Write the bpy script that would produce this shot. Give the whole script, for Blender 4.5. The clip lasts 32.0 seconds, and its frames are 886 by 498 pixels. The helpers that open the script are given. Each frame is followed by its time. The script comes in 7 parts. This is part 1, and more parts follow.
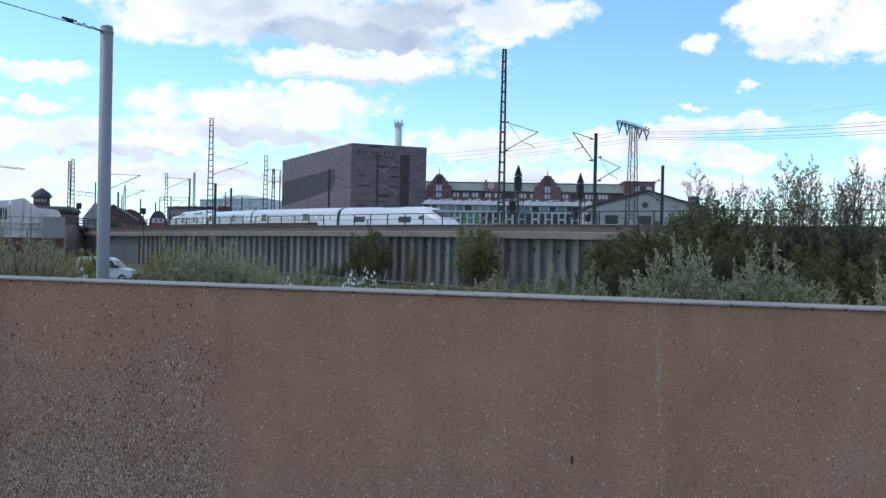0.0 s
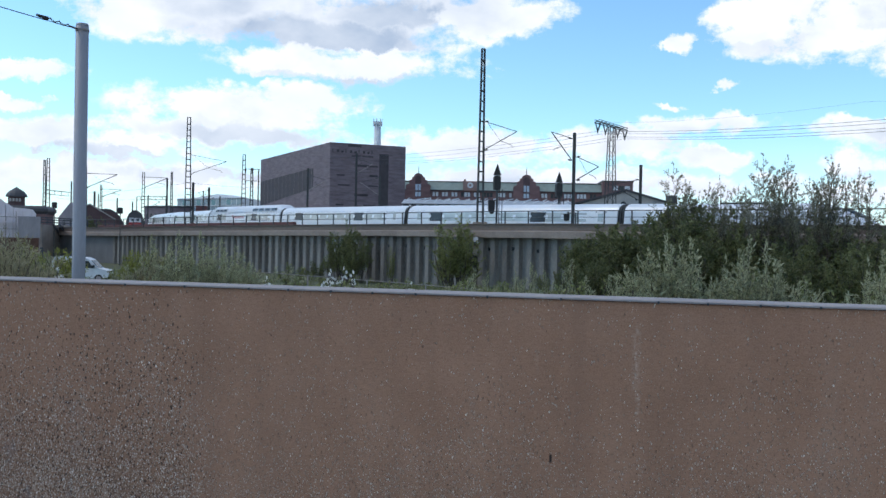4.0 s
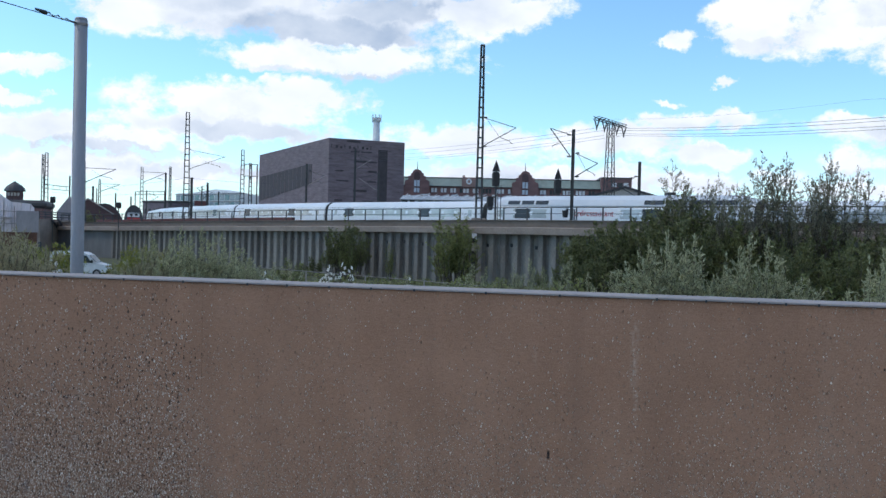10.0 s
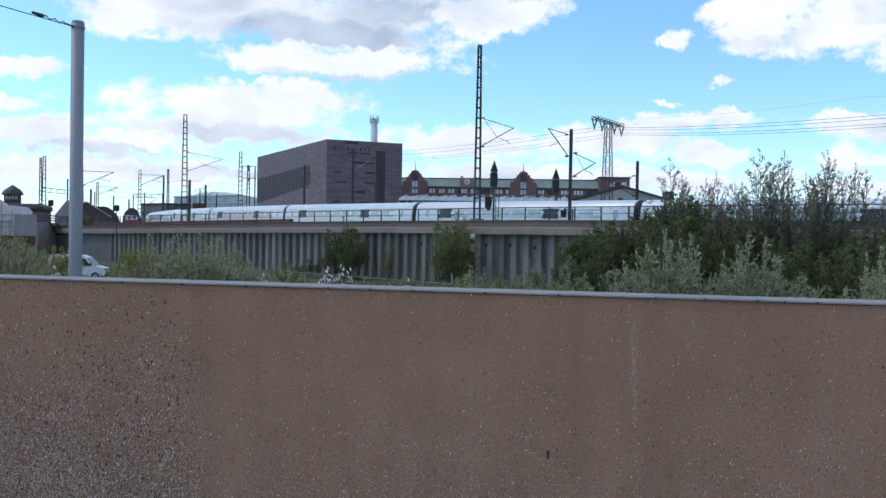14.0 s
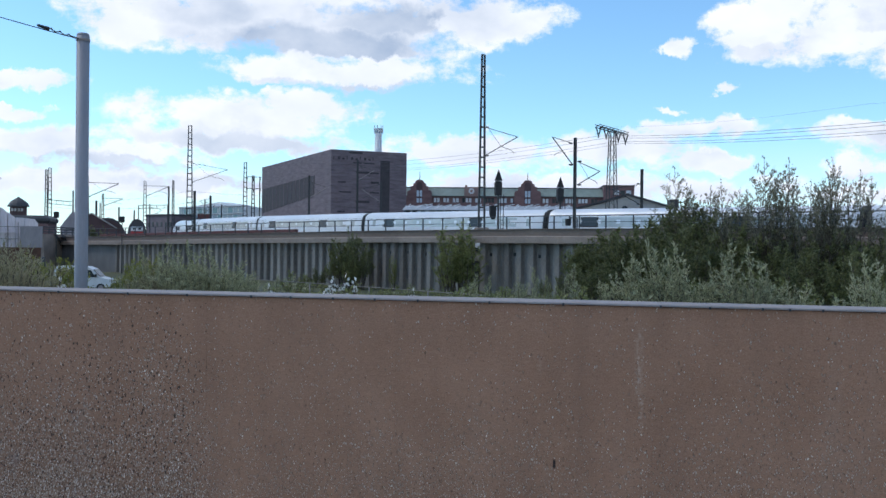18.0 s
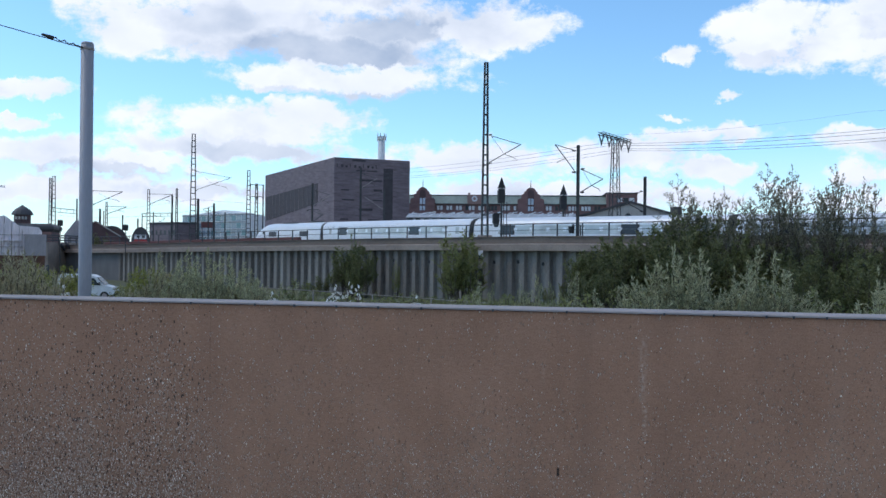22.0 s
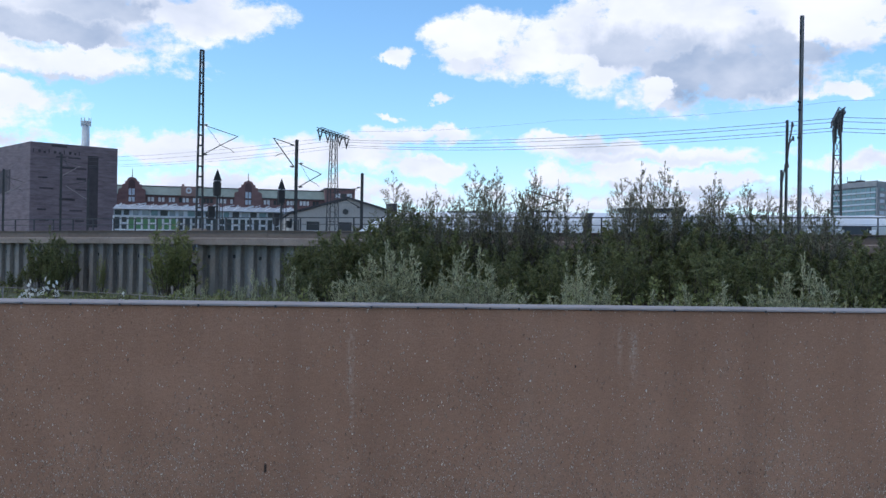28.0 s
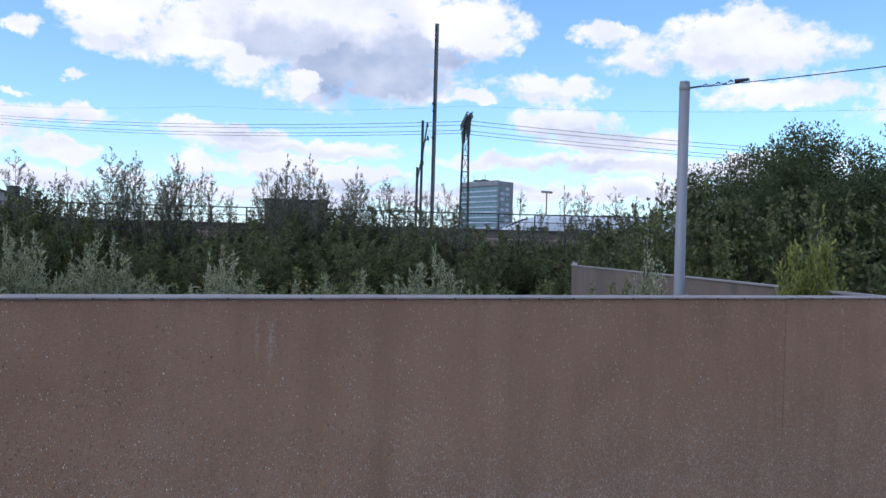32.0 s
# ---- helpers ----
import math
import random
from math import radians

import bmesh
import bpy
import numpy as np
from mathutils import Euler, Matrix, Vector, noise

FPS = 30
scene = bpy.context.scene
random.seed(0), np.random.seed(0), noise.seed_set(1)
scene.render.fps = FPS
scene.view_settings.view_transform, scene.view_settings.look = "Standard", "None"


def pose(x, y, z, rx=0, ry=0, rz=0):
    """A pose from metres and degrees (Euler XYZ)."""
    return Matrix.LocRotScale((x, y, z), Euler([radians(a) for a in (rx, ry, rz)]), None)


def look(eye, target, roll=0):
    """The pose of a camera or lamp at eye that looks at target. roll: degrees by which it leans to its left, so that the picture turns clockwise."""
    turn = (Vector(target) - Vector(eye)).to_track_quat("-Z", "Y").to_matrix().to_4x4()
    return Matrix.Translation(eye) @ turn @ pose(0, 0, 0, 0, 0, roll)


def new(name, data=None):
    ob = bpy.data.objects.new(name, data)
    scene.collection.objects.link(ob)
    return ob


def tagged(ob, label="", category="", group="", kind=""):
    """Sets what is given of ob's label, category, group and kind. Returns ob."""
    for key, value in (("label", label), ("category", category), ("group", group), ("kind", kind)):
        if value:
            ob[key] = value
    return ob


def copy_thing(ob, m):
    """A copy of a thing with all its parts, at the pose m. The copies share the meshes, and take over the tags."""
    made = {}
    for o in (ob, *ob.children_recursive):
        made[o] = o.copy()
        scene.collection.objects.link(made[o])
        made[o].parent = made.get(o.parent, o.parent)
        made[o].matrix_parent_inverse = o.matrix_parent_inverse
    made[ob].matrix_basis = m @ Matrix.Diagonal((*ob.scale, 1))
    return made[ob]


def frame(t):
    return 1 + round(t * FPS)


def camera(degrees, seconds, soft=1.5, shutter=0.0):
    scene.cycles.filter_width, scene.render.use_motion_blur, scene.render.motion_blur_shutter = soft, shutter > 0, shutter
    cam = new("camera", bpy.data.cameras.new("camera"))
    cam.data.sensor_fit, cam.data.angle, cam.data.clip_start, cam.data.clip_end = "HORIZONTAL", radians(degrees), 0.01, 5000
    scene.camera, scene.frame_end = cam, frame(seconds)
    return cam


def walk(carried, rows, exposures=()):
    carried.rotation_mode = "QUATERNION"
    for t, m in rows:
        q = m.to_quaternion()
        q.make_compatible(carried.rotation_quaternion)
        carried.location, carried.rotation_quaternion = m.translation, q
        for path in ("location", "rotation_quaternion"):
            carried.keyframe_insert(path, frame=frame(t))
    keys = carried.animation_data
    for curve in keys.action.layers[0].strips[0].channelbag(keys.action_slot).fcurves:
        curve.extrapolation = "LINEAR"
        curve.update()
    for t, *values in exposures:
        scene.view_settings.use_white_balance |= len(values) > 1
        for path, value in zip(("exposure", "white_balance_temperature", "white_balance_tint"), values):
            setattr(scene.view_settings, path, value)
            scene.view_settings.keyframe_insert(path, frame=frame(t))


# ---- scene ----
cam = camera(52.0, 32.0)
# seconds, x, y, z, yaw, pitch, roll
PATH = [
    (0, -0.006, 0.002, 1.601, 0.08, -0.64, -1.22),
    (0.5, -0.005, 0.003, 1.601, 0.05, -0.73, -1.07),
    (1, -0.005, 0.003, 1.601, -0.17, -0.74, -1.09),
    (1.5, -0.005, 0.003, 1.601, -0.30, -0.77, -1.12),
    (2, -0.005, 0.002, 1.601, -0.40, -0.79, -1.08),
    (2.5, -0.004, 0.001, 1.601, -0.64, -0.74, -1.01),
    (4.5, -0.002, 0.009, 1.600, -1.45, -0.65, -1.36),
    (5, -0.002, 0.010, 1.600, -1.68, -0.75, -1.68),
    (5.5, -0.003, 0.010, 1.600, -1.97, -0.80, -1.84),
    (6, -0.003, 0.009, 1.600, -2.02, -0.84, -1.90),
    (6.5, -0.004, 0.009, 1.600, -2.04, -0.91, -1.77),
    (7, -0.004, 0.008, 1.600, -1.96, -0.93, -1.71),
    (7.5, -0.004, 0.008, 1.600, -1.75, -0.94, -1.81),
    (8, -0.004, 0.007, 1.600, -1.57, -0.86, -1.68),
    (8.5, -0.003, 0.007, 1.600, -1.34, -0.83, -1.44),
    (9, -0.003, 0.007, 1.600, -1.25, -0.85, -1.29),
    (9.5, -0.003, 0.007, 1.600, -1.23, -0.85, -1.26),
    (10, -0.003, 0.006, 1.600, -1.32, -0.90, -1.38),
    (10.5, -0.003, 0.005, 1.600, -1.41, -0.86, -1.52),
    (11, -0.003, 0.004, 1.600, -1.51, -0.86, -1.57),
    (11.5, -0.003, 0.003, 1.600, -1.58, -0.87, -1.41),
    (12, -0.003, 0.003, 1.600, -1.51, -0.94, -1.10),
    (12.5, -0.003, 0.002, 1.600, -1.42, -0.96, -0.91),
    (13, -0.003, 0.002, 1.600, -1.38, -0.96, -0.99),
    (13.5, -0.003, 0.003, 1.600, -1.33, -0.95, -1.01),
    (14, -0.003, 0.004, 1.600, -1.42, -0.86, -0.98),
    (14.5, -0.003, 0.005, 1.600, -1.52, -0.76, -0.89),
    (16.5, -0.001, 0.004, 1.600, -1.29, -0.20, -0.68),
    (17, -0.001, 0.004, 1.601, -1.25, -0.18, -0.51),
    (17.5, -0.001, 0.003, 1.601, -1.20, -0.21, -0.45),
    (18, -0.002, 0.002, 1.601, -1.12, -0.28, -0.64),
    (18.5, -0.002, 0.001, 1.601, -1.03, -0.31, -0.68),
    (19, -0.002, -0.000, 1.601, -0.96, -0.29, -0.57),
    (19.5, -0.002, -0.000, 1.601, -0.89, -0.16, -0.48),
    (20, -0.002, -0.000, 1.601, -0.86, -0.04, -0.46),
    (20.5, -0.002, 0.000, 1.602, -0.91, 0.07, -0.63),
    (21, -0.002, -0.000, 1.602, -1.01, 0.13, -0.75),
    (21.5, -0.003, -0.001, 1.602, -1.00, 0.13, -0.75),
    (22, -0.003, -0.002, 1.602, -0.92, 0.20, -0.57),
    (22.5, -0.003, -0.004, 1.602, -0.86, 0.28, -0.52),
    (23, -0.002, -0.006, 1.602, -0.88, 0.39, -0.70),
    (23.5, -0.001, -0.007, 1.603, -1.21, 0.38, -0.74),
    (24, 0.000, -0.007, 1.603, -2.24, 0.38, -0.96),
    (24.5, 0.002, -0.007, 1.603, -3.87, 0.33, -1.00),
    (26.5, 0.025, 0.011, 1.596, -11.17, 0.19, -0.90),
    (27, 0.028, 0.010, 1.597, -13.38, 0.08, -0.90),
    (27.5, 0.031, 0.008, 1.598, -15.75, 0.02, -0.89),
    (28, 0.035, 0.007, 1.598, -18.56, 0.11, -0.96),
    (28.5, 0.039, 0.007, 1.598, -21.03, 0.20, -1.19),
    (29, 0.043, 0.007, 1.597, -23.93, 0.26, -1.70),
    (29.5, 0.048, 0.007, 1.597, -26.99, 0.33, -2.01),
    (30, 0.052, 0.006, 1.596, -29.76, 0.30, -2.21),
    (30.5, 0.055, 0.003, 1.595, -32.47, 0.17, -1.74),
    (31, 0.057, -0.003, 1.594, -35.23, 0.10, -1.66),
    (31.5, 0.057, -0.008, 1.594, -37.72, 0.06, -1.64),
    (32, 0.057, -0.014, 1.594, -40.66, -0.01, -1.59),
]
walk(cam, [(t, pose(x, y, z, 90 + p, r, w)) for t, x, y, z, w, p, r in PATH], [(0, 0.0, 6470, 10), (9, -0.02, 6430, 10), (14, -0.05, 6390, 10.5), (17, -0.08, 6340, 11), (22, -0.12, 6280, 12), (24, -0.17, 6230, 13), (28, -0.11, 6270, 14), (32, -0.09, 6270, 18)])

# the sun stands to the left of the view and a little beyond the parapet wall
SUN_AZ, SUN_EL = -78.0, 48.0
EYE = 1.6


def deg_dir(az):
    """Unit vector on the ground: az in degrees clockwise from +y."""
    return Vector((math.sin(radians(az)), math.cos(radians(az)), 0.0))


def at(az, r, z=0.0):
    d = deg_dir(az) * r
    return Vector((d.x, d.y, z))


sun = new("sun", bpy.data.lights.new("sun", "SUN"))
sun.data.energy, sun.data.angle, sun.data.color = 1.0, radians(10.0), (1.0, 0.95, 0.88)
sun.matrix_world = look(at(SUN_AZ, 50 * math.cos(radians(SUN_EL)), 50 * math.sin(radians(SUN_EL))), (0, 0, 0))


# ---- sky ----
class Nodes:
    """Short hand for building node trees."""

    def __init__(self, tree):
        self.tree = tree
        tree.nodes.clear()

    def add(self, kind, values=None):
        n = self.tree.nodes.new("ShaderNode" + kind)
        for k, v in (values or {}).items():
            self.put(n.inputs[k], v)
        return n

    def put(self, socket, v):
        if isinstance(v, bpy.types.NodeSocket):
            self.tree.links.new(v, socket)
        else:
            socket.default_value = v

    def math(self, op, a, b=0.0, c=0.0, clamp=False):
        n = self.add("Math")
        n.operation, n.use_clamp = op, clamp
        for s, v in zip(n.inputs, (a, b, c)):
            self.put(s, v)
        return n.outputs[0]

    def mix(self, fac, a, b, blend="MIX"):
        n = self.add("Mix")
        n.data_type, n.blend_type = "RGBA", blend
        for s, v in ((n.inputs[0], fac), (n.inputs[6], a), (n.inputs[7], b)):
            self.put(s, v)
        return n.outputs[2]

    def ramp(self, fac, *stops):
        n = self.add("ValToRGB")
        e = n.color_ramp.elements
        while len(e) < len(stops):
            e.new(0.5)
        for el, (p, c) in zip(e, stops):
            el.position = p
            el.color = (*c, 1) if isinstance(c, tuple) else (c, c, c, 1)
        self.put(n.inputs[0], fac)
        return n.outputs[0]

    def noise(self, vec, scale, detail=4.0, rough=0.55):
        n = self.add("TexNoise", {"Scale": scale, "Detail": detail, "Roughness": rough})
        if vec is not None:
            self.put(n.inputs["Vector"], vec)
        return n


SKY_STRENGTH, CLOUD_STRENGTH = 0.174, 1.12
world = bpy.data.worlds.new("sky")
scene.world = world
world.use_nodes = True
w = Nodes(world.node_tree)
way = w.add("TexCoord").outputs["Generated"]
sep = w.add("SeparateXYZ", {0: way})
sx, sy, sz = sep.outputs
# billows bend the outline of every cloud
bend = w.noise(way, 9.0, 6.0, 0.6)
bend2 = w.noise(way, 34.0, 5.0, 0.6)
bsep = w.add("SeparateColor", {0: bend.outputs["Color"]})
bsep2 = w.add("SeparateColor", {0: bend2.outputs["Color"]})
az = w.math("MULTIPLY", w.math("ARCTAN2", sx, sy), 57.2958)
el = w.math("MULTIPLY", w.math("ARCSINE", sz), 57.2958)
for amount, s in ((6.0, bsep), (4.2, bsep2)):
    az = w.math("MULTIPLY_ADD", w.math("SUBTRACT", s.outputs[0], 0.5), amount, az)
    el = w.math("MULTIPLY_ADD", w.math("SUBTRACT", s.outputs[1], 0.5), amount * 0.42, el)
cover, belly = None, None


def heap(a, e, wide, high):
    """How deep the way lies inside one rounded heap: bearing, elevation and half sizes in degrees."""
    u = w.math("MULTIPLY_ADD", az, 1 / wide, -a / wide)
    v = w.math("MULTIPLY_ADD", el, 1 / high, -e / high)
    d = w.math("SUBTRACT", 1.0, w.math("SQRT", w.math("ADD", w.math("MULTIPLY", u, u), w.math("MULTIPLY", v, v))))
    return w.math("MAXIMUM", d, 0.0), v


def cloud(a, e, wide, high, grey):
    """One heap of cloud; grey says how dark its base is."""
    global cover, belly
    d, v = heap(a, e, wide * 1.14, high * 1.2)
    b = w.math("MULTIPLY", w.math("MULTIPLY", d, grey), w.math("SUBTRACT", 0.55, v, clamp=True))
    cover = d if cover is None else w.math("MAXIMUM", cover, d)
    belly = b if belly is None else w.math("MAXIMUM", belly, b)


CLOUDS = (
    (-10, 15.4, 12.0, 3.6, 0.3), (-16.5, 13.1, 5.4, 2.0, 0.15), (3.2, 14.0, 5.2, 1.9, 0.2), (-5, 12.6, 8.5, 1.9, 0.2),
    (-4.7, 10.6, 9.3, 1.1, 0.3), (-8.5, 10.6, 4.5, 0.9, 0.1),
    (-11.7, 7.5, 7.8, 1.4, 0.2), (-7.2, 8.3, 4.2, 1.0, 0.1), (-12, 6.2, 8.5, 0.8, 0.3),
    (-23.8, 5.5, 4.6, 1.0, 0.2), (-19, 4.9, 5.5, 0.8, 0.2), (-20, 3.4, 12.0, 0.9, 0.2), (-24, 9.3, 3.6, 0.6, 0.15), (-24.5, 7.3, 2.2, 0.4, 0.1),
    (3.5, 5.8, 8.0, 1.0, 0.3), (11.6, 6.2, 5.0, 1.1, 0.2), (16.5, 5.3, 3.4, 0.7, 0.15), (8, 3.7, 15.0, 0.9, 0.4),
    (15.9, 12.1, 1.6, 0.6, 0.1), (18.4, 9.3, 0.95, 0.42, 0.0), (15.0, 8.4, 1.3, 0.22, 0.0),
    (17.0, 7.3, 4.0, 0.6, 0.2), (27, 6.8, 5.0, 0.6, 0.4), (25.1, 4.9, 2.2, 0.9, 0.1), (30, 4.9, 5.0, 0.9, 0.15), (35.5, 4.6, 4.0, 0.8, 0.2),
    (20.9, 12.9, 3.3, 1.9, 0.1), (24.5, 12.4, 3.9, 2.0, 0.1), (28.4, 13.0, 5.0, 3.0, 0.1), (33.5, 14.5, 7.5, 3.6, 0.1), (38, 13.4, 6.0, 3.4, 0.1),
    (41.8, 13.7, 3.9, 2.5, 0.1), (33.0, 10.9, 4.8, 2.3, 0.1), (36.8, 11.0, 4.8, 2.0, 0.1),
    (41.6, 9.7, 1.7, 0.6, 0.1), (46.6, 10.2, 3.7, 1.0, 0.25), (48.0, 8.2, 3.3, 1.1, 0.25), (51.5, 6.9, 5.5, 0.8, 0.3),
    (50.8, 13.6, 2.2, 0.7, 0.1), (58.2, 12.2, 7.8, 1.6, 0.3), (58, 13.4, 4.0, 1.3, 0.2), (62, 9.5, 6.2, 0.9, 0.3),
    (56, 5.4, 10.0, 0.9, 0.4), (32, 6.2, 10.0, 0.6, 0.4), (45, 5.5, 5.0, 0.6, 0.3), (54, 3.6, 13.0, 0.8, 0.5), (33, 3.3, 13.0, 0.8, 0.5),
    (72, 9.0, 8.0, 2.2, 0.5), (-42, 10.0, 12.0, 3.2, 0.6), (85, 14.0, 12.0, 3.0, 0.6))
for heap_of in CLOUDS:
    cloud(*heap_of)
# grey undersides within the larger clouds: bearing, elevation, half sizes, depth of grey
for a_, e_, wide_, high_, grey_ in (
        (-7.0, 12.1, 7.5, 1.2, 0.85), (-2.5, 13.5, 5.0, 1.0, 0.65), (-14.5, 14.0, 4.5, 1.0, 0.35), (-6, 15.8, 7.0, 1.0, 0.5), (-4.5, 9.8, 7.0, 0.6, 0.45),
        (-9.3, 8.0, 3.6, 0.6, 0.45), (-11.5, 6.2, 7.0, 0.7, 0.45), (-18.2, 4.5, 4.0, 0.6, 0.5), (-23.6, 4.5, 3.5, 0.5, 0.45), (-14, 3.5, 6.0, 0.5, 0.4),
        (35.2, 10.9, 5.0, 1.9, 1.0), (30.5, 12.6, 5.0, 1.5, 0.6), (38.3, 12.1, 4.5, 1.4, 0.75), (27.3, 12.7, 2.6, 1.1, 0.35), (21.0, 11.8, 2.6, 0.7, 0.3), (33.0, 9.5, 4.0, 0.9, 0.45), (42.5, 11.8, 2.4, 0.9, 0.35),
        (26.5, 11.9, 2.2, 0.8, 0.35), (46.0, 9.7, 3.0, 0.5, 0.3), (49.0, 7.4, 4.0, 0.6, 0.35), (58.0, 11.4, 7.0, 0.8, 0.4), (30.0, 4.0, 8.0, 0.5, 0.45), (40.0, 3.9, 8.0, 0.5, 0.5), (50.0, 5.2, 6.0, 0.5, 0.4)):
    d_, _v = heap(a_, e_, wide_ * 1.25, high_ * 1.25)
    belly = w.math("MAXIMUM", belly, w.math("MULTIPLY", w.math("MINIMUM", w.math("MULTIPLY", d_, 1.9), 1.0), grey_ * 0.72))
# bright heaps that stand before those undersides
for a_, e_, wide_, high_ in ((-4.6, 10.75, 8.6, 0.85), (-11.5, 8.1, 6.5, 0.9), (25.6, 11.5, 3.0, 1.0), (31.2, 10.1, 2.4, 0.8), (20.4, 13.3, 2.6, 1.2), (41.8, 14.2, 3.2, 1.6), (4.2, 13.6, 4.0, 0.9), (-23.0, 5.7, 4.0, 0.7), (-16.5, 5.2, 3.0, 0.5), (33.5, 5.0, 7.0, 0.6), (22.0, 5.6, 3.0, 0.6)):
    d_, _v = heap(a_, e_, wide_ * 1.15, high_ * 1.15)
    belly = w.math("MULTIPLY", belly, w.math("MULTIPLY_ADD", w.math("MINIMUM", w.math("MULTIPLY", d_, 5.0), 1.0), -0.88, 1.0))
# heaped fair-weather clouds over the rest of the sky
far_noise = w.noise(way, 3.2, 6.0, 0.55).outputs[0]
away = w.math("ADD", w.math("GREATER_THAN", el, 20.0), w.math("GREATER_THAN", w.math("ABSOLUTE", w.math("SUBTRACT", az, 20.0)), 58.0), clamp=True)
rest = w.math("MULTIPLY", w.math("MULTIPLY_ADD", far_noise, 5.0, -2.5, clamp=True), away)
cover = w.math("MAXIMUM", cover, rest)
flat = w.add("Mapping", {0: way, 3: (1.0, 1.0, 1.6)}).outputs[0]
tex = w.noise(flat, 21.0, 9.0, 0.66).outputs[0]
soft = w.noise(flat, 7.0, 5.0, 0.55).outputs[0]
edge = w.math("MULTIPLY_ADD", w.math("SUBTRACT", tex, 0.5), 2.2, cover)
mask = w.add("MapRange", {0: edge, 1: 0.02, 2: 0.42}).outputs[0]
mask = w.math("MULTIPLY", mask, w.math("MINIMUM", w.math("MULTIPLY", cover, 7.0), 1.0))
# thin bright haze low over the horizon
haze = w.add("MapRange", {0: sz, 1: 0.11, 2: 0.0, 3: 0.0, 4: 0.6}).outputs[0]
shade = w.math("MULTIPLY_ADD", w.noise(flat, 9.0, 5.0, 0.52).outputs[0], 2.6, w.math("MULTIPLY_ADD", soft, 3.0, -2.3), clamp=True)
dark = w.math("MULTIPLY", w.math("MINIMUM", w.math("MULTIPLY", belly, 1.75), 1.0), w.math("MULTIPLY_ADD", shade, 0.5, 0.5))
dark = w.math("MAXIMUM", dark, w.math("MULTIPLY", shade, w.math("MULTIPLY", w.math("MINIMUM", w.math("MULTIPLY", cover, 2.5), 1.0), 0.22)))
over = w.noise(w.add("Mapping", {0: flat, 1: (0.0, 0.0, 0.07)}).outputs[0], 9.0, 5.0, 0.52).outputs[0]
here = w.noise(flat, 9.0, 5.0, 0.52).outputs[0]
relief = w.math("MULTIPLY", w.math("SUBTRACT", over, here), 1.9, clamp=True)
dark = w.math("MULTIPLY_ADD", relief, w.math("MINIMUM", w.math("MULTIPLY", cover, 2.0), 0.7), dark, clamp=True)
white = w.mix(dark, (0.96, 1.0, 1.06, 1), (0.345, 0.455, 0.63, 1))
sky = w.add("TexSky")
sky.sky_type, sky.sun_disc, sky.sun_elevation, sky.sun_rotation = "NISHITA", False, radians(SUN_EL), radians(SUN_AZ)
sky.air_density, sky.dust_density, sky.ozone_density = 1.0, 0.1, 2.0
blue = w.mix(1.0, sky.outputs[0], (SKY_STRENGTH * 0.82, SKY_STRENGTH * 1.08, SKY_STRENGTH * 1.18, 1), "MULTIPLY")
heaps = w.mix(1.0, white, (CLOUD_STRENGTH,) * 3 + (1,), "MULTIPLY")
veil = w.mix(w.math("MULTIPLY", haze, w.math("MULTIPLY_ADD", mask, -0.6, 1.0)), w.mix(mask, blue, heaps), (0.79, 0.90, 1.13, 1))
bg = w.add("Background", {0: veil, 1: 1.0})
w.tree.links.new(bg.outputs[0], w.add("OutputWorld").inputs[0])


# ---- materials ----
def surface(name, dark, light, scale=3.0, rough=0.7, bump=0.15, metal=0.0, fine=40.0, stretch=(1, 1, 1), spread=0.08, bump_at=0.004):
    """A painted, cast or grown surface: two tones mixed by coarse and fine noise, with relief and uneven gloss."""
    m = bpy.data.materials.new(name)
    m.use_nodes = True
    n = Nodes(m.node_tree)
    pos = n.add("Mapping", {0: n.add("TexCoord").outputs["Object"], 3: stretch}).outputs[0]
    coarse = n.noise(pos, scale, 5.0).outputs[0]
    grain = n.noise(pos, fine, 3.0).outputs[0]
    both = n.math("MULTIPLY_ADD", grain, 0.45, n.math("MULTIPLY", coarse, 0.75))
    info = n.add("ObjectInfo").outputs["Random"]
    both = n.math("MULTIPLY_ADD", n.math("SUBTRACT", info, 0.5), spread * 2, both)
    col = n.ramp(both, (0.36, dark), (0.84, light))
    b = n.add("Bump", {"Strength": bump, "Distance": bump_at, "Height": both})
    r = n.math("MULTIPLY_ADD", grain, 0.2, rough - 0.1, clamp=True)
    p = n.add("BsdfPrincipled", {"Base Color": col, "Roughness": r, "Metallic": metal, "Normal": b.outputs[0]})
    n.tree.links.new(p.outputs[0], n.add("OutputMaterial").inputs[0])
    return m


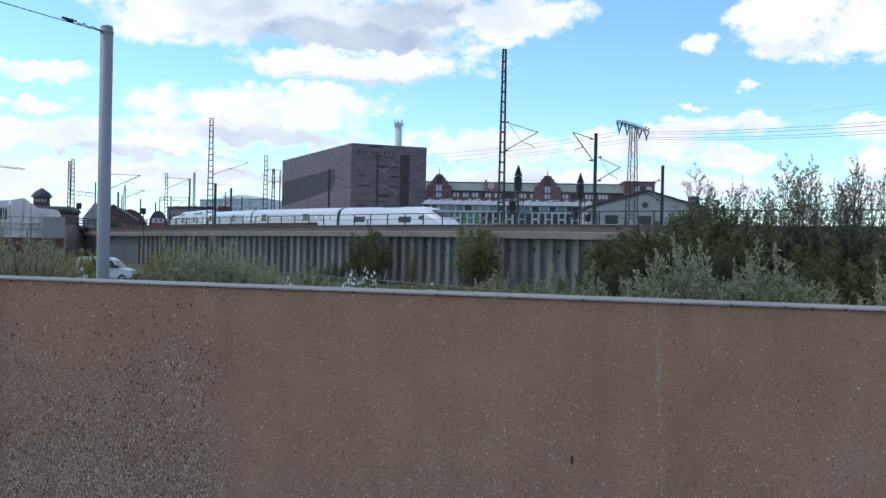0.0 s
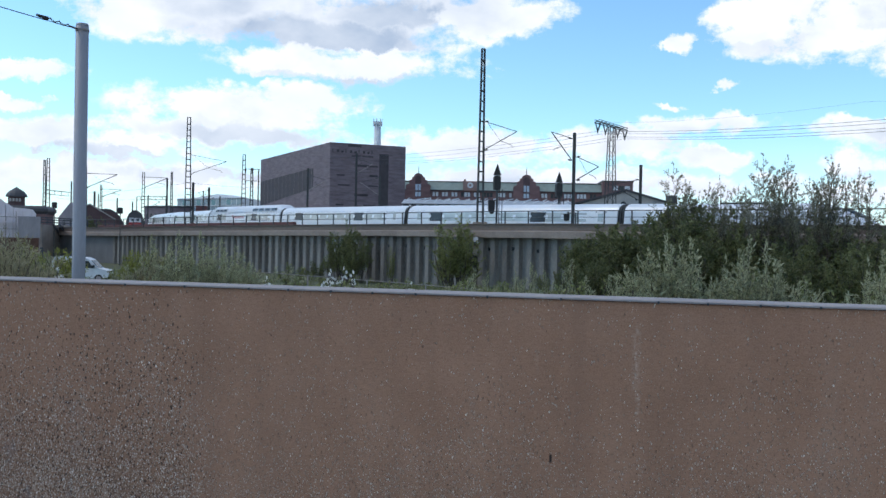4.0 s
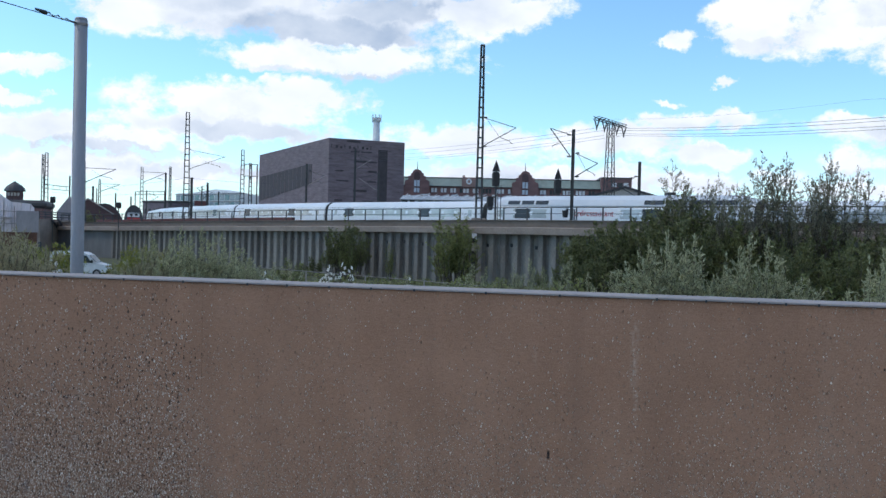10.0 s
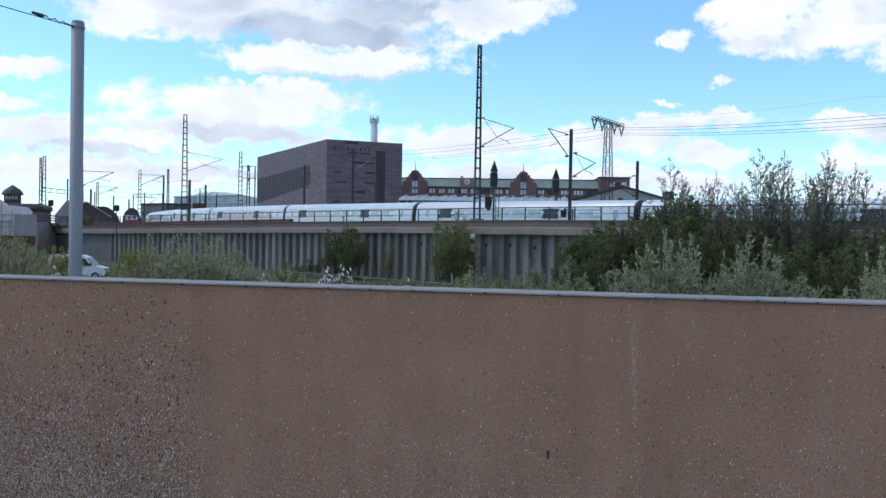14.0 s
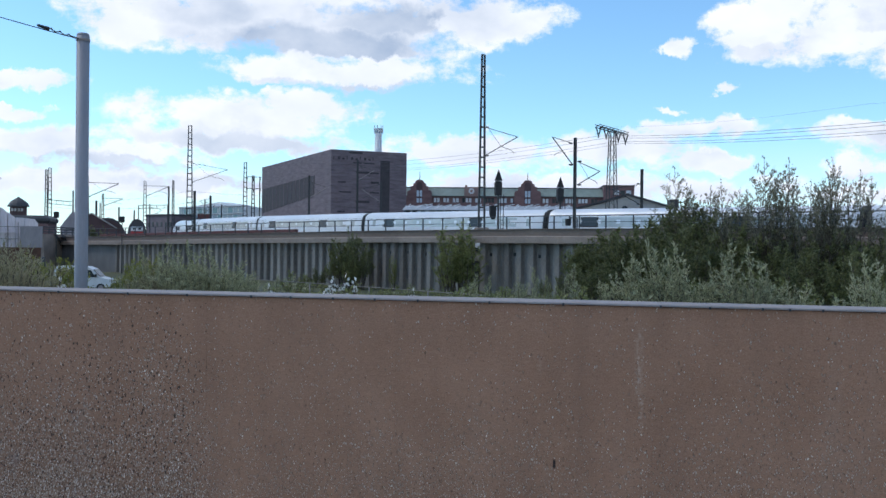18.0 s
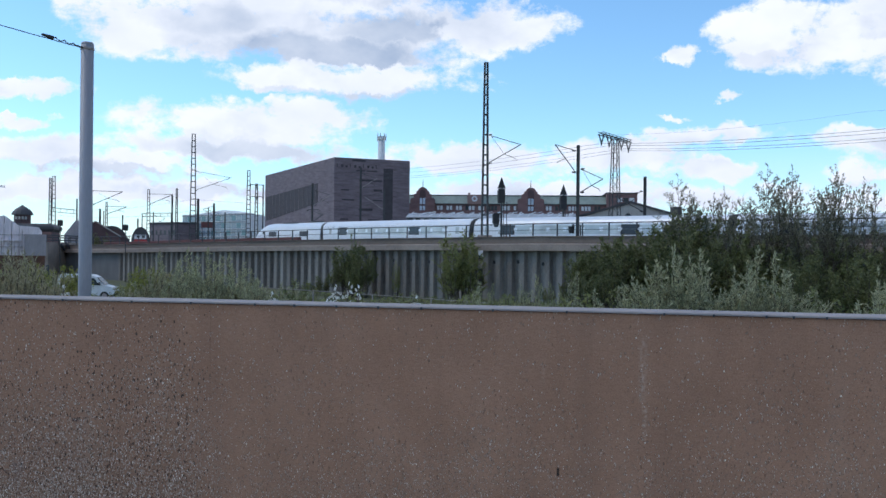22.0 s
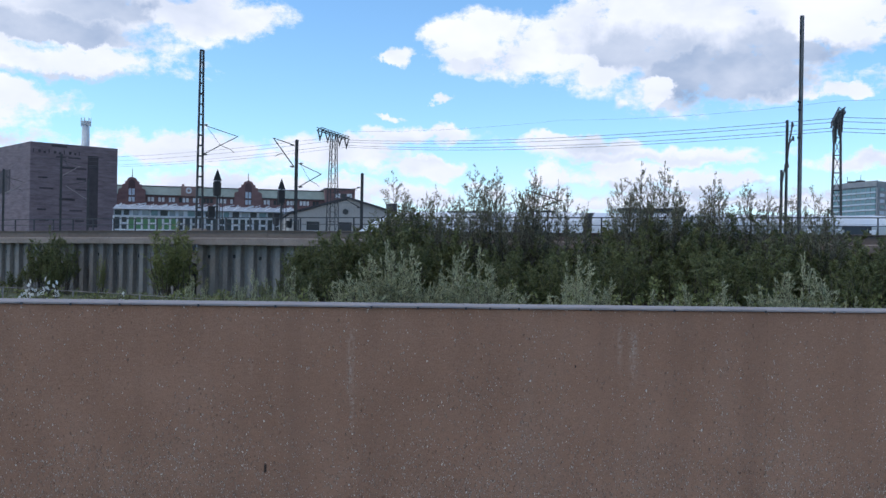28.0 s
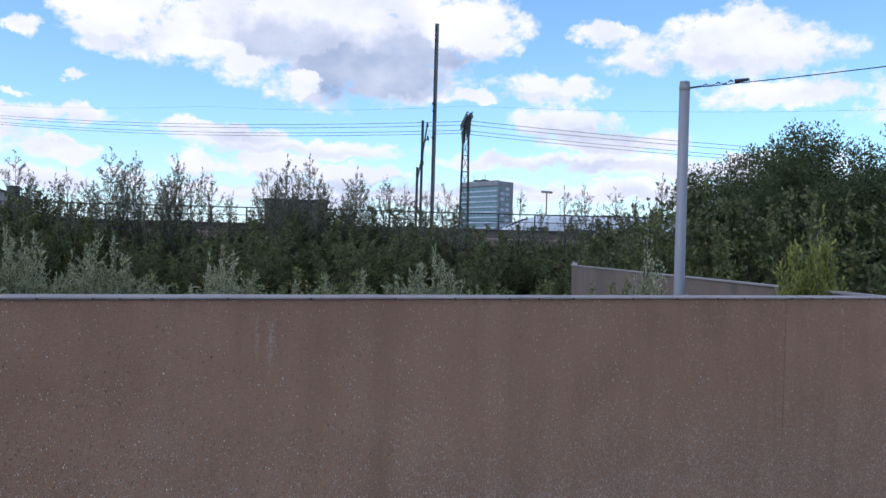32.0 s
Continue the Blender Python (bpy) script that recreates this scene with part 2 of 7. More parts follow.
def leaves(name, dark, light, back=0.35, scale=0.8):
    """Foliage: tone varies leaf by leaf and branch by branch; some light passes through."""
    m = bpy.data.materials.new(name)
    m.use_nodes = True
    n = Nodes(m.node_tree)
    geo = n.add("NewGeometry")
    info = n.add("ObjectInfo").outputs["Random"]
    coarse = n.noise(n.add("TexCoord").outputs["Object"], scale, 3.0).outputs[0]
    f = n.math("MULTIPLY_ADD", geo.outputs["Random Per Island"], 0.5, n.math("MULTIPLY_ADD", coarse, 0.6, n.math("MULTIPLY", info, 0.2)))
    col = n.ramp(f, (0.25, dark), (0.95, light))
    p = n.add("BsdfPrincipled", {"Base Color": col, "Roughness": 0.6})
    t = n.add("BsdfTranslucent", {0: col})
    s = n.add("MixShader", {0: back, 1: p.outputs[0], 2: t.outputs[0]})
    n.tree.links.new(s.outputs[0], n.add("OutputMaterial").inputs[0])
    return m


def glass(name, tint, rough=0.08, spec=0.8):
    m = bpy.data.materials.new(name)
    m.use_nodes = True
    n = Nodes(m.node_tree)
    g = n.noise(n.add("TexCoord").outputs["Object"], 0.7, 2.0).outputs[0]
    col = n.mix(n.math("MULTIPLY", g, 0.6), (*tint, 1), tuple(c * 1.8 for c in tint) + (1,))
    p = n.add("BsdfPrincipled", {"Base Color": col, "Roughness": rough, "IOR": 1.5, "Specular IOR Level": spec})
    n.tree.links.new(p.outputs[0], n.add("OutputMaterial").inputs[0])
    return m


def coated_glass():
    """Sun-reflecting train glass: a greenish metal coat that mirrors the sky."""
    m = bpy.data.materials.new("coated_train_glass")
    m.use_nodes = True
    n = Nodes(m.node_tree)
    g = n.noise(n.add("TexCoord").outputs["Object"], 0.6, 3.0).outputs[0]
    col = n.ramp(g, (0.3, (0.36, 0.345, 0.32)), (0.7, (0.56, 0.54, 0.51)))
    p = n.add("BsdfPrincipled", {"Base Color": col, "Roughness": n.math("MULTIPLY_ADD", g, 0.2, 0.26), "Metallic": 0.8})
    n.tree.links.new(p.outputs[0], n.add("OutputMaterial").inputs[0])
    return m


def pebble_material():
    """Brown washed concrete with small pale and dark pebbles, denser in patches and low down, and pale runs. Dark base
    and dark stones also paint shade between the pebbles.
    """
    m = bpy.data.materials.new("washed_concrete")
    m.use_nodes = True
    n = Nodes(m.node_tree)
    pos = n.add("TexCoord").outputs["Object"]
    big = n.noise(pos, 0.55, 4.0).outputs[0]
    mid = n.noise(pos, 4.0, 5.0).outputs[0]
    streak = n.noise(n.add("Mapping", {0: pos, 3: (3.0, 3.0, 0.25)}).outputs[0], 2.0, 4.0).outputs[0]
    fine = n.noise(pos, 160.0, 3.0).outputs[0]
    grain = n.noise(n.add("Mapping", {0: pos, 3: (0.6, 1.0, 1.4)}).outputs[0], 55.0, 4.0, 0.7).outputs[0]
    tone = n.math("MULTIPLY_ADD", grain, 0.28, n.math("MULTIPLY_ADD", fine, 0.40, n.math("MULTIPLY_ADD", mid, 0.22, n.math("MULTIPLY", big, 0.15))))
    base = n.ramp(tone, (0.38, (0.255, 0.138, 0.086)), (0.53, (0.380, 0.206, 0.130)), (0.68, (0.485, 0.280, 0.185)))
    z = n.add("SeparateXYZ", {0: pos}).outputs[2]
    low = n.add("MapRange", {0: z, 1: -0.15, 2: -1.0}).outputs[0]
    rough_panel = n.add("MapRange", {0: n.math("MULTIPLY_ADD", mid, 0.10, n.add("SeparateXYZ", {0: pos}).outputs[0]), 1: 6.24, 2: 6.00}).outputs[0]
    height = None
    # darker base low on rough panels, partly painted shade between the stones
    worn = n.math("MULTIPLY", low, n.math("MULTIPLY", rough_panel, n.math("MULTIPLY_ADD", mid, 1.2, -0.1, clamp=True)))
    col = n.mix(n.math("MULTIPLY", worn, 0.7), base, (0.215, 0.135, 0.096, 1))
    jag = n.add("VectorMath", {0: n.noise(pos, 150.0, 2.0).outputs["Color"], 1: (0.006, 0.006, 0.006)})
    jag.operation = "MULTIPLY"
    grit = n.add("VectorMath", {0: pos, 1: jag.outputs[0]})
    grit.operation = "ADD"
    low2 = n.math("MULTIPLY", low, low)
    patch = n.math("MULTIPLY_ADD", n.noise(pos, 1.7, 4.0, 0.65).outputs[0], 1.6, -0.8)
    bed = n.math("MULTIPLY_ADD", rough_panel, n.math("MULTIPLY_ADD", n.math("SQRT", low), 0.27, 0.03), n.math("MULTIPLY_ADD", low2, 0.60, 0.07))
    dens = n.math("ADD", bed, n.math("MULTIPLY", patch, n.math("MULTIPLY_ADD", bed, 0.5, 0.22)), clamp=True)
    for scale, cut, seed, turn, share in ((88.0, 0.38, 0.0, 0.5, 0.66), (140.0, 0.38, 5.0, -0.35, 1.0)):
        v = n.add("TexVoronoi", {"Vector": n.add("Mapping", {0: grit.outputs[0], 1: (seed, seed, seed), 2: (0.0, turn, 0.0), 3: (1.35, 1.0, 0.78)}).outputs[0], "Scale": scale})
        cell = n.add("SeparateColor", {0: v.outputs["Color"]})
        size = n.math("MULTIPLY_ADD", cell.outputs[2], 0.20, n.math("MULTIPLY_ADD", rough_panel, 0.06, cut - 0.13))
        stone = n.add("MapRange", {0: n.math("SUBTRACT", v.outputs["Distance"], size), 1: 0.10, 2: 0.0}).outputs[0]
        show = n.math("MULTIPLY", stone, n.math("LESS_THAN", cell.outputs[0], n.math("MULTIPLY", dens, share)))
        # dark stones are grit, and also stand in for shade beside pale ones
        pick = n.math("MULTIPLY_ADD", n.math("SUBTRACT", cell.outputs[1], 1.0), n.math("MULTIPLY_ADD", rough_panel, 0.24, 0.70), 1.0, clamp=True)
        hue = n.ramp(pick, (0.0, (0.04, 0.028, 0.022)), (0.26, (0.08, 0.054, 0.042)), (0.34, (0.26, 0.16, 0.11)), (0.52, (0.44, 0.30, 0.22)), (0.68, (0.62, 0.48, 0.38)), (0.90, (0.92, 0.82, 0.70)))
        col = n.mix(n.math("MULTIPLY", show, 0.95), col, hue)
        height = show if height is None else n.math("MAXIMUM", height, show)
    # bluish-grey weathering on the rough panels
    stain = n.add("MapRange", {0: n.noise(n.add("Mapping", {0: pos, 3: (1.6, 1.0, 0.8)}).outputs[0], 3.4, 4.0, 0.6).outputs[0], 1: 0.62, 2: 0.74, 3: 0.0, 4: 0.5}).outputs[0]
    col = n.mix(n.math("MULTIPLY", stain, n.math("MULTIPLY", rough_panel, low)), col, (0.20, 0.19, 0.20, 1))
    x = n.add("SeparateXYZ", {0: pos}).outputs[0]
    for at_x, wide, top, foot in ((7.99, 0.022, -0.09, -0.42), (9.19, 0.026, -0.07, -0.36), (7.585, 0.010, -0.22, -0.33), (8.0, 0.012, -0.36, -0.55), (9.13, 0.014, -0.06, -0.30)):
        near = n.add("MapRange", {0: n.math("ABSOLUTE", n.math("SUBTRACT", x, at_x)), 1: wide, 2: 0.0}).outputs[0]
        band = n.math("MULTIPLY", n.add("MapRange", {0: z, 1: top, 2: top - 0.05}).outputs[0], n.add("MapRange", {0: z, 1: foot, 2: foot + 0.1}).outputs[0])
        run = n.math("MULTIPLY", n.math("MULTIPLY", near, band), n.add("MapRange", {0: n.noise(pos, 70.0, 3.0).outputs[0], 1: 0.42, 2: 0.62}).outputs[0])
        col = n.mix(n.math("MULTIPLY", run, 0.6), col, (0.66, 0.52, 0.41, 1))
    col = n.mix(n.add("MapRange", {0: streak, 1: 0.52, 2: 0.30, 3: 0.0, 4: 0.45}).outputs[0], col, (0.27, 0.150, 0.098, 1))
    for at_x, at_z, wide, tall in ((7.649, -0.677, 0.007, 0.022), (8.939, -0.251, 0.004, 0.007)):
        dx = n.math("ABSOLUTE", n.math("SUBTRACT", n.math("MULTIPLY_ADD", fine, 0.006, x), at_x + 0.003))
        dz = n.math("ABSOLUTE", n.math("SUBTRACT", z, at_z))
        blot = n.math("MULTIPLY", n.add("MapRange", {0: dx, 1: wide, 2: wide * 0.5}).outputs[0], n.add("MapRange", {0: dz, 1: tall, 2: tall * 0.6}).outputs[0])
        col = n.mix(blot, col, (0.03, 0.022, 0.02, 1))
    wash = n.add("MapRange", {0: streak, 1: 0.60, 2: 0.80, 3: 0.0, 4: 0.25}).outputs[0]
    col = n.mix(wash, col, (0.42, 0.30, 0.225, 1))
    b = n.add("Bump", {"Strength": 1.0, "Distance": 0.006, "Height": n.math("MULTIPLY_ADD", fine, 0.5, height)})
    p = n.add("BsdfPrincipled", {"Base Color": col, "Roughness": 0.9, "Specular IOR Level": 0.15, "Normal": b.outputs[0]})
    n.tree.links.new(p.outputs[0], n.add("OutputMaterial").inputs[0])
    return m


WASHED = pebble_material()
ZINC = surface("weathered_zinc", (0.255, 0.222, 0.210), (0.385, 0.338, 0.320), 2.0, 0.85, 0.1, 0.0)
GALV = surface("galvanised_steel", (0.22, 0.22, 0.24), (0.33, 0.33, 0.36), 3.0, 0.6, 0.08, 0.15, 60, (1, 1, 0.15))
STEEL = surface("dark_painted_steel", (0.035, 0.038, 0.042), (0.085, 0.088, 0.095), 1.5, 0.6, 0.1, 0.2)
MASTGREY = surface("grey_green_mast_paint", (0.028, 0.030, 0.031), (0.07, 0.072, 0.072), 1.2, 0.6, 0.1, 0.1)
RUST = surface("rusty_steel", (0.07, 0.035, 0.025), (0.16, 0.075, 0.05), 2.0, 0.8, 0.2)
PILE = surface("weathered_sheet_pile_steel", (0.105, 0.097, 0.088), (0.31, 0.288, 0.262), 0.9, 0.8, 0.2, 0.0, 14, (1, 1, 0.25), 0.14)
# concrete of the ramp walls in a darker tone that carries their shade
RAMPWALL = surface("shaded_ramp_concrete", (0.115, 0.080, 0.062), (0.235, 0.170, 0.135), 0.9, 0.9, 0.4, 0.0, 45, (1, 1, 0.5), 0.05)
CAPDARK = surface("dark_brown_concrete", (0.115, 0.088, 0.073), (0.225, 0.178, 0.150), 0.7, 0.9, 0.3, 0.0, 9, (0.4, 1, 1), 0.06, 0.01)
CAP = surface("stained_concrete", (0.19, 0.15, 0.125), (0.38, 0.31, 0.262), 0.6, 0.85, 0.25, 0.0, 9, (1, 1, 1), 0.05, 0.01)
GRIT = surface("ballast", (0.10, 0.09, 0.085), (0.24, 0.22, 0.20), 2.5, 0.95, 0.6, 0.0, 14, (1, 1, 1), 0.05, 0.04)
SOIL = surface("weedy_soil", (0.05, 0.055, 0.025), (0.125, 0.13, 0.06), 0.35, 0.95, 0.6, 0.0, 5, (1, 1, 1), 0.05, 0.05)
PAVING = surface("grey_paving", (0.18, 0.175, 0.17), (0.30, 0.29, 0.28), 1.5, 0.9, 0.3)
BROWNCLAD = surface("dark_brown_clinker", (0.098, 0.074, 0.083), (0.25, 0.20, 0.216), 0.35, 0.8, 0.2, 0.0, 1.3, (1, 1, 7), 0.03, 0.03)
PANELGREY = surface("smooth_grey_concrete", (0.105, 0.105, 0.108), (0.185, 0.187, 0.19), 0.7, 0.85, 0.2, 0.0, 8, (1, 1, 0.5))
MASTPALE = surface("weathered_grey_mast", (0.085, 0.09, 0.095), (0.17, 0.175, 0.18), 1.2, 0.6, 0.1, 0.1)
STOREGREEN = surface("dull_green_boards", (0.10, 0.108, 0.082), (0.19, 0.20, 0.15), 1.0, 0.8, 0.3, 0.0, 6, (4, 4, 0.5))
HUTGREY = surface("grey_sheeting", (0.22, 0.20, 0.215), (0.36, 0.33, 0.345), 0.8, 0.7, 0.5, 0.0, 4, (1, 1, 0.4))
SLOT = surface("dark_glazed_brick", (0.034, 0.029, 0.033), (0.072, 0.062, 0.068), 0.8, 0.8, 0.1)
BRICK = surface("red_brick", (0.135, 0.075, 0.072), (0.27, 0.155, 0.145), 0.3, 0.85, 0.2, 0.0, 4, (1, 1, 3), 0.04, 0.02)
TERRA = surface("pale_terracotta", (0.24, 0.15, 0.13), (0.38, 0.25, 0.215), 0.4, 0.85, 0.1, 0.0, 4)
DARKBRICK = surface("dark_red_brick", (0.075, 0.045, 0.045), (0.14, 0.085, 0.085), 0.4, 0.85, 0.2, 0.0, 4)
COPPER = surface("green_copper_roof", (0.17, 0.205, 0.175), (0.29, 0.335, 0.285), 0.25, 0.6, 0.1, 0.0, 3, (3, 3, 1))
DARKROOF = surface("dark_slate", (0.03, 0.03, 0.033), (0.075, 0.075, 0.08), 0.5, 0.6, 0.15)
PLASTER = surface("grey_plaster", (0.34, 0.315, 0.29), (0.52, 0.495, 0.46), 0.3, 0.9, 0.15, 0.0, 4)
ROOFGREY = surface("pale_grey_sheet_roof", (0.30, 0.32, 0.34), (0.46, 0.48, 0.50), 0.4, 0.6, 0.1, 0.0, 5)
OFFWHITE = surface("off_white_paint", (0.55, 0.56, 0.57), (0.78, 0.79, 0.80), 0.6, 0.6, 0.05, 0.0, 6)
OFFICEGREY = surface("grey_facade_panels", (0.20, 0.215, 0.225), (0.33, 0.345, 0.35), 0.3, 0.7, 0.05, 0.0, 3)
PALEBLUE = surface("pale_blue_sheet", (0.40, 0.47, 0.54), (0.62, 0.69, 0.76), 0.4, 0.5, 0.05, 0.0, 4)
TARP = surface("dusty_white_tarpaulin", (0.64, 0.575, 0.60), (0.86, 0.79, 0.82), 0.8, 0.6, 0.6, 0.0, 3.5, (1, 1, 0.4), 0.05, 0.25)
TRAINWHITE = surface("light_grey_train_paint", (0.66, 0.68, 0.70), (0.80, 0.81, 0.82), 0.3, 0.32, 0.02, 0.0, 5, (1, 1, 0.3), 0.03)
TRAINROOF = surface("pale_train_roof", (0.58, 0.60, 0.63), (0.74, 0.76, 0.78), 0.4, 0.45, 0.03, 0.0, 5, (0.3, 1, 1), 0.03)
TRAINRED = surface("traffic_red_stripe", (0.38, 0.02, 0.025), (0.52, 0.035, 0.04), 0.6, 0.4, 0.02)
DULLRED = surface("dull_red_paint", (0.085, 0.032, 0.030), (0.17, 0.062, 0.058), 0.8, 0.7, 0.1)
RUBBER = surface("black_rubber", (0.012, 0.012, 0.013), (0.035, 0.035, 0.037), 3.0, 0.7, 0.2)
TEALGLASS = glass("teal_glass", (0.10, 0.19, 0.21), 0.2, 0.6)
SKYGLASS = glass("pale_sky_glass", (0.16, 0.21, 0.25), 0.15, 0.8)
GREENGLASS = glass("green_tinted_glass", (0.06, 0.17, 0.07), 0.2, 0.6)
PANE = glass("window_glass", (0.03, 0.036, 0.04), 0.25, 0.4)
TRAINPANE = coated_glass()
BARK = surface("bark", (0.05, 0.04, 0.03), (0.14, 0.115, 0.09), 6.0, 0.9, 0.5, 0.0, 30, (1, 1, 0.2))
LEAF_DARK = leaves("poplar_leaves", (0.060, 0.070, 0.030), (0.250, 0.265, 0.108), 0.42, 0.5)
LEAF_SAPLING = leaves("sapling_leaves", (0.095, 0.095, 0.060), (0.31, 0.30, 0.21), 0.35)
LEAF_SILVER = leaves("silver_willow_leaves", (0.150, 0.158, 0.078), (0.545, 0.535, 0.330), 0.32)
LEAF_GREEN = leaves("weed_leaves", (0.105, 0.125, 0.038), (0.31, 0.32, 0.12))
LEAF_YELLOW = leaves("yellow_green_leaves", (0.145, 0.16, 0.030), (0.36, 0.355, 0.085))
LEAF_TREE = leaves("locust_leaves", (0.036, 0.052, 0.019), (0.115, 0.145, 0.054))
STRAW = leaves("dry_grass", (0.19, 0.165, 0.085), (0.46, 0.41, 0.25), 0.25)
PETAL = leaves("whitish_seed_heads", (0.62, 0.61, 0.55), (0.92, 0.90, 0.84), 0.3)


# ---- mesh helpers ----
def mesh_of(name, verts, faces, mat, smooth=False):
    me = bpy.data.meshes.new(name)
    me.from_pydata([tuple(v) for v in verts], [], faces)
    me.materials.append(mat)
    if smooth:
        me.polygons.foreach_set("use_smooth", [True] * len(me.polygons))
    me.update()
    return me


class Build:
    """Collects boxes, bars, tubes and lofts into one mesh."""

    def __init__(self):
        self.v, self.f = [], []

    def add(self, verts, faces):
        k = len(self.v)
        self.v += [Vector(p) for p in verts]
        self.f += [tuple(i + k for i in f) for f in faces]
        return self

    def box(self, x0, y0, z0, x1, y1, z1, bev=0.0):
        if bev <= 0:
            p = [(x, y, z) for z in (z0, z1) for x, y in ((x0, y0), (x1, y0), (x1, y1), (x0, y1))]
            return self.add(p, [(3, 2, 1, 0), (4, 5, 6, 7), (0, 1, 5, 4), (1, 2, 6, 5), (2, 3, 7, 6), (3, 0, 4, 7)])
        b = min(bev, (x1 - x0) / 3, (y1 - y0) / 3, (z1 - z0) / 3)
        rings = []
        for z, i in ((z0, b), (z0 + b, 0.0), (z1 - b, 0.0), (z1, b)):
            rings.append(self._oct(x0 + i, y0 + i, x1 - i, y1 - i, b, z))
        return self.loft(rings, True)

    def _oct(self, x0, y0, x1, y1, b, z):
        return [(x0 + b, y0, z), (x1 - b, y0, z), (x1, y0 + b, z), (x1, y1 - b, z), (x1 - b, y1, z), (x0 + b, y1, z), (x0, y1 - b, z), (x0, y0 + b, z)]

    def loft(self, rings, caps=True, closed=True):
        n = len(rings[0])
        verts = [p for r in rings for p in r]
        faces = []
        for k in range(len(rings) - 1):
            for i in range(n if closed else n - 1):
                j = (i + 1) % n
                faces.append((k * n + i, k * n + j, (k + 1) * n + j, (k + 1) * n + i))
        if caps:
            faces.append(tuple(range(n))[::-1])
            faces.append(tuple((len(rings) - 1) * n + i for i in range(n)))
        return self.add(verts, faces)

    def tube(self, points, radius, sides=6, end=None):
        """A round bar through points; radius may taper to end."""
        pts = [Vector(p) for p in points]
        end = radius if end is None else end
        rings = []
        for i, p in enumerate(pts):
            d = (pts[min(i + 1, len(pts) - 1)] - pts[max(i - 1, 0)]).normalized()
            a = d.orthogonal().normalized() if abs(d.z) > 0.99 else d.cross(Vector((0, 0, 1))).normalized()
            b = d.cross(a)
            r = radius + (end - radius) * i / max(1, len(pts) - 1)
            rings.append([p + (a * math.cos(t) + b * math.sin(t)) * r for t in (2 * math.pi * k / sides for k in range(sides))])
        return self.loft(rings)

    def bar(self, p, q, wide, deep=None, up=(0, 0, 1)):
        """A flat or square bar from p to q."""
        p, q, deep = Vector(p), Vector(q), wide if deep is None else deep
        d = (q - p).normalized()
        a = d.cross(Vector(up))
        a = d.orthogonal().normalized() if a.length < 1e-3 else a.normalized()
        b = d.cross(a)
        c = [(a * s * wide / 2 + b * t * deep / 2) for s, t in ((-1, -1), (1, -1), (1, 1), (-1, 1))]
        return self.loft([[p + o for o in c], [q + o for o in c]])

    def mesh(self, name, mat, smooth=False):
        return mesh_of(name, self.v, self.f, mat, smooth)


def part(name, b, mat, parent=None, label="", m=None, smooth=False):
    """One mesh object under a thing or a part; b is a Build or a mesh."""
    me = b.mesh(name, mat, smooth) if isinstance(b, Build) else b
    ob = new(name, me)
    ob.parent = parent
    if m is not None:
        ob.matrix_basis = m
    if label:
        ob["label"] = label
    return ob


def thing(name, m, label, category, group="", kind=""):
    ob = new(name)
    ob.empty_display_size = 0.2
    ob.matrix_basis = m
    return tagged(ob, label, category, group, kind)


def frame_from(p, q, z=0.0):
    """Pose at p with x along the ground towards q."""
    d = Vector(q) - Vector(p)
    return pose(p[0], p[1], z, 0, 0, math.degrees(math.atan2(d.y, d.x)))


# ---- ground ----
LOW = -2.5                    # waste ground beyond the wall
WALL_AZ, WALL_D, WALL_TOP = 13.5, 3.8, 1.368
DECK_AZ, DECK_D, DECK_TOP = 43.0, 60.0, 2.97
DECK_FALL = (-0.88, -0.76, -0.56, -0.38, -0.23, -0.12, 0.0, 0.0)
YARD = 0.2                    # rail yard behind the sheet piles


def deck_point(s, d=0.0, z=0.0):
    """s metres along the deck's edge (right is positive), d metres behind it."""
    p = deg_dir(DECK_AZ) * (DECK_D + d) + deg_dir(DECK_AZ + 90) * s
    return Vector((p.x, p.y, z))


def wall_point(s, d=0.0, z=0.0):
    p = deg_dir(WALL_AZ) * (WALL_D + d) + deg_dir(WALL_AZ + 90) * s
    return Vector((p.x, p.y, z))


g = Build()
n_ring, rings = 64, []
for r in (0.0, 8, 16, 24, 32, 45, 60, 80, 110, 160, 260, 500, 1200, 4500):
    ring = []
    for k in range(n_ring):
        a = 2 * math.pi * k / n_ring
        x, y = r * math.sin(a), r * math.cos(a)
        ring.append((x, y, LOW + (0.25 * noise.noise((x * 0.06, y * 0.06, 0)) if 10 < r < 200 else 0.0)))
    rings.append(ring)
g.loft(rings, caps=False)
tagged(part("ground", g, SOIL), "weedy brown soil of the waste ground", "ground", kind="structure")

# the footway on which the camera stands, held by the parapet wall
b = Build()
p = [wall_point(-60, -0.02), wall_point(60, -0.02), wall_point(60, -14), wall_point(-60, -14)]
b.loft([[(q.x, q.y, z) for q in reversed(p)] for z in (LOW - 0.3, 0.0)])
tagged(part("pavement", b, PAVING), "grey paved footway behind the parapet wall", "pavement", kind="structure")

# the raised rail yard
b = Build()
p = [deck_point(-900, 1.05), deck_point(300, 1.05), deck_point(300, 700), deck_point(-900, 700)]
b.loft([[(q.x, q.y, z) for q in reversed(p)] for z in (LOW - 0.3, YARD)])
tagged(part("rail_yard", b, GRIT), "ballasted ground of the raised rail yard", "rail yard", kind="structure")


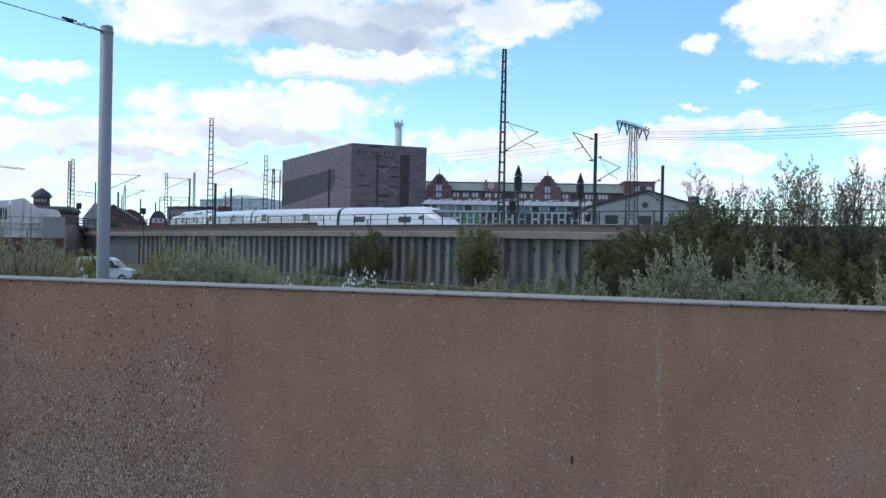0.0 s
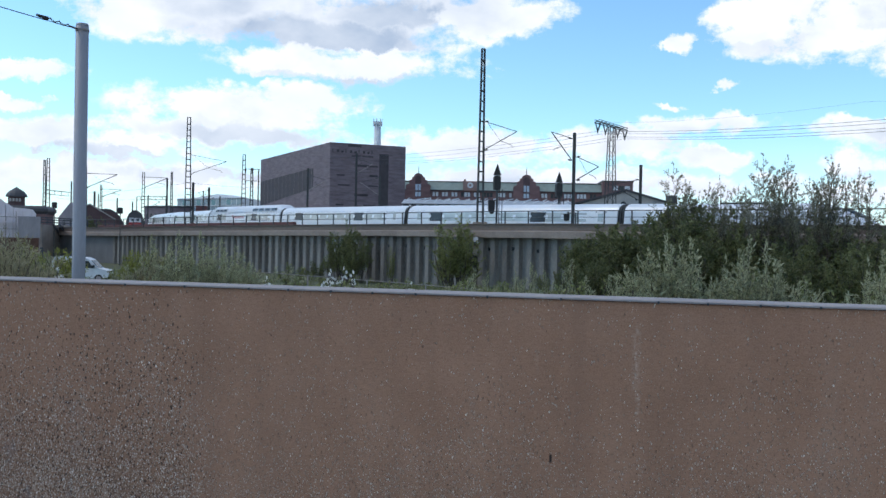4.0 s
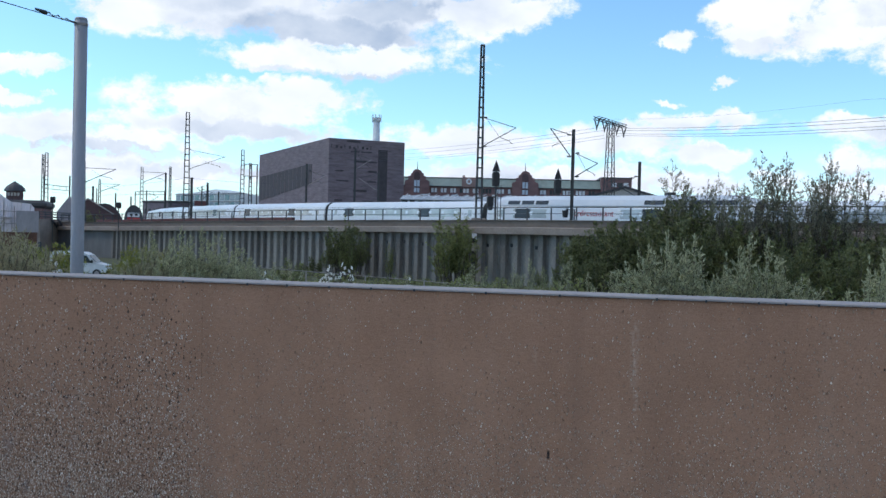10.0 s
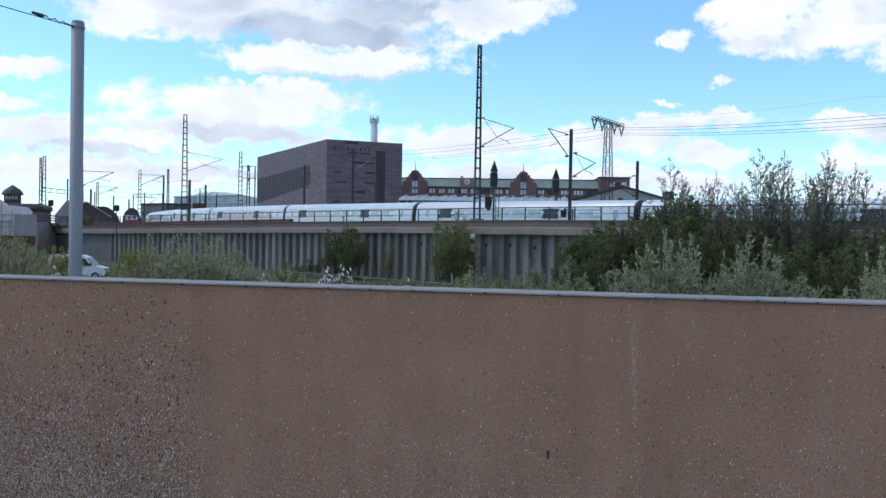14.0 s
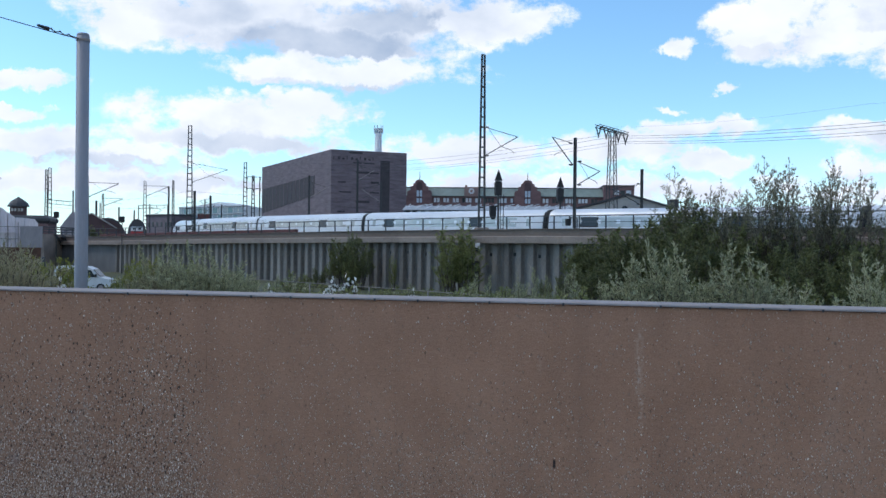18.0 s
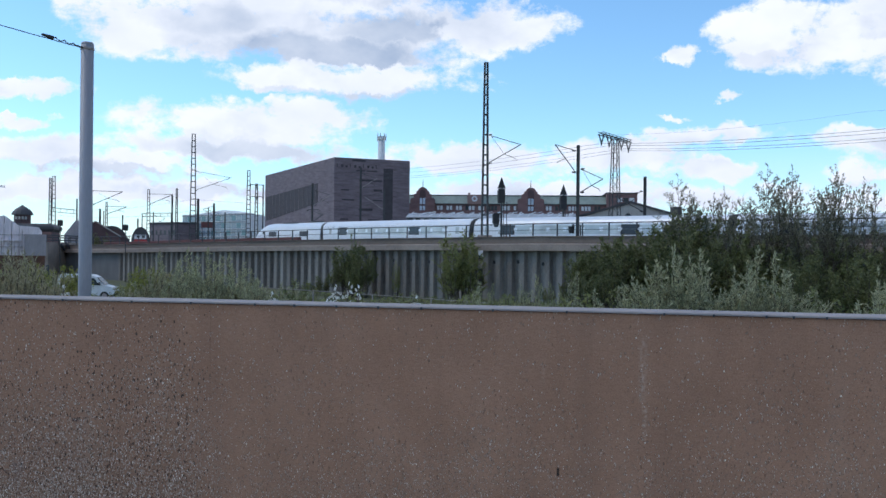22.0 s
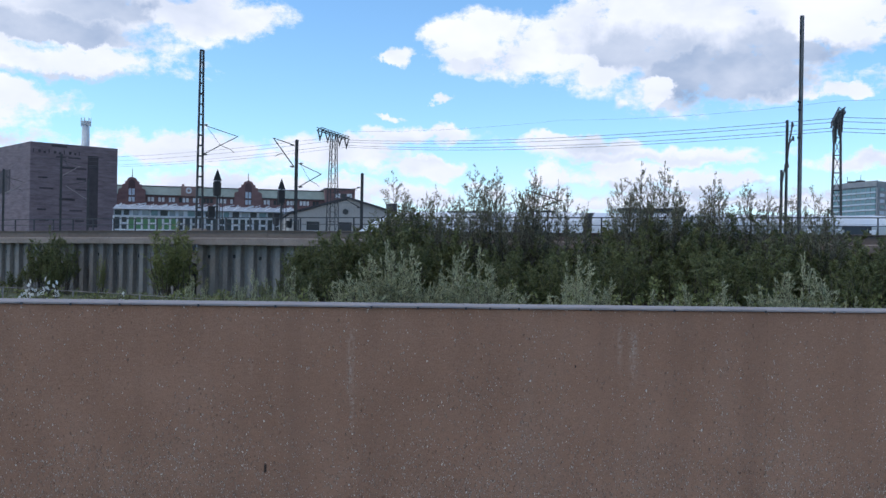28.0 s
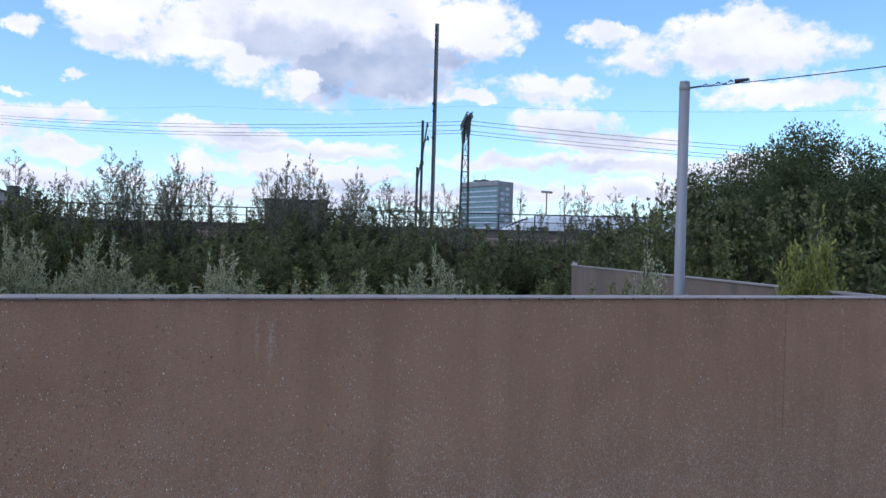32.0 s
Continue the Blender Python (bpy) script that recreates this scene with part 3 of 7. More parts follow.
# ---- parapet wall ----
def parapet(name, p, q, label, joints, z0, z1, strips, mat=None):
    """Washed-concrete wall from p to q with a thin zinc edge in lengths."""
    m = frame_from(p, q, z1)
    length = (Vector(q) - Vector(p)).length
    w_ = thing(name, m, label, "wall", kind="structure")
    edges = [0.0] + joints + [length]
    for k, (a, c) in enumerate(zip(edges, edges[1:])):
        b = Build().box(a + 0.0004, 0.0005 * (k % 2), z0 - z1, c - (0.0004 if k != 3 else 0.003), 0.12, -0.0135)
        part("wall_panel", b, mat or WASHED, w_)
    # folded sheet: a top, a front lip and a drip
    sec = [(-0.014, -0.0095), (-0.015, -0.003), (-0.010, 0.0), (0.125, 0.003), (0.136, 0.001), (0.136, -0.018), (0.130, -0.018), (0.130, -0.004), (-0.006, -0.006), (-0.009, -0.0095)]
    cuts = [0.0] + [x for x in strips if 0.05 < x < length - 0.05] + [length]
    for x0, x1 in zip(cuts, cuts[1:]):
        dz = random.Random(int(x0 * 1000)).uniform(-0.0006, 0.0006)
        b = Build().loft([[(x0 + 0.0005, y, z + dz) for y, z in sec], [(x1 - 0.0005, y, z - dz) for y, z in sec]])
        part("edge_strip", b, ZINC, w_)
        part("strip_clip", Build().box(x0 - 0.004, -0.019, -0.0145, x0 + 0.004, -0.0155, -0.004), STEEL, w_)
    return w_


def along_wall(az_):
    return WALL_D * math.tan(radians(az_ - WALL_AZ))


WS = -8.0
STRIP_AZ = (-24.95, -21.7, -17.9, -14.5, -10.7, -8.3, -5.7, -3.1, -0.4, 4.1, 8.7, 14.6, 17.5, 20.5, 22.0, 23.8, 28.2, 33.2, 38.4, 42.1, 45.5, 47.3, 49.4, 53.0, 55.6, 57.9, 59.4, 62.0, 63.1, 64.2, 66.1)
WL = (wall_point(WS), wall_point(9.5))
parapet("wall_front", WL[0], WL[1], "brown washed-concrete parapet wall with a thin zinc edge", [s - WS for s in (-4.3, -1.93, 1.78, 4.27, 6.6)], 0.0, WALL_TOP, [s - WS for s in (-7.1, -6.2, -5.3, -4.5, -3.7)] + [along_wall(a) - WS for a in STRIP_AZ] + [15.7, 16.6])
BACK = (Vector((16.57, 14.30, 0)), Vector((7.16, 2.32, 0)))
parapet("wall_back", BACK[1] + (BACK[0] - BACK[1]).normalized() * 0.35, BACK[0], "grey-brown concrete ramp wall joining the parapet, its shade put into the colour", [3.4, 6.9, 10.4, 13.2], LOW, 1.298, [0.7 * k for k in range(1, 22)], RAMPWALL)
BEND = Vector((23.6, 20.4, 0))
parapet("wall_side", BACK[0], BEND, "grey-brown concrete side wall of the ramp, its shade put into the colour", [3.4], LOW, 1.29, [0.8 * k for k in range(1, 11)], RAMPWALL)


# ---- sheet-piled edge of the rail yard ----
piles = thing("wall_piled", pose(0, 0, 0), "weathered grey steel sheet-pile wall under a concrete cap", "wall", kind="structure")
DEG_ALONG = math.degrees(math.atan2(deg_dir(DECK_AZ + 90).y, deg_dir(DECK_AZ + 90).x))


def deck_fall(s):
    """The cap sinks gently towards the far end of the wall."""
    return float(np.interp(s, (-130, -112, -100, -86, -73, -62, -44, 60), DECK_FALL))


def pile_mesh(width, depth):
    """One trough of sheet piling, seen from its front: outer pan, two flanks and half of the inner pans."""
    w_, d = width, depth
    prof = [(-0.50 * w_, d), (-0.28 * w_, d), (-0.19 * w_, 0.0), (0.19 * w_, 0.0), (0.28 * w_, d), (0.50 * w_, d)]
    t = 0.02
    ring = [(x, y) for x, y in prof] + [(x, y + t) for x, y in reversed(prof)]
    b = Build()
    b.loft([[(x, y, LOW - 0.3) for x, y in ring], [(x, y, DECK_TOP - 0.9) for x, y in ring]])
    return b.mesh("sheet_pile", PILE)


def deck_pose(s, d=0.0, z=0.0):
    q = deck_point(s, d, z)
    if z <= 0:
        return pose(q.x, q.y, q.z, 0, 0, DEG_ALONG)
    tilt = math.degrees(math.atan2(deck_fall(s + 2) - deck_fall(s), 2.0))
    return pose(q.x, q.y, q.z + deck_fall(s), 0, 0, DEG_ALONG) @ pose(0, 0, 0, 0, -tilt, 0)


b = Build().box(0.0, 0.0, LOW - 0.3, 16.0, 0.3, DECK_TOP - 1.5)
part("plain_panel", b, PANELGREY, piles, "smooth grey concrete panel", m=deck_pose(-128.0, 0.25))
hole = Build().box(-0.13, -0.02, -0.14, 0.13, 0.03, 0.14, 0.03).mesh("weep_hole", RUBBER)
for start, stop, width, deep in ((-112.0, -49.9, 1.14, 0.36), (-49.9, 40.0, 1.27, 0.36)):
    me, s = pile_mesh(width, deep), start + width / 2
    k = 0
    while s < stop:
        one = part("sheet_pile", me, PILE, piles, m=deck_pose(s, 0.05))
        if s > -75 and k % 2 == 0:
            part("weep_hole", hole, RUBBER, one, m=pose(0.5 * width, deep - 0.02, 0.78 + 0.08 * math.sin(k)))
        s += width
        k += 1
# concrete cap in lengths: a dark brown upper band over a paler, wider ledge
s = -129.0
while s < 60:
    step = 5.0 if s < -50 else 6.6
    out = 0.0 if s < -50 else 0.14
    b = Build()
    sec = [(-0.06 - out, -0.60), (-0.06 - out, -0.06), (-0.16 - out, -0.05), (-0.16 - out, -0.01), (-0.14 - out, 0.0), (1.1, 0.0), (1.1, -0.60)]
    b.loft([[(0.012, y, z) for y, z in sec], [(step - 0.012, y, z) for y, z in sec]])
    up = part("cap_block", b, CAPDARK, piles, "dark brown upper band of the cap", m=deck_pose(s, 0, DECK_TOP))
    low_ = -1.14 if s < -50 else -1.20
    sec = [(-0.26 - out, low_), (-0.28 - out, low_ + 0.03), (-0.28 - out, -0.66), (-0.10 - out, -0.58), (0.9, -0.58), (0.9, low_)]
    b = Build().loft([[(0.012, y, z - 0.002) for y, z in sec], [(step - 0.012, y, z - 0.002) for y, z in sec]])
    part("ledge_block", b, CAP, up)
    s += step

# railing on the cap
rail = thing("railing", pose(0, 0, 0), "dark steel railing on the concrete cap of the piled wall", "railing", kind="structure")
post = Build().box(-0.045, -0.045, 0, 0.045, 0.045, 1.04, 0.004).mesh("post", STEEL)
GAP = 2.4
bars = [(n_, Build().box(0.0, -th / 2, z - th / 2, GAP, th / 2, z + th / 2, 0.004).mesh(n_, STEEL)) for n_, z, th in (("handrail", 1.03, 0.075), ("knee_rail", 0.52, 0.045))]
s = -126.0
while s < 60:
    part("post", post, STEEL, rail, m=deck_pose(s, 0.15, DECK_TOP))
    for n_, me in bars:
        part(n_, me, STEEL, rail, m=deck_pose(s, 0.15, DECK_TOP))
    s += GAP

# long dull-red cable duct behind the railing
duct = thing("cable_duct", pose(0, 0, 0), "long dull-red cable duct on the yard's edge", "cable duct")
for k in range(7):
    part("duct_cover", Build().box(0.02, 0.0, 0.0, 5.96, 0.5, 0.36, 0.03), DULLRED, duct, m=deck_pose(-118 + 6 * k, 1.2, DECK_TOP))
    part("duct_bracket", Build().box(2.9, 0.1, -2.4, 3.1, 0.4, 0.0), STEEL, duct, m=deck_pose(-118 + 6 * k, 1.2, DECK_TOP))

# litter bin hung on the railing beside a mast
s = DECK_D * math.tan(radians(9.02 - DECK_AZ))
lb_ = thing("litter_bin", deck_pose(s, 0.03, DECK_TOP), "dark bucket-shaped litter bin hung on the railing", "bin")
part("bucket", Build().tube([(0, -0.2, 0.22), (0, -0.2, 0.27), (0, -0.2, 0.74)], 0.17, 12, 0.25), RUBBER, lb_)
part("rim", Build().tube([(0, -0.2, 0.72), (0, -0.2, 0.77)], 0.265, 12), RUBBER, lb_)
part("bracket", Build().box(-0.05, -0.05, 0.5, 0.05, 0.12, 0.95), STEEL, lb_)
part("side_arm", Build().box(0.0, -0.04, 0.80, 0.75, 0.04, 0.88).box(0.67, -0.04, 0.0, 0.75, 0.04, 0.84), STEEL, lb_)


def above(r, tan):
    """Height of what stands r metres off and rises by tan over the eye's level."""
    return EYE + r * tan


# ---- poles and span wires near the wall ----
def street_pole(az, r, top, label, wire_to, thick=1.0):
    base = at(az, r)
    t_ = thing("street_pole", pose(base.x, base.y, LOW), label, "pole", "tubular poles beyond the wall")
    h = top - LOW
    part("shaft", Build().tube([(0, 0, -0.2), (0, 0, h * 0.5), (0, 0, h)], 0.084 * thick, 20, 0.079 * thick), GALV, t_, smooth=True)
    part("pole_cap", Build().tube([(0, 0, h), (0, 0, h + 0.012), (0, 0, h + 0.03)], 0.080 * thick, 20, 0.07 * thick), GALV, t_, smooth=True)
    d = (Vector(wire_to) - Vector((base.x, base.y, top - 0.055)))
    d_ = d.normalized()
    o = Vector((0, 0, h - 0.055))
    part("wire_band", Build().tube([(0, 0, h - 0.07), (0, 0, h - 0.04)], 0.085 * thick, 20), ZINC, t_)
    part("eye_bolt", Build().tube([o, o + d_ * 0.2], 0.012, 6), STEEL, t_)
    b = Build()
    for k in range(5):
        c = o + d_ * (0.2 + 0.07 * k)
        b.tube([c + d_ * 0.01, c + d_ * 0.035 + Vector((0, 0, 0.018 * (-1) ** k)), c + d_ * 0.062], 0.009, 5)
    part("turnbuckle", b, STEEL, t_)
    part("insulator", Build().tube([o + d_ * 0.56, o + d_ * 0.6, o + d_ * 0.66, o + d_ * 0.72], 0.026, 8, 0.016), STEEL, t_)
    pts = [o + d * f + Vector((0, 0, -0.12 * 4 * f * (1 - f))) for f in [0.02 + 0.98 * k / 14 for k in range(15)]]
    part("span_wire", Build().tube(pts, 0.006, 5), STEEL, t_)
    return t_


street_pole(-20.6, 12.5, above(12.5, 0.209), "plain galvanised tubular pole with a span wire", at(-75, 9, 4.6))
street_pole(55.52, 11.0, above(11.0, 0.1815), "galvanised tubular pole with a span wire, beside the ramp wall", at(100, 14, above(14, 0.22)), 0.77)


# ---- railway masts ----


def ladder_mast(az, r, z0, top, wide, label, turn=20.0):
    """Mast of two channel legs joined by batten plates, tapering to the top."""
    p = at(az, r)
    t_ = thing("catenary_mast", pose(p.x, p.y, z0, 0, 0, turn), label, "mast", "catenary masts")
    h = top - z0
    w1 = wide * 0.45
    part("footing", Build().box(-wide, -wide, -0.6, wide, wide, 0.25, 0.05), CAP, t_)
    for sgn in (-1, 1):
        b = Build()
        rings = []
        for z, w_ in ((0.25, wide), (h, w1)):
            x = sgn * w_ / 2
            c = 0.075
            rings.append([(x - c, -0.09, z), (x + c, -0.09, z), (x + c, 0.09, z), (x - c, 0.09, z)])
        b.loft(rings)
        part("mast_leg", b, MASTGREY, t_)
    n = max(6, int(h / 0.85))
    for k in range(1, n):
        z = 0.25 + (h - 0.4) * k / n
        w_ = wide + (w1 - wide) * z / h
        part("batten", Build().box(-w_ / 2, -0.095, z - 0.06, w_ / 2, 0.095, z + 0.06), MASTGREY, t_)
    part("mast_head", Build().box(-w1 / 2 - 0.06, -0.1, h - 0.02, w1 / 2 + 0.06, 0.1, h + 0.05), MASTGREY, t_)
    return t_


def beam_mast(az, r, z0, top, wide, label, turn=20.0, mat=None):
    """Plain rolled-steel mast."""
    p = at(az, r)
    t_ = thing("catenary_mast", pose(p.x, p.y, z0, 0, 0, turn), label, "mast", "catenary masts")
    h, c = top - z0, wide / 2
    b = Build()
    sec = [(-c, -c), (c, -c), (c, -c * 0.7), (c * 0.15, -c * 0.7), (c * 0.15, c * 0.7), (c, c * 0.7), (c, c), (-c, c), (-c, c * 0.7), (-c * 0.15, c * 0.7), (-c * 0.15, -c * 0.7), (-c, -c * 0.7)]
    b.loft([[(x, y, 0) for x, y in sec], [(x, y, h) for x, y in sec]])
    part("mast_post", b, mat or MASTGREY, t_)
    part("base_plate", Build().box(-c * 2, -c * 2, -0.5, c * 2, c * 2, 0.03), STEEL, t_)
    return t_


def cantilever(t_, z, reach, rise, side=1, mat=None, tipf=0.70, fat=1.0):
    """Hinged tube bracket that holds the wires: top tie, raking tube, steady arm, insulators."""
    x = 0.2 * side
    tip = (side * reach, 0, z + rise * tipf)
    part("tie_rod", Build().tube([(x, 0, z + rise), tip], 0.03 * fat, 6), MASTGREY, t_)
    part("raking_tube", Build().tube([(x, 0, z), tip], 0.05 if mat else 0.04 * fat, 6), mat or MASTGREY, t_)
    m_ = (x + (side * reach - x) * 0.5, 0, z + rise * tipf * 0.5)
    part("steady_arm", Build().tube([m_, (side * reach * 0.82, 0, m_[2] - 0.12 * rise), (side * reach * 0.90, 0, m_[2] - 0.22 * rise)], 0.025 * fat, 5), MASTGREY, t_)
    if tipf < 1:
        part("strut", Build().tube([(x + (tip[0] - x) * 0.1, 0, z + rise * (1 - 0.1 * (1 - tipf))), m_], 0.016, 5), MASTGREY, t_)
    for zz in (z, z + rise):
        b = Build()
        for k in range(4):
            c = x + side * (0.12 + 0.07 * k)
            b.tube([(c, 0, zz + 0.01 * k), (c + 0.04, 0, zz + 0.01 * k)], 0.075, 8, 0.05)
        part("insulator", b, STEEL, t_)
    return t_


def lattice_tower(az, r, z0, top, wide, narrow, label, turn, arm):
    """Four-legged lattice tower with X bracing and a cross-arm that carries insulators."""
    p = at(az, r)
    t_ = thing("lattice_tower", pose(p.x, p.y, z0, 0, 0, turn), label, "tower", "feeder line towers")
    h = top - z0
    n = max(7, int(h / 1.1))

    def corner(sx_, sy_, z):
        c = (wide + (narrow - wide) * z / h) / 2
        return Vector((sx_ * c, sy_ * c, z))

    for sx_, sy_ in ((-1, -1), (1, -1), (1, 1), (-1, 1)):
        part("tower_leg", Build().bar(corner(sx_, sy_, -0.4), corner(sx_, sy_, h), 0.085), MASTGREY, t_)
    for a, c in (((-1, -1), (1, -1)), ((1, -1), (1, 1)), ((1, 1), (-1, 1)), ((-1, 1), (-1, -1))):
        for k in range(n):
            z0_, z1_ = h * k / n, h * (k + 1) / n
            u, v = (a, c) if k % 2 else (c, a)
            part("brace", Build().bar(corner(*u, z0_), corner(*v, z1_), 0.038), MASTGREY, t_)
            part("strut", Build().bar(corner(*a, z1_), corner(*c, z1_), 0.034), MASTGREY, t_)
    b = Build()
    for y in (-narrow / 2, narrow / 2):
        b.bar((-arm, y, h), (arm, y, h), 0.09)
        b.bar((-arm, y, h + 0.32), (arm, y, h + 0.32), 0.06)
        for k in range(8):
            x0, x1 = -arm + arm * k / 4, -arm + arm * (k + 1) / 4
            b.bar((x0, y, h), (x1, y, h + 0.32), 0.05)
    for k in range(9):
        x = -arm + arm * k / 4
        b.bar((x, -narrow / 2, h), (x, narrow / 2, h + 0.32), 0.05)
        b.bar((x, -narrow / 2, h + 0.32), (x, narrow / 2, h), 0.05)
    part("cross_arm", b, MASTGREY, t_)
    for k in (-1, -0.45, 0.45, 1):
        b = Build()
        x = arm * k * 0.94
        b.bar((x - 0.7, 0, h), (x, 0, h - 1.0), 0.09)
        b.bar((x + 0.7, 0, h), (x, 0, h - 1.0), 0.09)
        for j in range(4):
            for e in (-1, 1):
                c = Vector((x + e * (0.6 - 0.13 * j), 0, h - 0.15 - 0.19 * j))
                b.tube([c, c + Vector((-0.04 * e, 0, -0.06))], 0.11, 8, 0.08)
        b.tube([(x, 0, h - 0.9), (x, 0, h - 1.05), (x, 0, h - 1.25)], 0.10, 8, 0.06)
        part("insulator_string", b, STEEL, t_)
    return t_


cantilever(ladder_mast(3.53, 79.0, DECK_TOP - 0.1, above(79, 0.2088), 0.52, "tall narrow ladder-braced steel mast on the piled wall", turn=12), above(79, 0.0994) - DECK_TOP, 3.2, 2.5)
cantilever(ladder_mast(-14.5, 140.0, YARD, above(140, 0.1228), 0.95, "tall grey ladder-braced catenary mast", turn=10), 10.2, 5.5, 2.9)
ladder_mast(-11.2, 165.0, YARD, above(165, 0.0858), 0.9, "grey ladder-braced catenary mast", turn=10)
ladder_mast(-22.5, 190.0, LOW, above(190, 0.0709), 0.62, "distant dark ladder-braced catenary mast", turn=40)
ladder_mast(-22.31, 196.0, LOW, above(196, 0.0729), 0.95, "distant ladder-braced catenary mast", turn=10)
cantilever(ladder_mast(-20.3, 170.0, YARD, above(170, 0.066), 0.7, "ladder-braced catenary mast behind the tubular pole", turn=12), above(170, 0.0449) - YARD, 5.25, 2.5, tipf=0.97, fat=1.7)
cantilever(ladder_mast(-19.43, 210.0, YARD, above(210, 0.0483), 0.6, "distant ladder-braced catenary mast", turn=10), above(210, 0.0362) - YARD, 4.2, 1.65, tipf=0.95, fat=1.7)
cantilever(ladder_mast(-17.07, 220.0, YARD, above(220, 0.0627), 0.9, "distant ladder-braced catenary mast", turn=10), above(220, 0.047) - YARD, 5.4, 2.4, tipf=1.0, fat=1.8)
ladder_mast(-15.45, 205.0, YARD, above(205, 0.0645), 0.6, "distant ladder-braced catenary mast", turn=40)
beam_mast(-15.71, 212.0, YARD, above(212, 0.0574), 0.36, "distant plain steel mast of the yard")
beam_mast(-14.2, 141.0, YARD, above(141, 0.0541), 0.35, "plain dark steel post beside a ladder mast")
ladder_mast(-10.72, 172.0, YARD, above(172, 0.0718), 0.75, "ladder-braced mast with two cross-arms", turn=30)
beam_mast(-10.32, 172.0, YARD, above(172, 0.0689), 0.20, "plain slim mast of a portal")
for az_, tan, wide, reach in ((-19.79, 0.0412, 0.50, 0), (-19.58, 0.0389, 0.26, 0), (-18.53, 0.0351, 0.34, 0), (-17.67, 0.0319, 0.34, 0), (-16.79, 0.0391, 0.28, 3.0), (-13.59, 0.0454, 0.26, 2.6), (-13.26, 0.0495, 0.50, 2.8), (-21.06, 0.0508, 0.35, 0), (-12.6, 0.0405, 0.26, 0)):
    t_ = beam_mast(az_, 245.0, LOW if az_ < -20.9 else YARD, above(245, tan), wide, "far-off steel mast over the yard tracks")
    if reach:
        cantilever(t_, above(245, tan) - YARD - 3.2, reach, 2.4, 1 if wide < 0.3 else -1, fat=1.6)
# gantries and cross-arms: the bearings of both ends, distance, heights, and whether they stand on posts of their own
for a0, a1, r_, tan0, tan1, drop, own in ((-17.43, -15.76, 215, 0.0372, 0.0385, 0.7, True), (-22.5, -21.05, 190, 0.0411, 0.0393, 0.75, False), (-11.15, -10.25, 172, 0.0706, 0.0706, 0.0, False), (-11.15, -10.25, 172, 0.0580, 0.0580, 0.0, False)):
    p, q = at(a0, r_, above(r_, tan0)), at(a1, r_, above(r_, tan1))
    gn = thing("gantry", pose(0, 0, 0), "slim steel gantry across the yard tracks" if drop else "slim steel cross-arm between yard masts", "gantry", "yard gantries")
    part("top_boom", Build().bar(p, q, 0.11), MASTGREY, gn)
    if drop:
        part("lower_boom", Build().bar(p - Vector((0, 0, drop)), q - Vector((0, 0, drop)), 0.09), MASTGREY, gn)
        for k in range(4):
            part("gantry_hanger", Build().bar(p.lerp(q, (k + 0.5) / 4), p.lerp(q, (k + 0.5) / 4) - Vector((0, 0, drop)), 0.06), MASTGREY, gn)
    else:
        for f in (0.06, 0.5, 0.94):
            c = p.lerp(q, f)
            part("insulator", Build().tube([c, c - Vector((0, 0, 0.35)), c - Vector((0, 0, 0.75))], 0.14, 6, 0.07), STEEL, gn)
    if own:
        for f in (0.0, 1.0):
            c = p.lerp(q, f)
            part("gantry_post", Build().bar((c.x, c.y, LOW), c, 0.16), MASTGREY, gn)
for az_, tan in ((-21.95, 0.029), (-18.35, 0.0255)):
    p = at(az_, 118)
    sg = thing("yard_signal", pose(p.x, p.y, YARD, 0, 0, 18), "small black signal on a slim post", "signal", "railway signals")
    part("signal_post", Build().box(-0.05, -0.05, LOW - YARD - 0.3, 0.05, 0.05, above(118, tan) - YARD - 0.6), MASTGREY, sg)
    part("signal_head", Build().box(-0.3, -0.1, above(118, tan) - YARD - 0.75, 0.3, 0.2, above(118, tan) - YARD, 0.08), RUBBER, sg)
m2 = beam_mast(9.33, 74.0, YARD, above(74, 0.118), 0.2, "dark rolled-steel catenary mast")
cantilever(m2, above(74, 0.0880) - YARD, 2.1, 1.75, -1, None, 1.24)
cantilever(m2, above(74, 0.0666) - YARD, 2.3, 1.9, 1, None, 0.62)
cantilever(beam_mast(13.42, 92.0, YARD, above(92, 0.0835), 0.22, "dark rolled-steel catenary mast"), 5.6, 3.4, 2.0, -1)
lattice_tower(11.6, 112.0, YARD, above(112, 0.1245), 1.35, 0.6, "tall feeder-line lattice tower with a four-insulator cross-arm", 56, 4.5)
lattice_tower(41.95, 66.0, YARD, above(66, 0.1385), 0.72, 0.36, "feeder-line lattice tower seen end-on", 52, 3.6)
tall = beam_mast(39.95, 60.6, DECK_TOP - 0.1, above(60.6, 0.2474), 0.19, "very tall slim steel mast on the piled wall", mat=MASTPALE)
for z, r_ in ((above(60.6, 0.160), 0.13), (above(60.6, 0.152), 0.10), (above(60.6, 0.123), 0.12)):
    part("mast_clamp", Build().tube([(-0.16, 0, z - DECK_TOP), (-0.10, 0, z - DECK_TOP + 0.12), (-0.09, 0, z - DECK_TOP + 0.3)], r_, 8, 0.05), STEEL, tall)
pair = beam_mast(39.22, 62.5, YARD, above(62.5, 0.1405), 0.13, "slim steel mast with a leaning tube bracket")
zb_, zt_ = above(62.5, 0.094) - YARD, above(62.5, 0.137) - YARD
part("raking_tube", Build().tube([(0.1, 0, zb_), (0.25, 0, (zb_ + zt_) / 2), (0.62, 0, zt_)], 0.06, 6), MASTGREY, pair)
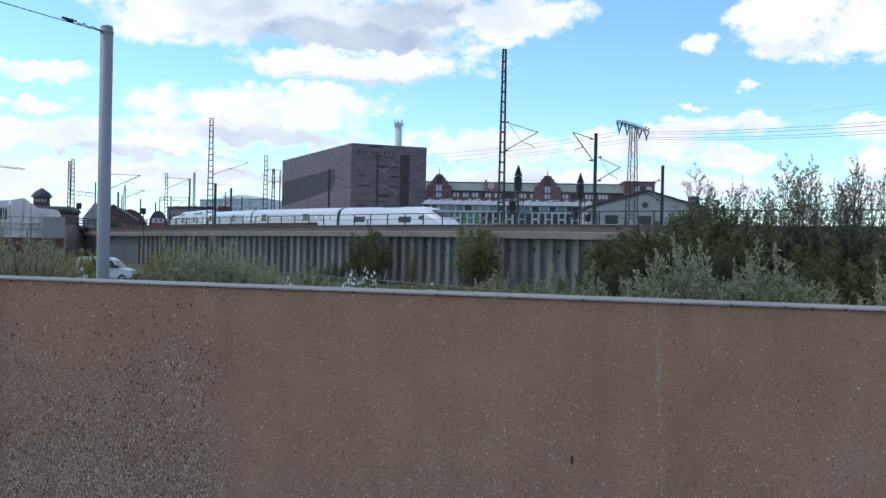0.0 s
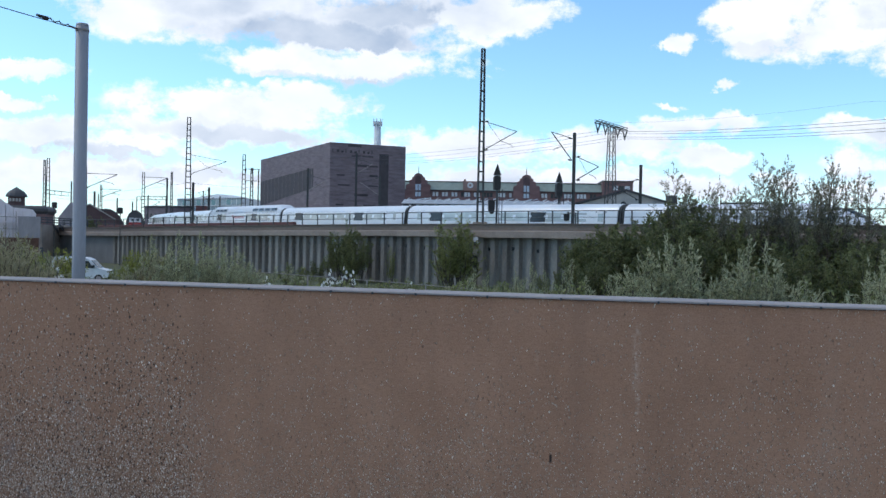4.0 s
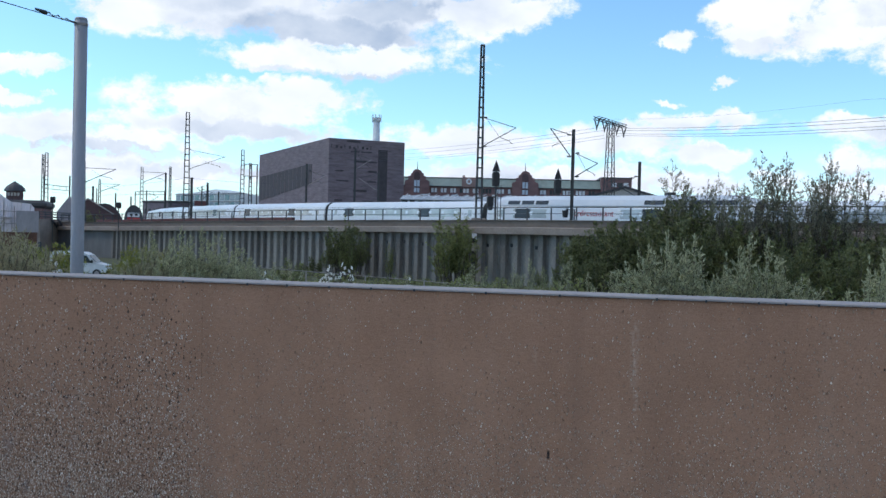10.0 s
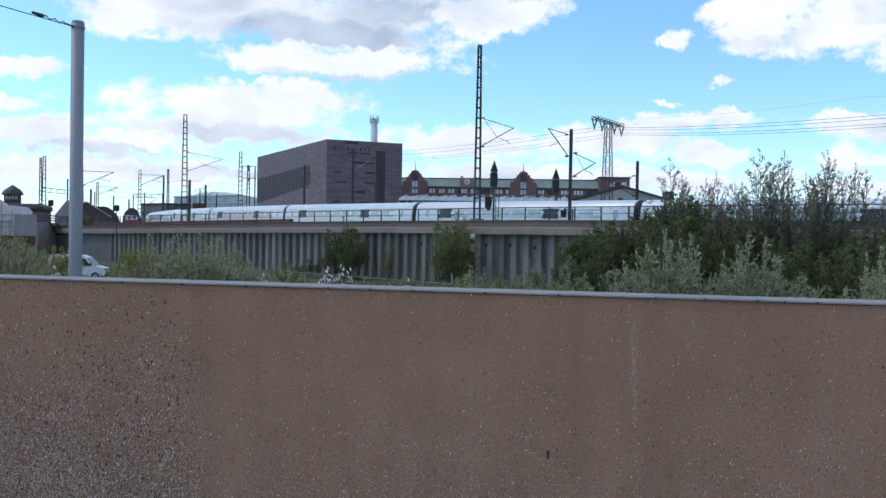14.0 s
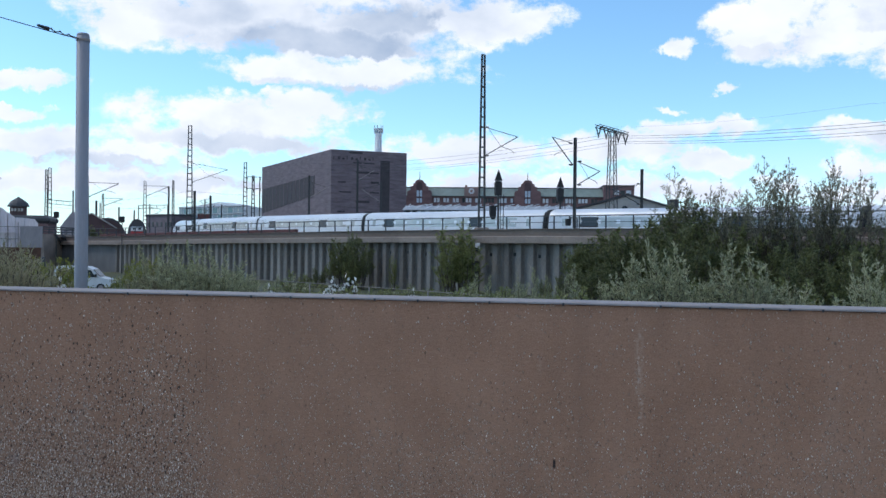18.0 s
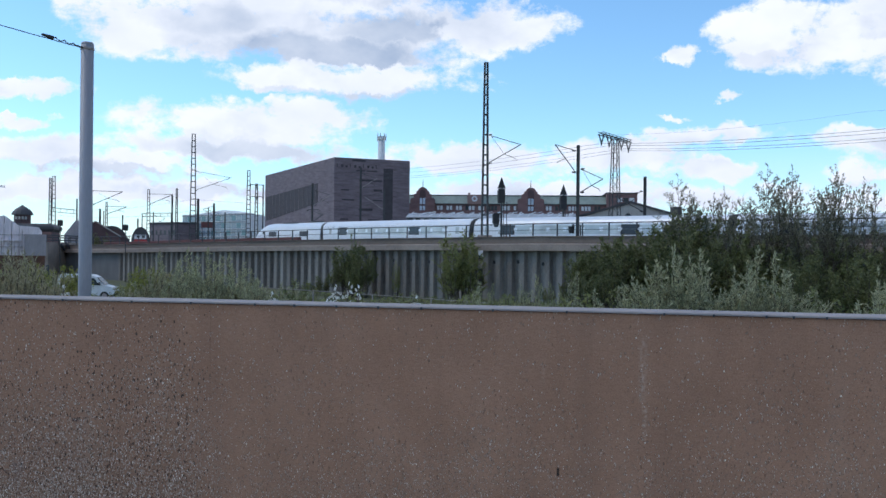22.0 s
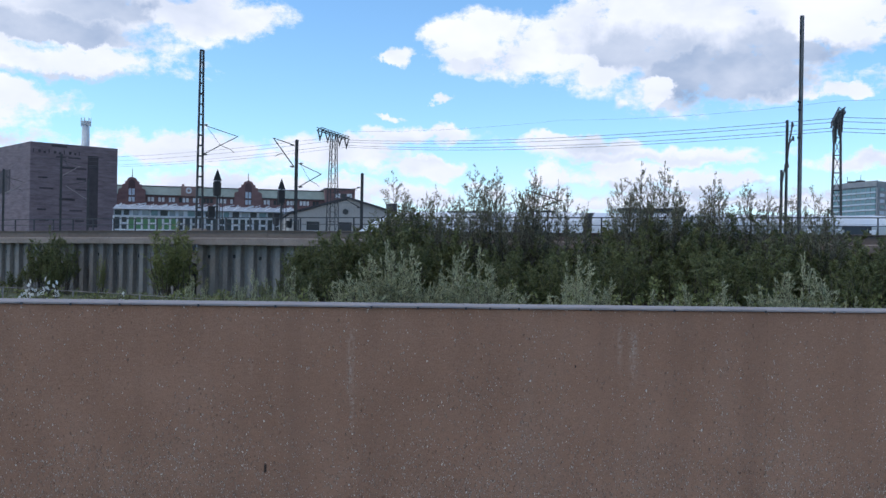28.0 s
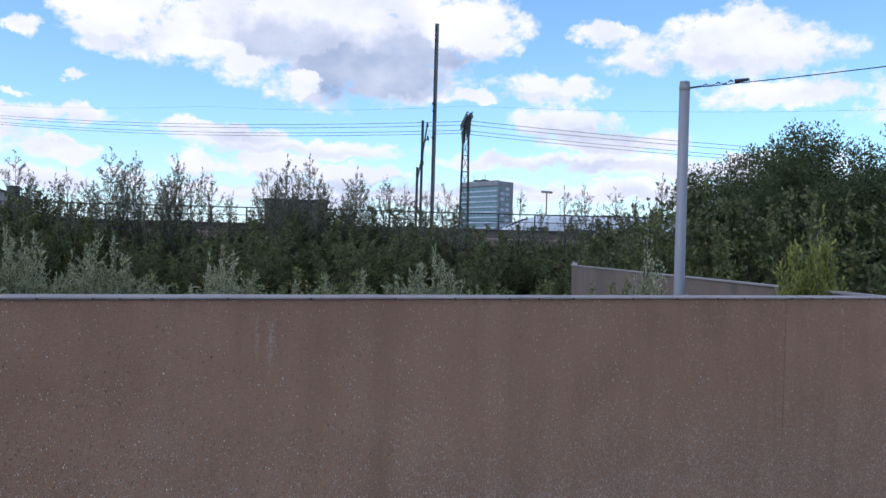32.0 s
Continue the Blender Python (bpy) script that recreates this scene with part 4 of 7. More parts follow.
part("steady_arm", Build().tube([(0.35, 0, zt_ - 1.2), (0.75, 0, zt_ - 0.85), (0.85, 0, zt_ - 1.05)], 0.05, 6), MASTGREY, pair)
for x, z in ((0.62, zt_), (0.72, zt_ - 0.9), (0.12, zb_)):
    part("insulator", Build().tube([(x, 0, z - 0.14), (x, 0, z), (x, 0, z + 0.14)], 0.10, 8, 0.06), STEEL, pair)
post2 = beam_mast(38.95, 63.0, YARD, above(63, 0.089), 0.13, "slim steel post beside a bracket mast")
part("raking_tube", Build().tube([(0.1, 0, above(63, 0.077) - YARD), (0.45, 0, above(63, 0.096) - YARD)], 0.05, 6), MASTGREY, post2)


for az_, tan, low, reach, rise, side in ((-7.3, 0.0735, 0.050, 2.6, 2.1, 1), (-4.3, 0.092, 0.070, 2.4, 2.0, 1), (-2.82, 0.068, 0.0466, 2.9, 2.4, -1)):
    cantilever(beam_mast(az_, 130.0, YARD, above(130, tan), 0.24, "grey steel mast in front of the clinker building"), above(130, low) - YARD, reach, rise, side, ZINC)


def signal(az, r, top):
    """Railway signal seen from the back: pointed board, black head, ladder and post."""
    p = at(az, r)
    t_ = thing("railway_signal", pose(p.x, p.y, YARD, 0, 0, 14), "black railway signal on a grey post, seen from behind", "signal", "railway signals")
    h = top - YARD
    part("signal_post", Build().box(-0.07, -0.07, -0.3, 0.07, 0.07, h - 0.9), MASTGREY, t_)
    for x in (0.22, 0.5):
        part("ladder_rail", Build().box(x, 0.1, 0, x + 0.05, 0.16, h - 2.2), MASTGREY, t_)
    for k in range(10):
        part("ladder_rung", Build().box(0.22, 0.11, 0.4 + 0.35 * k, 0.55, 0.15, 0.44 + 0.35 * k), MASTGREY, t_)
    ring = [(-0.27, 0), (0.27, 0), (0.3, 0.35), (0.3, 1.1), (0.2, 1.25), (-0.2, 1.25), (-0.3, 1.1), (-0.3, 0.35)]
    part("signal_head", Build().loft([[(x, -0.12, h - 2.3 + z) for x, z in ring][::-1], [(x, 0.25, h - 2.3 + z) for x, z in ring][::-1]]), RUBBER, t_)
    part("top_board", Build().loft([[(x, y, h - 1.0 + z) for x, z in ((-0.36, 0), (0.36, 0), (0.0, 1.0))][::-1] for y in (-0.02, 0.02)]), RUBBER, t_, "dark pointed board with a pale edge")
    part("board_edge", Build().box(-0.38, -0.035, h - 1.06, 0.38, -0.022, h - 1.0), OFFWHITE, t_)
    part("lower_head", Build().loft([[(x, -0.12, h - 4.4 + z) for x, z in ((-0.75, 0.4), (-0.55, 0), (-0.35, 0.0), (-0.2, 0.4), (-0.2, 1.2), (-0.75, 1.2))][::-1], [(x, 0.2, h - 4.4 + z) for x, z in ((-0.75, 0.4), (-0.55, 0), (-0.35, 0.0), (-0.2, 0.4), (-0.2, 1.2), (-0.75, 1.2))][::-1]]), RUBBER, t_)
    part("head_bracket", Build().box(-0.5, -0.03, h - 3.3, 0.05, 0.03, h - 3.2), MASTGREY, t_)
    return t_


signal(4.57, 79.5, above(79.5, 0.0835))
signal(8.44, 84.0, above(84, 0.0756))


def wire(points, radius=0.014, name="overhead_wire", label="thin dark overhead wire of the railway"):
    """A sagging run of wire through points."""
    out = []
    for p, q in zip(points, points[1:]):
        p, q = Vector(p), Vector(q)
        sag = (q - p).length * 0.012
        out += [p.lerp(q, f / 12) - Vector((0, 0, sag * 4 * (f / 12) * (1 - f / 12))) for f in range(12)]
    out.append(Vector(points[-1]))
    return tagged(part(name, Build().tube(out, radius, 4), STEEL), label, "wire", "overhead wires")


for k, tan in ((-0.94, 0.0905), (-0.42, 0.0868), (0.42, 0.0846), (0.94, 0.0840)):
    o = deg_dir(34.5) * 4.5 * k
    zz = above(112, 0.1245) - 1.0
    wire([at(-8, 230, above(230, tan - 0.004)) + o, at(11.6, 112, zz) + o, at(41.95, 66, above(66, 0.1385) - 0.3) + o * 0.8, at(80, 90, 9.0) + o], 0.016)
wire([at(11.6, 112, above(112, 0.129)), at(26, 85, above(85, 0.145)), at(42, 66, above(66, 0.158)), at(70, 75, above(75, 0.15))], 0.006)
wire([at(-22, 200, 9.5), at(-14.5, 145, 9.4), at(-9.5, 150, 9.2)], 0.012)
wire([at(-22, 200, 8.3), at(-14.5, 145, 7.6), at(-9.5, 150, 7.4)], 0.012)


# ---- buildings beyond the tracks ----
def block(t_, name, p, q, r_, s_, z0, z1, mat, label=""):
    """A solid on four ground points."""
    b = Build().loft([[(v[0], v[1], z) for v in (p, q, r_, s_)] for z in (z0, z1)])
    return part(name, b, mat, t_, label)


def facade_pose(p, q):
    """x along the front from p to q, y outwards to the viewer's side is negative."""
    d = Vector(q) - Vector(p)
    return pose(p[0], p[1], 0, 0, 0, math.degrees(math.atan2(d.y, d.x)))


# dark brown clinker hall
A = at(-5.95, 200)
L_ = at(-10.19, 254)
R_ = at(-1.23, 205.5)
HB = above(200, 0.101)
hall = thing("clinker_building", pose(0, 0, 0), "windowless dark brown clinker building with flush slots", "building")
far = L_ + (R_ - A)
b = Build().loft([[(v.x, v.y, z) for v in (A, R_, far, L_)] for z in (YARD - 0.5, HB)])
part("wall", b, BROWNCLAD, hall)
b = Build().loft([[(v.x, v.y, z) for v in (A, R_, far, L_)] for z in (HB, HB + 0.35)])
part("roof_edge", b, BROWNCLAD, hall)
fl = facade_pose(L_, A)
len_l = (A - L_).length
part("louvre_band", Build().loft([[(0.5, y, above(250, 0.0318)), (len_l * 0.80, y, above(212, 0.0519)), (len_l * 0.80, y, above(212, 0.0735)), (0.5, y, above(250, 0.0581))] for y in (0.1, -0.06)]), SLOT, hall, "long dark louvred band", m=fl)
for k in range(14):
    x = 1 + (len_l * 0.80 - 2) * k / 13
    f = x / (len_l * 0.8)
    part("louvre_bar", Build().box(x - 0.08, -0.1, above(250, 0.0318) * (1 - f) + above(212, 0.0519) * f, x + 0.08, -0.05, above(250, 0.0581) * (1 - f) + above(212, 0.0735) * f), BROWNCLAD, hall, m=fl)
fr = facade_pose(A, R_)
len_r = (R_ - A).length
x0 = len_r * 0.645
part("tall_slot", Build().box(x0, -0.05, above(203, 0.018), x0 + 2.2, 0.1, above(203, 0.0915)), SLOT, hall, m=fr)
rng = random.Random(4)
for k in range(15):
    z = above(200, 0.022) + (HB - 4.5) * (k % 8) / 8.0 + 0.3
    x = 0.6 + rng.random() * 5.5 + (3.5 if k > 7 else 0)
    part("flush_slot", Build().box(x, -0.05, z, min(x + rng.uniform(1.6, 3.6), x0 - 0.3), 0.1, z + rng.uniform(0.22, 0.5)), SLOT, hall, m=fr)
for k in range(10):
    x = 0.5 + 1.0 * k
    part("sign_bar", Build().box(x, -0.06, HB - 1.75, x + (0.5 if k % 3 else 0.16), 0.1, HB - 0.95 - (k % 3) * 0.2), SLOT, hall, m=fr)

for k in range(5):
    x = 3.5 + 4.6 * k
    part("low_window", Build().box(x, -0.06, above(235, 0.012), x + 3.2, 0.1, above(235, 0.0225)), SLOT, hall, m=fl)

# chimney
cp = at(-3.02, 420)
ch = thing("chimney", pose(cp.x, cp.y, YARD), "pale concrete chimney with aerials round its head", "chimney")
hc = above(420, 0.1235) - YARD
part("flue", Build().tube([(0, 0, -2), (0, 0, hc * 0.5), (0, 0, hc)], 2.3, 20, 1.5), OFFWHITE, ch, smooth=True)
part("gallery", Build().tube([(0, 0, hc - 0.5), (0, 0, hc), (0, 0, hc + 1.2)], 1.7, 20, 2.2), OFFWHITE, ch)
for k in range(7):
    a = k * 0.9
    part("aerial", Build().box(2.0 * math.cos(a) - 0.15, 2.0 * math.sin(a) - 0.15, hc - 1, 2.0 * math.cos(a) + 0.15, 2.0 * math.sin(a) + 0.15, hc + 2.6), OFFWHITE, ch)

# long red-brick works with gabled towers
P0, P1 = at(-1.3, 268), at(11.3, 268)
bw = thing("brick_works", facade_pose(P0, P1), "long red-brick building with stepped gables and a green roof", "building")
LB = (P1 - P0).length


def works_x(az_):
    return LB * (az_ + 1.3) / 12.6


zt, zr_ = above(266, 0.0535), above(266, 0.0632)
part("wall", Build().box(0, 0, YARD - 0.5, LB, 16, zt), BRICK, bw)
part("roof", Build().loft([[(0, -0.5, zt), (LB, -0.5, zt), (LB, 16.5, zt), (0, 16.5, zt)], [(0, 2.2, zr_), (LB, 2.2, zr_), (LB, 13.0, zr_), (0, 13, zr_)]]), COPPER, bw)
part("gutter", Build().box(0, -0.65, zt - 0.14, LB, -0.4, zt + 0.08), DARKROOF, bw)
part("ridge", Build().box(0, 2.0, zr_ - 0.05, LB, 2.5, zr_ + 0.2), DARKROOF, bw)
# pale panes have the sky's reflection put into their colour
wpane = Build().box(-0.36, -0.10, 0.0, 0.36, 0.02, 1.25).mesh("pane", OFFWHITE)
wdark = Build().box(-0.36, -0.04, 0.0, 0.36, 0.02, 1.25).mesh("pane", PANE)
wfr = Build().box(-0.46, -0.02, -0.1, 0.46, 0.05, 1.35).mesh("window", DARKBRICK)
rng = random.Random(12)
for row in range(2):
    az_ = 0.60
    while az_ < 10.9:
        group_ = rng.choice((2, 2, 3))
        pale = rng.random() < 0.72
        for j in range(group_):
            if not 5.45 < az_ < 7.3:
                o = part("window", wfr, DARKBRICK, bw, m=pose(works_x(az_), 0, zt - 1.8 - 3.4 * row))
                lit = pale and rng.random() < 0.9
                part("pane", wpane if lit else wdark, OFFWHITE if lit else PANE, o, "pane painted pale for the sky it reflects" if lit else "")
            az_ += 0.205
        az_ += 0.19
for az_, half in ((-0.38, 3.6), (6.40, 3.85)):
    x = works_x(az_)
    hgt = above(266, 0.0716) - zt
    arc = [(half * 0.36 * math.cos(t), hgt * 0.80 + hgt * 0.20 * math.sin(t)) for t in [math.pi * k / 8 for k in range(9)]]
    ring = [(-half, -14), (half, -14), (half, hgt * 0.20), (half * 0.96, hgt * 0.30), (half * 0.72, hgt * 0.36), (half * 0.70, hgt * 0.58), (half * 0.52, hgt * 0.60), (half * 0.50, hgt * 0.76), (half * 0.38, hgt * 0.77)] + arc + [(-half * 0.38, hgt * 0.77), (-half * 0.50, hgt * 0.76), (-half * 0.52, hgt * 0.60), (-half * 0.70, hgt * 0.58), (-half * 0.72, hgt * 0.36), (-half * 0.96, hgt * 0.30), (-half, hgt * 0.20)]
    gb = part("gable", Build().loft([[(x + u, y, zt + v) for u, v in ring][::-1] for y in (-0.9, 1.5)]), BRICK, bw)
    niche = [(half * 0.25 * math.cos(t), hgt * 0.66 + hgt * 0.20 * math.sin(t)) for t in [math.pi * k / 8 for k in range(9)]]
    part("niche", Build().loft([[(x + u, y, zt + v) for u, v in [(-half * 0.25, -2.2), (half * 0.25, -2.2)] + niche][::-1] for y in (-0.96, -0.85)]), DARKBRICK, gb, "dark brick niche")
    for dz in (-2.0, -0.2, 0.9):
        for dx in (-0.8, 0.1):
            part("gable_window", Build().box(x + dx, -1.05, zt + dz, x + dx + 0.7, -0.94, zt + dz + (1.3 if dz < 0 else 0.7)), PALEBLUE, gb)
    part("spire", Build().tube([(x, 0.2, zt + hgt), (x, 0.2, zt + hgt + 2.4)], 0.14, 5, 0.05), DARKROOF, gb)
xc = works_x(2.89)
cg = part("clock_gable", Build().box(xc - 2.1, -0.7, zt - 0.1, xc + 2.1, 3, zr_ + 0.12), TERRA, bw, "pale terracotta clock dormer")
part("clock_face", Build().tube([(xc, -0.9, zt + 1.5), (xc, -0.7, zt + 1.5)], 0.85, 16), OFFWHITE, cg)
part("clock_centre", Build().tube([(xc, -0.96, zt + 1.5), (xc, -0.88, zt + 1.5)], 0.40, 14), TERRA, cg)
part("dormer_knob", Build().tube([(xc - 1.6, 0, zr_ + 0.1), (xc - 1.6, 0, zr_ + 0.7)], 0.35, 8), TERRA, cg)
x = works_x(11.08)
e_ = part("end_block", Build().box(x, -1.5, YARD, x + 8.7, 14, above(265, 0.0655)), BRICK, bw)
part("end_coping", Build().box(x - 0.15, -1.65, above(265, 0.0655), x + 8.85, 14, above(265, 0.0668)), DARKROOF, bw)
for k in range(3):
    part("window", Build().box(x + 3.0 + 1.7 * k, -1.56, above(265, 0.0565), x + 4.4 + 1.7 * k, -1.4, above(265, 0.0610)), OFFWHITE if k != 1 else PANE, e_)

# low glazed hall with white posts in front of the brick works
P0, P1 = at(-1.4, 168), at(9.2, 165)
hl = thing("glazed_hall", facade_pose(P0, P1), "low station hall with a pale blue roof and white glazing bars", "hall")
LH = (P1 - P0).length
z_a, z_b, z_c = above(166, 0.0300), above(166, 0.0382), above(166, 0.0455)
part("wall", Build().box(0, 0.3, YARD - 0.5, LH, 9, z_b), PALEBLUE, hl)
part("roof", Build().loft([[(0, -1.0, z_b), (LH, -1.0, z_b), (LH, 10, z_b), (0, 10, z_b)], [(0, 2.4, z_c - 0.35), (LH, 2.4, z_c - 0.35), (LH, 7, z_c - 0.35), (0, 7, z_c - 0.35)]]), ROOFGREY, hl)
rng = random.Random(8)
for k in range(17):
    x = LH * k / 17
    rise = rng.uniform(-0.1, 0.25)
    part("skylight", Build().bar((x + rng.uniform(0, 0.8), 1.0, z_c - 0.45 + rise), (x + rng.uniform(1.0, 2.4), 1.2, z_c - 0.1 + rise * 0.4), 0.08, rng.uniform(0.10, 0.24)), OFFWHITE, hl)
    part("roof_rib", Build().bar((x + 0.4, 0.2, z_b + 0.28), (x + 1.4, 2.2, z_c - 0.25), 0.16, 0.10), OFFWHITE, hl)
for k in range(20):
    x = LH * k / 20
    part("clerestory_pane", Build().box(x + 0.12, 0.18, z_a + 0.34, x + LH / 20 - 0.12 - rng.uniform(0, 0.5), 0.28, z_b - 0.12), (TEALGLASS, SKYGLASS, SKYGLASS, PANE)[(k * 7) % 4 if k % 5 else 3], hl)
wb = Build().box(-0.13, -0.1, YARD, 0.13, 0.3, z_a).mesh("glazing_bar", OFFWHITE)
panes = [Build().box(0.2, 0.08, YARD, 0.98, 0.2, z_a - 0.05).mesh("pane", g_) for g_ in (PANE, GREENGLASS)]
cross = Build().box(0.2, 0.02, above(166, 0.0225), 0.98, 0.07, above(166, 0.0245)).mesh("transom", OFFWHITE)
n_bar = int(LH / 1.15)
for k in range(n_bar):
    o = part("glazing_bar", wb, OFFWHITE, hl, m=pose(LH * k / n_bar, 0, 0))
    part("pane", panes[1 if 1 < k < 9 else 0], PANE, o)
    if k % 2:
        part("transom", cross, OFFWHITE, o)
part("top_rail", Build().box(-0.1, -0.15, z_a, LH, 0.3, z_a + 0.26), OFFWHITE, hl)
part("foot_rail", Build().box(-0.1, -0.15, above(166, 0.0158), LH, 0.05, above(166, 0.0175)), OFFWHITE, hl)

# grey gabled shed
P0, P1 = at(8.9, 131), at(16.3, 133)
gs = thing("gabled_shed", facade_pose(P0, P1), "grey plastered shed with a shallow gable and round window", "building")
LG = (P1 - P0).length
ze, zr = above(133, 0.0358), above(131, 0.0555)
ring = [(0, YARD - 0.5), (LG, YARD - 0.5), (LG, ze), (LG * 0.5, zr), (0, ze)]
part("wall", Build().loft([[(x, y, z) for x, z in ring][::-1] for y in (0, 30)]), PLASTER, gs)
for q in ((0, ze, 0.5 * LG, zr), (0.5 * LG, zr, LG, ze)):
    part("roof_slab", Build().loft([[(q[0] - 0.3, y, q[1] + 0.02), (q[2] + 0.0, y, q[3] + 0.02), (q[2], y, q[3] + 0.32), (q[0] - 0.3, y, q[1] + 0.3)][::-1] for y in (-0.4, 30)]), DARKROOF, gs)
part("round_window", Build().tube([(LG * 0.47, -0.08, zr - 1.9), (LG * 0.47, 0.05, zr - 1.9)], 0.62, 18), PLASTER, gs)
part("round_pane", Build().tube([(LG * 0.47, -0.1, zr - 1.9), (LG * 0.47, -0.02, zr - 1.9)], 0.42, 18), PANE, gs)
for f in (0.2, 0.47, 0.75):
    o = part("window", Build().box(LG * f - 0.9, -0.05, above(133, 0.0195), LG * f + 0.9, 0.1, above(133, 0.029)), PANE, gs)
    part("sill", Build().box(LG * f - 1.0, -0.15, above(133, 0.0185), LG * f + 1.0, 0.0, above(133, 0.0195)), OFFWHITE, o)
part("roof_box", Build().box(LG * 0.86, 2, ze, LG * 0.93, 5, zr - 0.4), DARKROOF, gs)

# office slab with glass bands beyond the far end of the yard
C0, C1, C2 = at(41.75, 560), at(44.06, 532), at(44.98, 545)
of = thing("office_block", pose(0, 0, 0), "multi-storey grey office slab with teal glass bands", "building")
zo = above(532, 0.0765)
C3 = C0 + (C2 - C1)
part("wall", Build().loft([[(v.x, v.y, z) for v in (C0, C1, C2, C3)] for z in (YARD, zo)]), OFFICEGREY, of)
fo = facade_pose(C0, C1)
lo = (C1 - C0).length
for k in range(11):
    z = zo - 4.4 - 3.1 * k
    bd = part("window_band", Build().box(0.0, -0.25, z - 0.9, lo - 1.0, 0.1, z + 1.0), TEALGLASS, of, "teal glazed band", m=fo)
    part("parapet_band", Build().box(0.0, -0.5, z - 1.75, lo - 1.0, 0.1, z - 0.95), PALEBLUE, of, m=fo)
    for j in range(9):
        part("mullion", Build().box(0.4 + (lo - 1.6) * j / 9, -0.4, z - 0.9, 0.75 + (lo - 1.6) * j / 9, -0.25, z + 1.0), OFFICEGREY, bd)
part("roof_edge", Build().box(-0.4, -0.7, zo - 2.6, lo + 0.2, 0.2, zo + 0.3), OFFICEGREY, of, m=fo)
fo2 = facade_pose(C1, C2)
lo2 = (C2 - C1).length
for k in range(11):
    for j in range(2):
        x = 2.2 + lo2 * 0.33 * j
        part("window", Build().box(x, -0.2, zo - 5.2 - 3.1 * k, x + lo2 * 0.25, 0.1, zo - 3.4 - 3.1 * k), PALEBLUE if (k + j) % 3 else TEALGLASS, of, m=fo2)
for k in range(5):
    part("roof_plant", Build().box(6 + 3.4 * k, 2, zo, 8.6 + 3.4 * k, 6, zo + 0.8 + 0.9 * (k % 2)), DARKROOF, of, m=fo)
for x in (8.0, 19.0):
    part("roof_aerial", Build().tube([(x, 3, zo), (x, 3, zo + 4.5)], 0.15, 5), DARKROOF, of, m=fo)

# glass-fronted block behind the catenary masts
C0, C1, C2 = at(-15.1, 330), at(-11.3, 300), at(-10.0, 330)
gb_ = thing("glass_block", pose(0, 0, 0), "pale low office block with glazed storeys", "building")
zg = above(315, 0.0385)
C3 = C0 + (C2 - C1)
part("wall", Build().loft([[(v.x, v.y, z) for v in (C0, C1, C2, C3)] for z in (YARD, zg)]), OFFWHITE, gb_)
fg = facade_pose(C0, C1)
lg = (C1 - C0).length
for k in range(4):
    zz = zg - 2.5 - 2.45 * k
    for j in range(13):
        part("window", Build().box(0.25 + lg * j / 13, -0.08, zz, lg * (j + 1) / 13 - 0.12, 0.1, zz + 1.75), (SKYGLASS, TEALGLASS, SKYGLASS)[(j + 2 * k) % 3], gb_, m=fg)
    part("storey_band", Build().box(-0.1, -0.16, zz + 1.85, lg + 0.1, 0.1, zz + 2.2), OFFICEGREY, gb_, m=fg)
part("roof_fin", Build().loft([[(lg * 0.15, y, zg), (lg * 0.9, y, zg), (lg * 0.6, y, zg + 1.2)][::-1] for y in (1, 6)]), OFFWHITE, gb_, m=fg)

# low brick building and a red board among the far tracks
P0, P1 = at(-16.97, 330), at(-15.5, 318)
lb = thing("low_building", facade_pose(P0, P1), "low brown brick building beyond the yard", "building")
ll = (P1 - P0).length
part("wall", Build().box(0, 0, YARD - 0.5, ll, 10, above(325, 0.0265)), BROWNCLAD, lb)
part("roof", Build().box(-0.3, -0.4, above(325, 0.0265), ll + 0.3, 10.4, above(325, 0.0285), 0.2), DARKROOF, lb)
for k in range(6):
    part("window", Build().box(0.9 + ll * k / 6, -0.06, above(325, 0.015), 0.9 + ll * k / 6 + 1.0, 0.1, above(325, 0.020)), PANE, lb)
p = at(-13.67, 285)
rb = thing("red_board", pose(p.x, p.y, YARD, 0, 0, 12), "dull red board on posts beside the tracks", "sign")
part("board", Build().box(-1.7, -0.06, above(285, 0.0235) - YARD, 1.7, 0.06, above(285, 0.0298) - YARD), DULLRED, rb)
for x in (-1.4, 1.4):
    part("board_post", Build().box(x - 0.08, 0.07, -0.3, x + 0.08, 0.2, above(285, 0.029) - YARD), STEEL, rb)

# sheds, hall and tower at the far left
P0, P1 = at(-28.5, 115), at(-22.75, 115)
ts_ = thing("sheeted_shed", facade_pose(P0, P1), "stepped shed wrapped in dusty white sheeting", "shed")
LS = (P1 - P0).length


def shed_x(az_):
    return LS * (az_ + 28.5) / 5.75


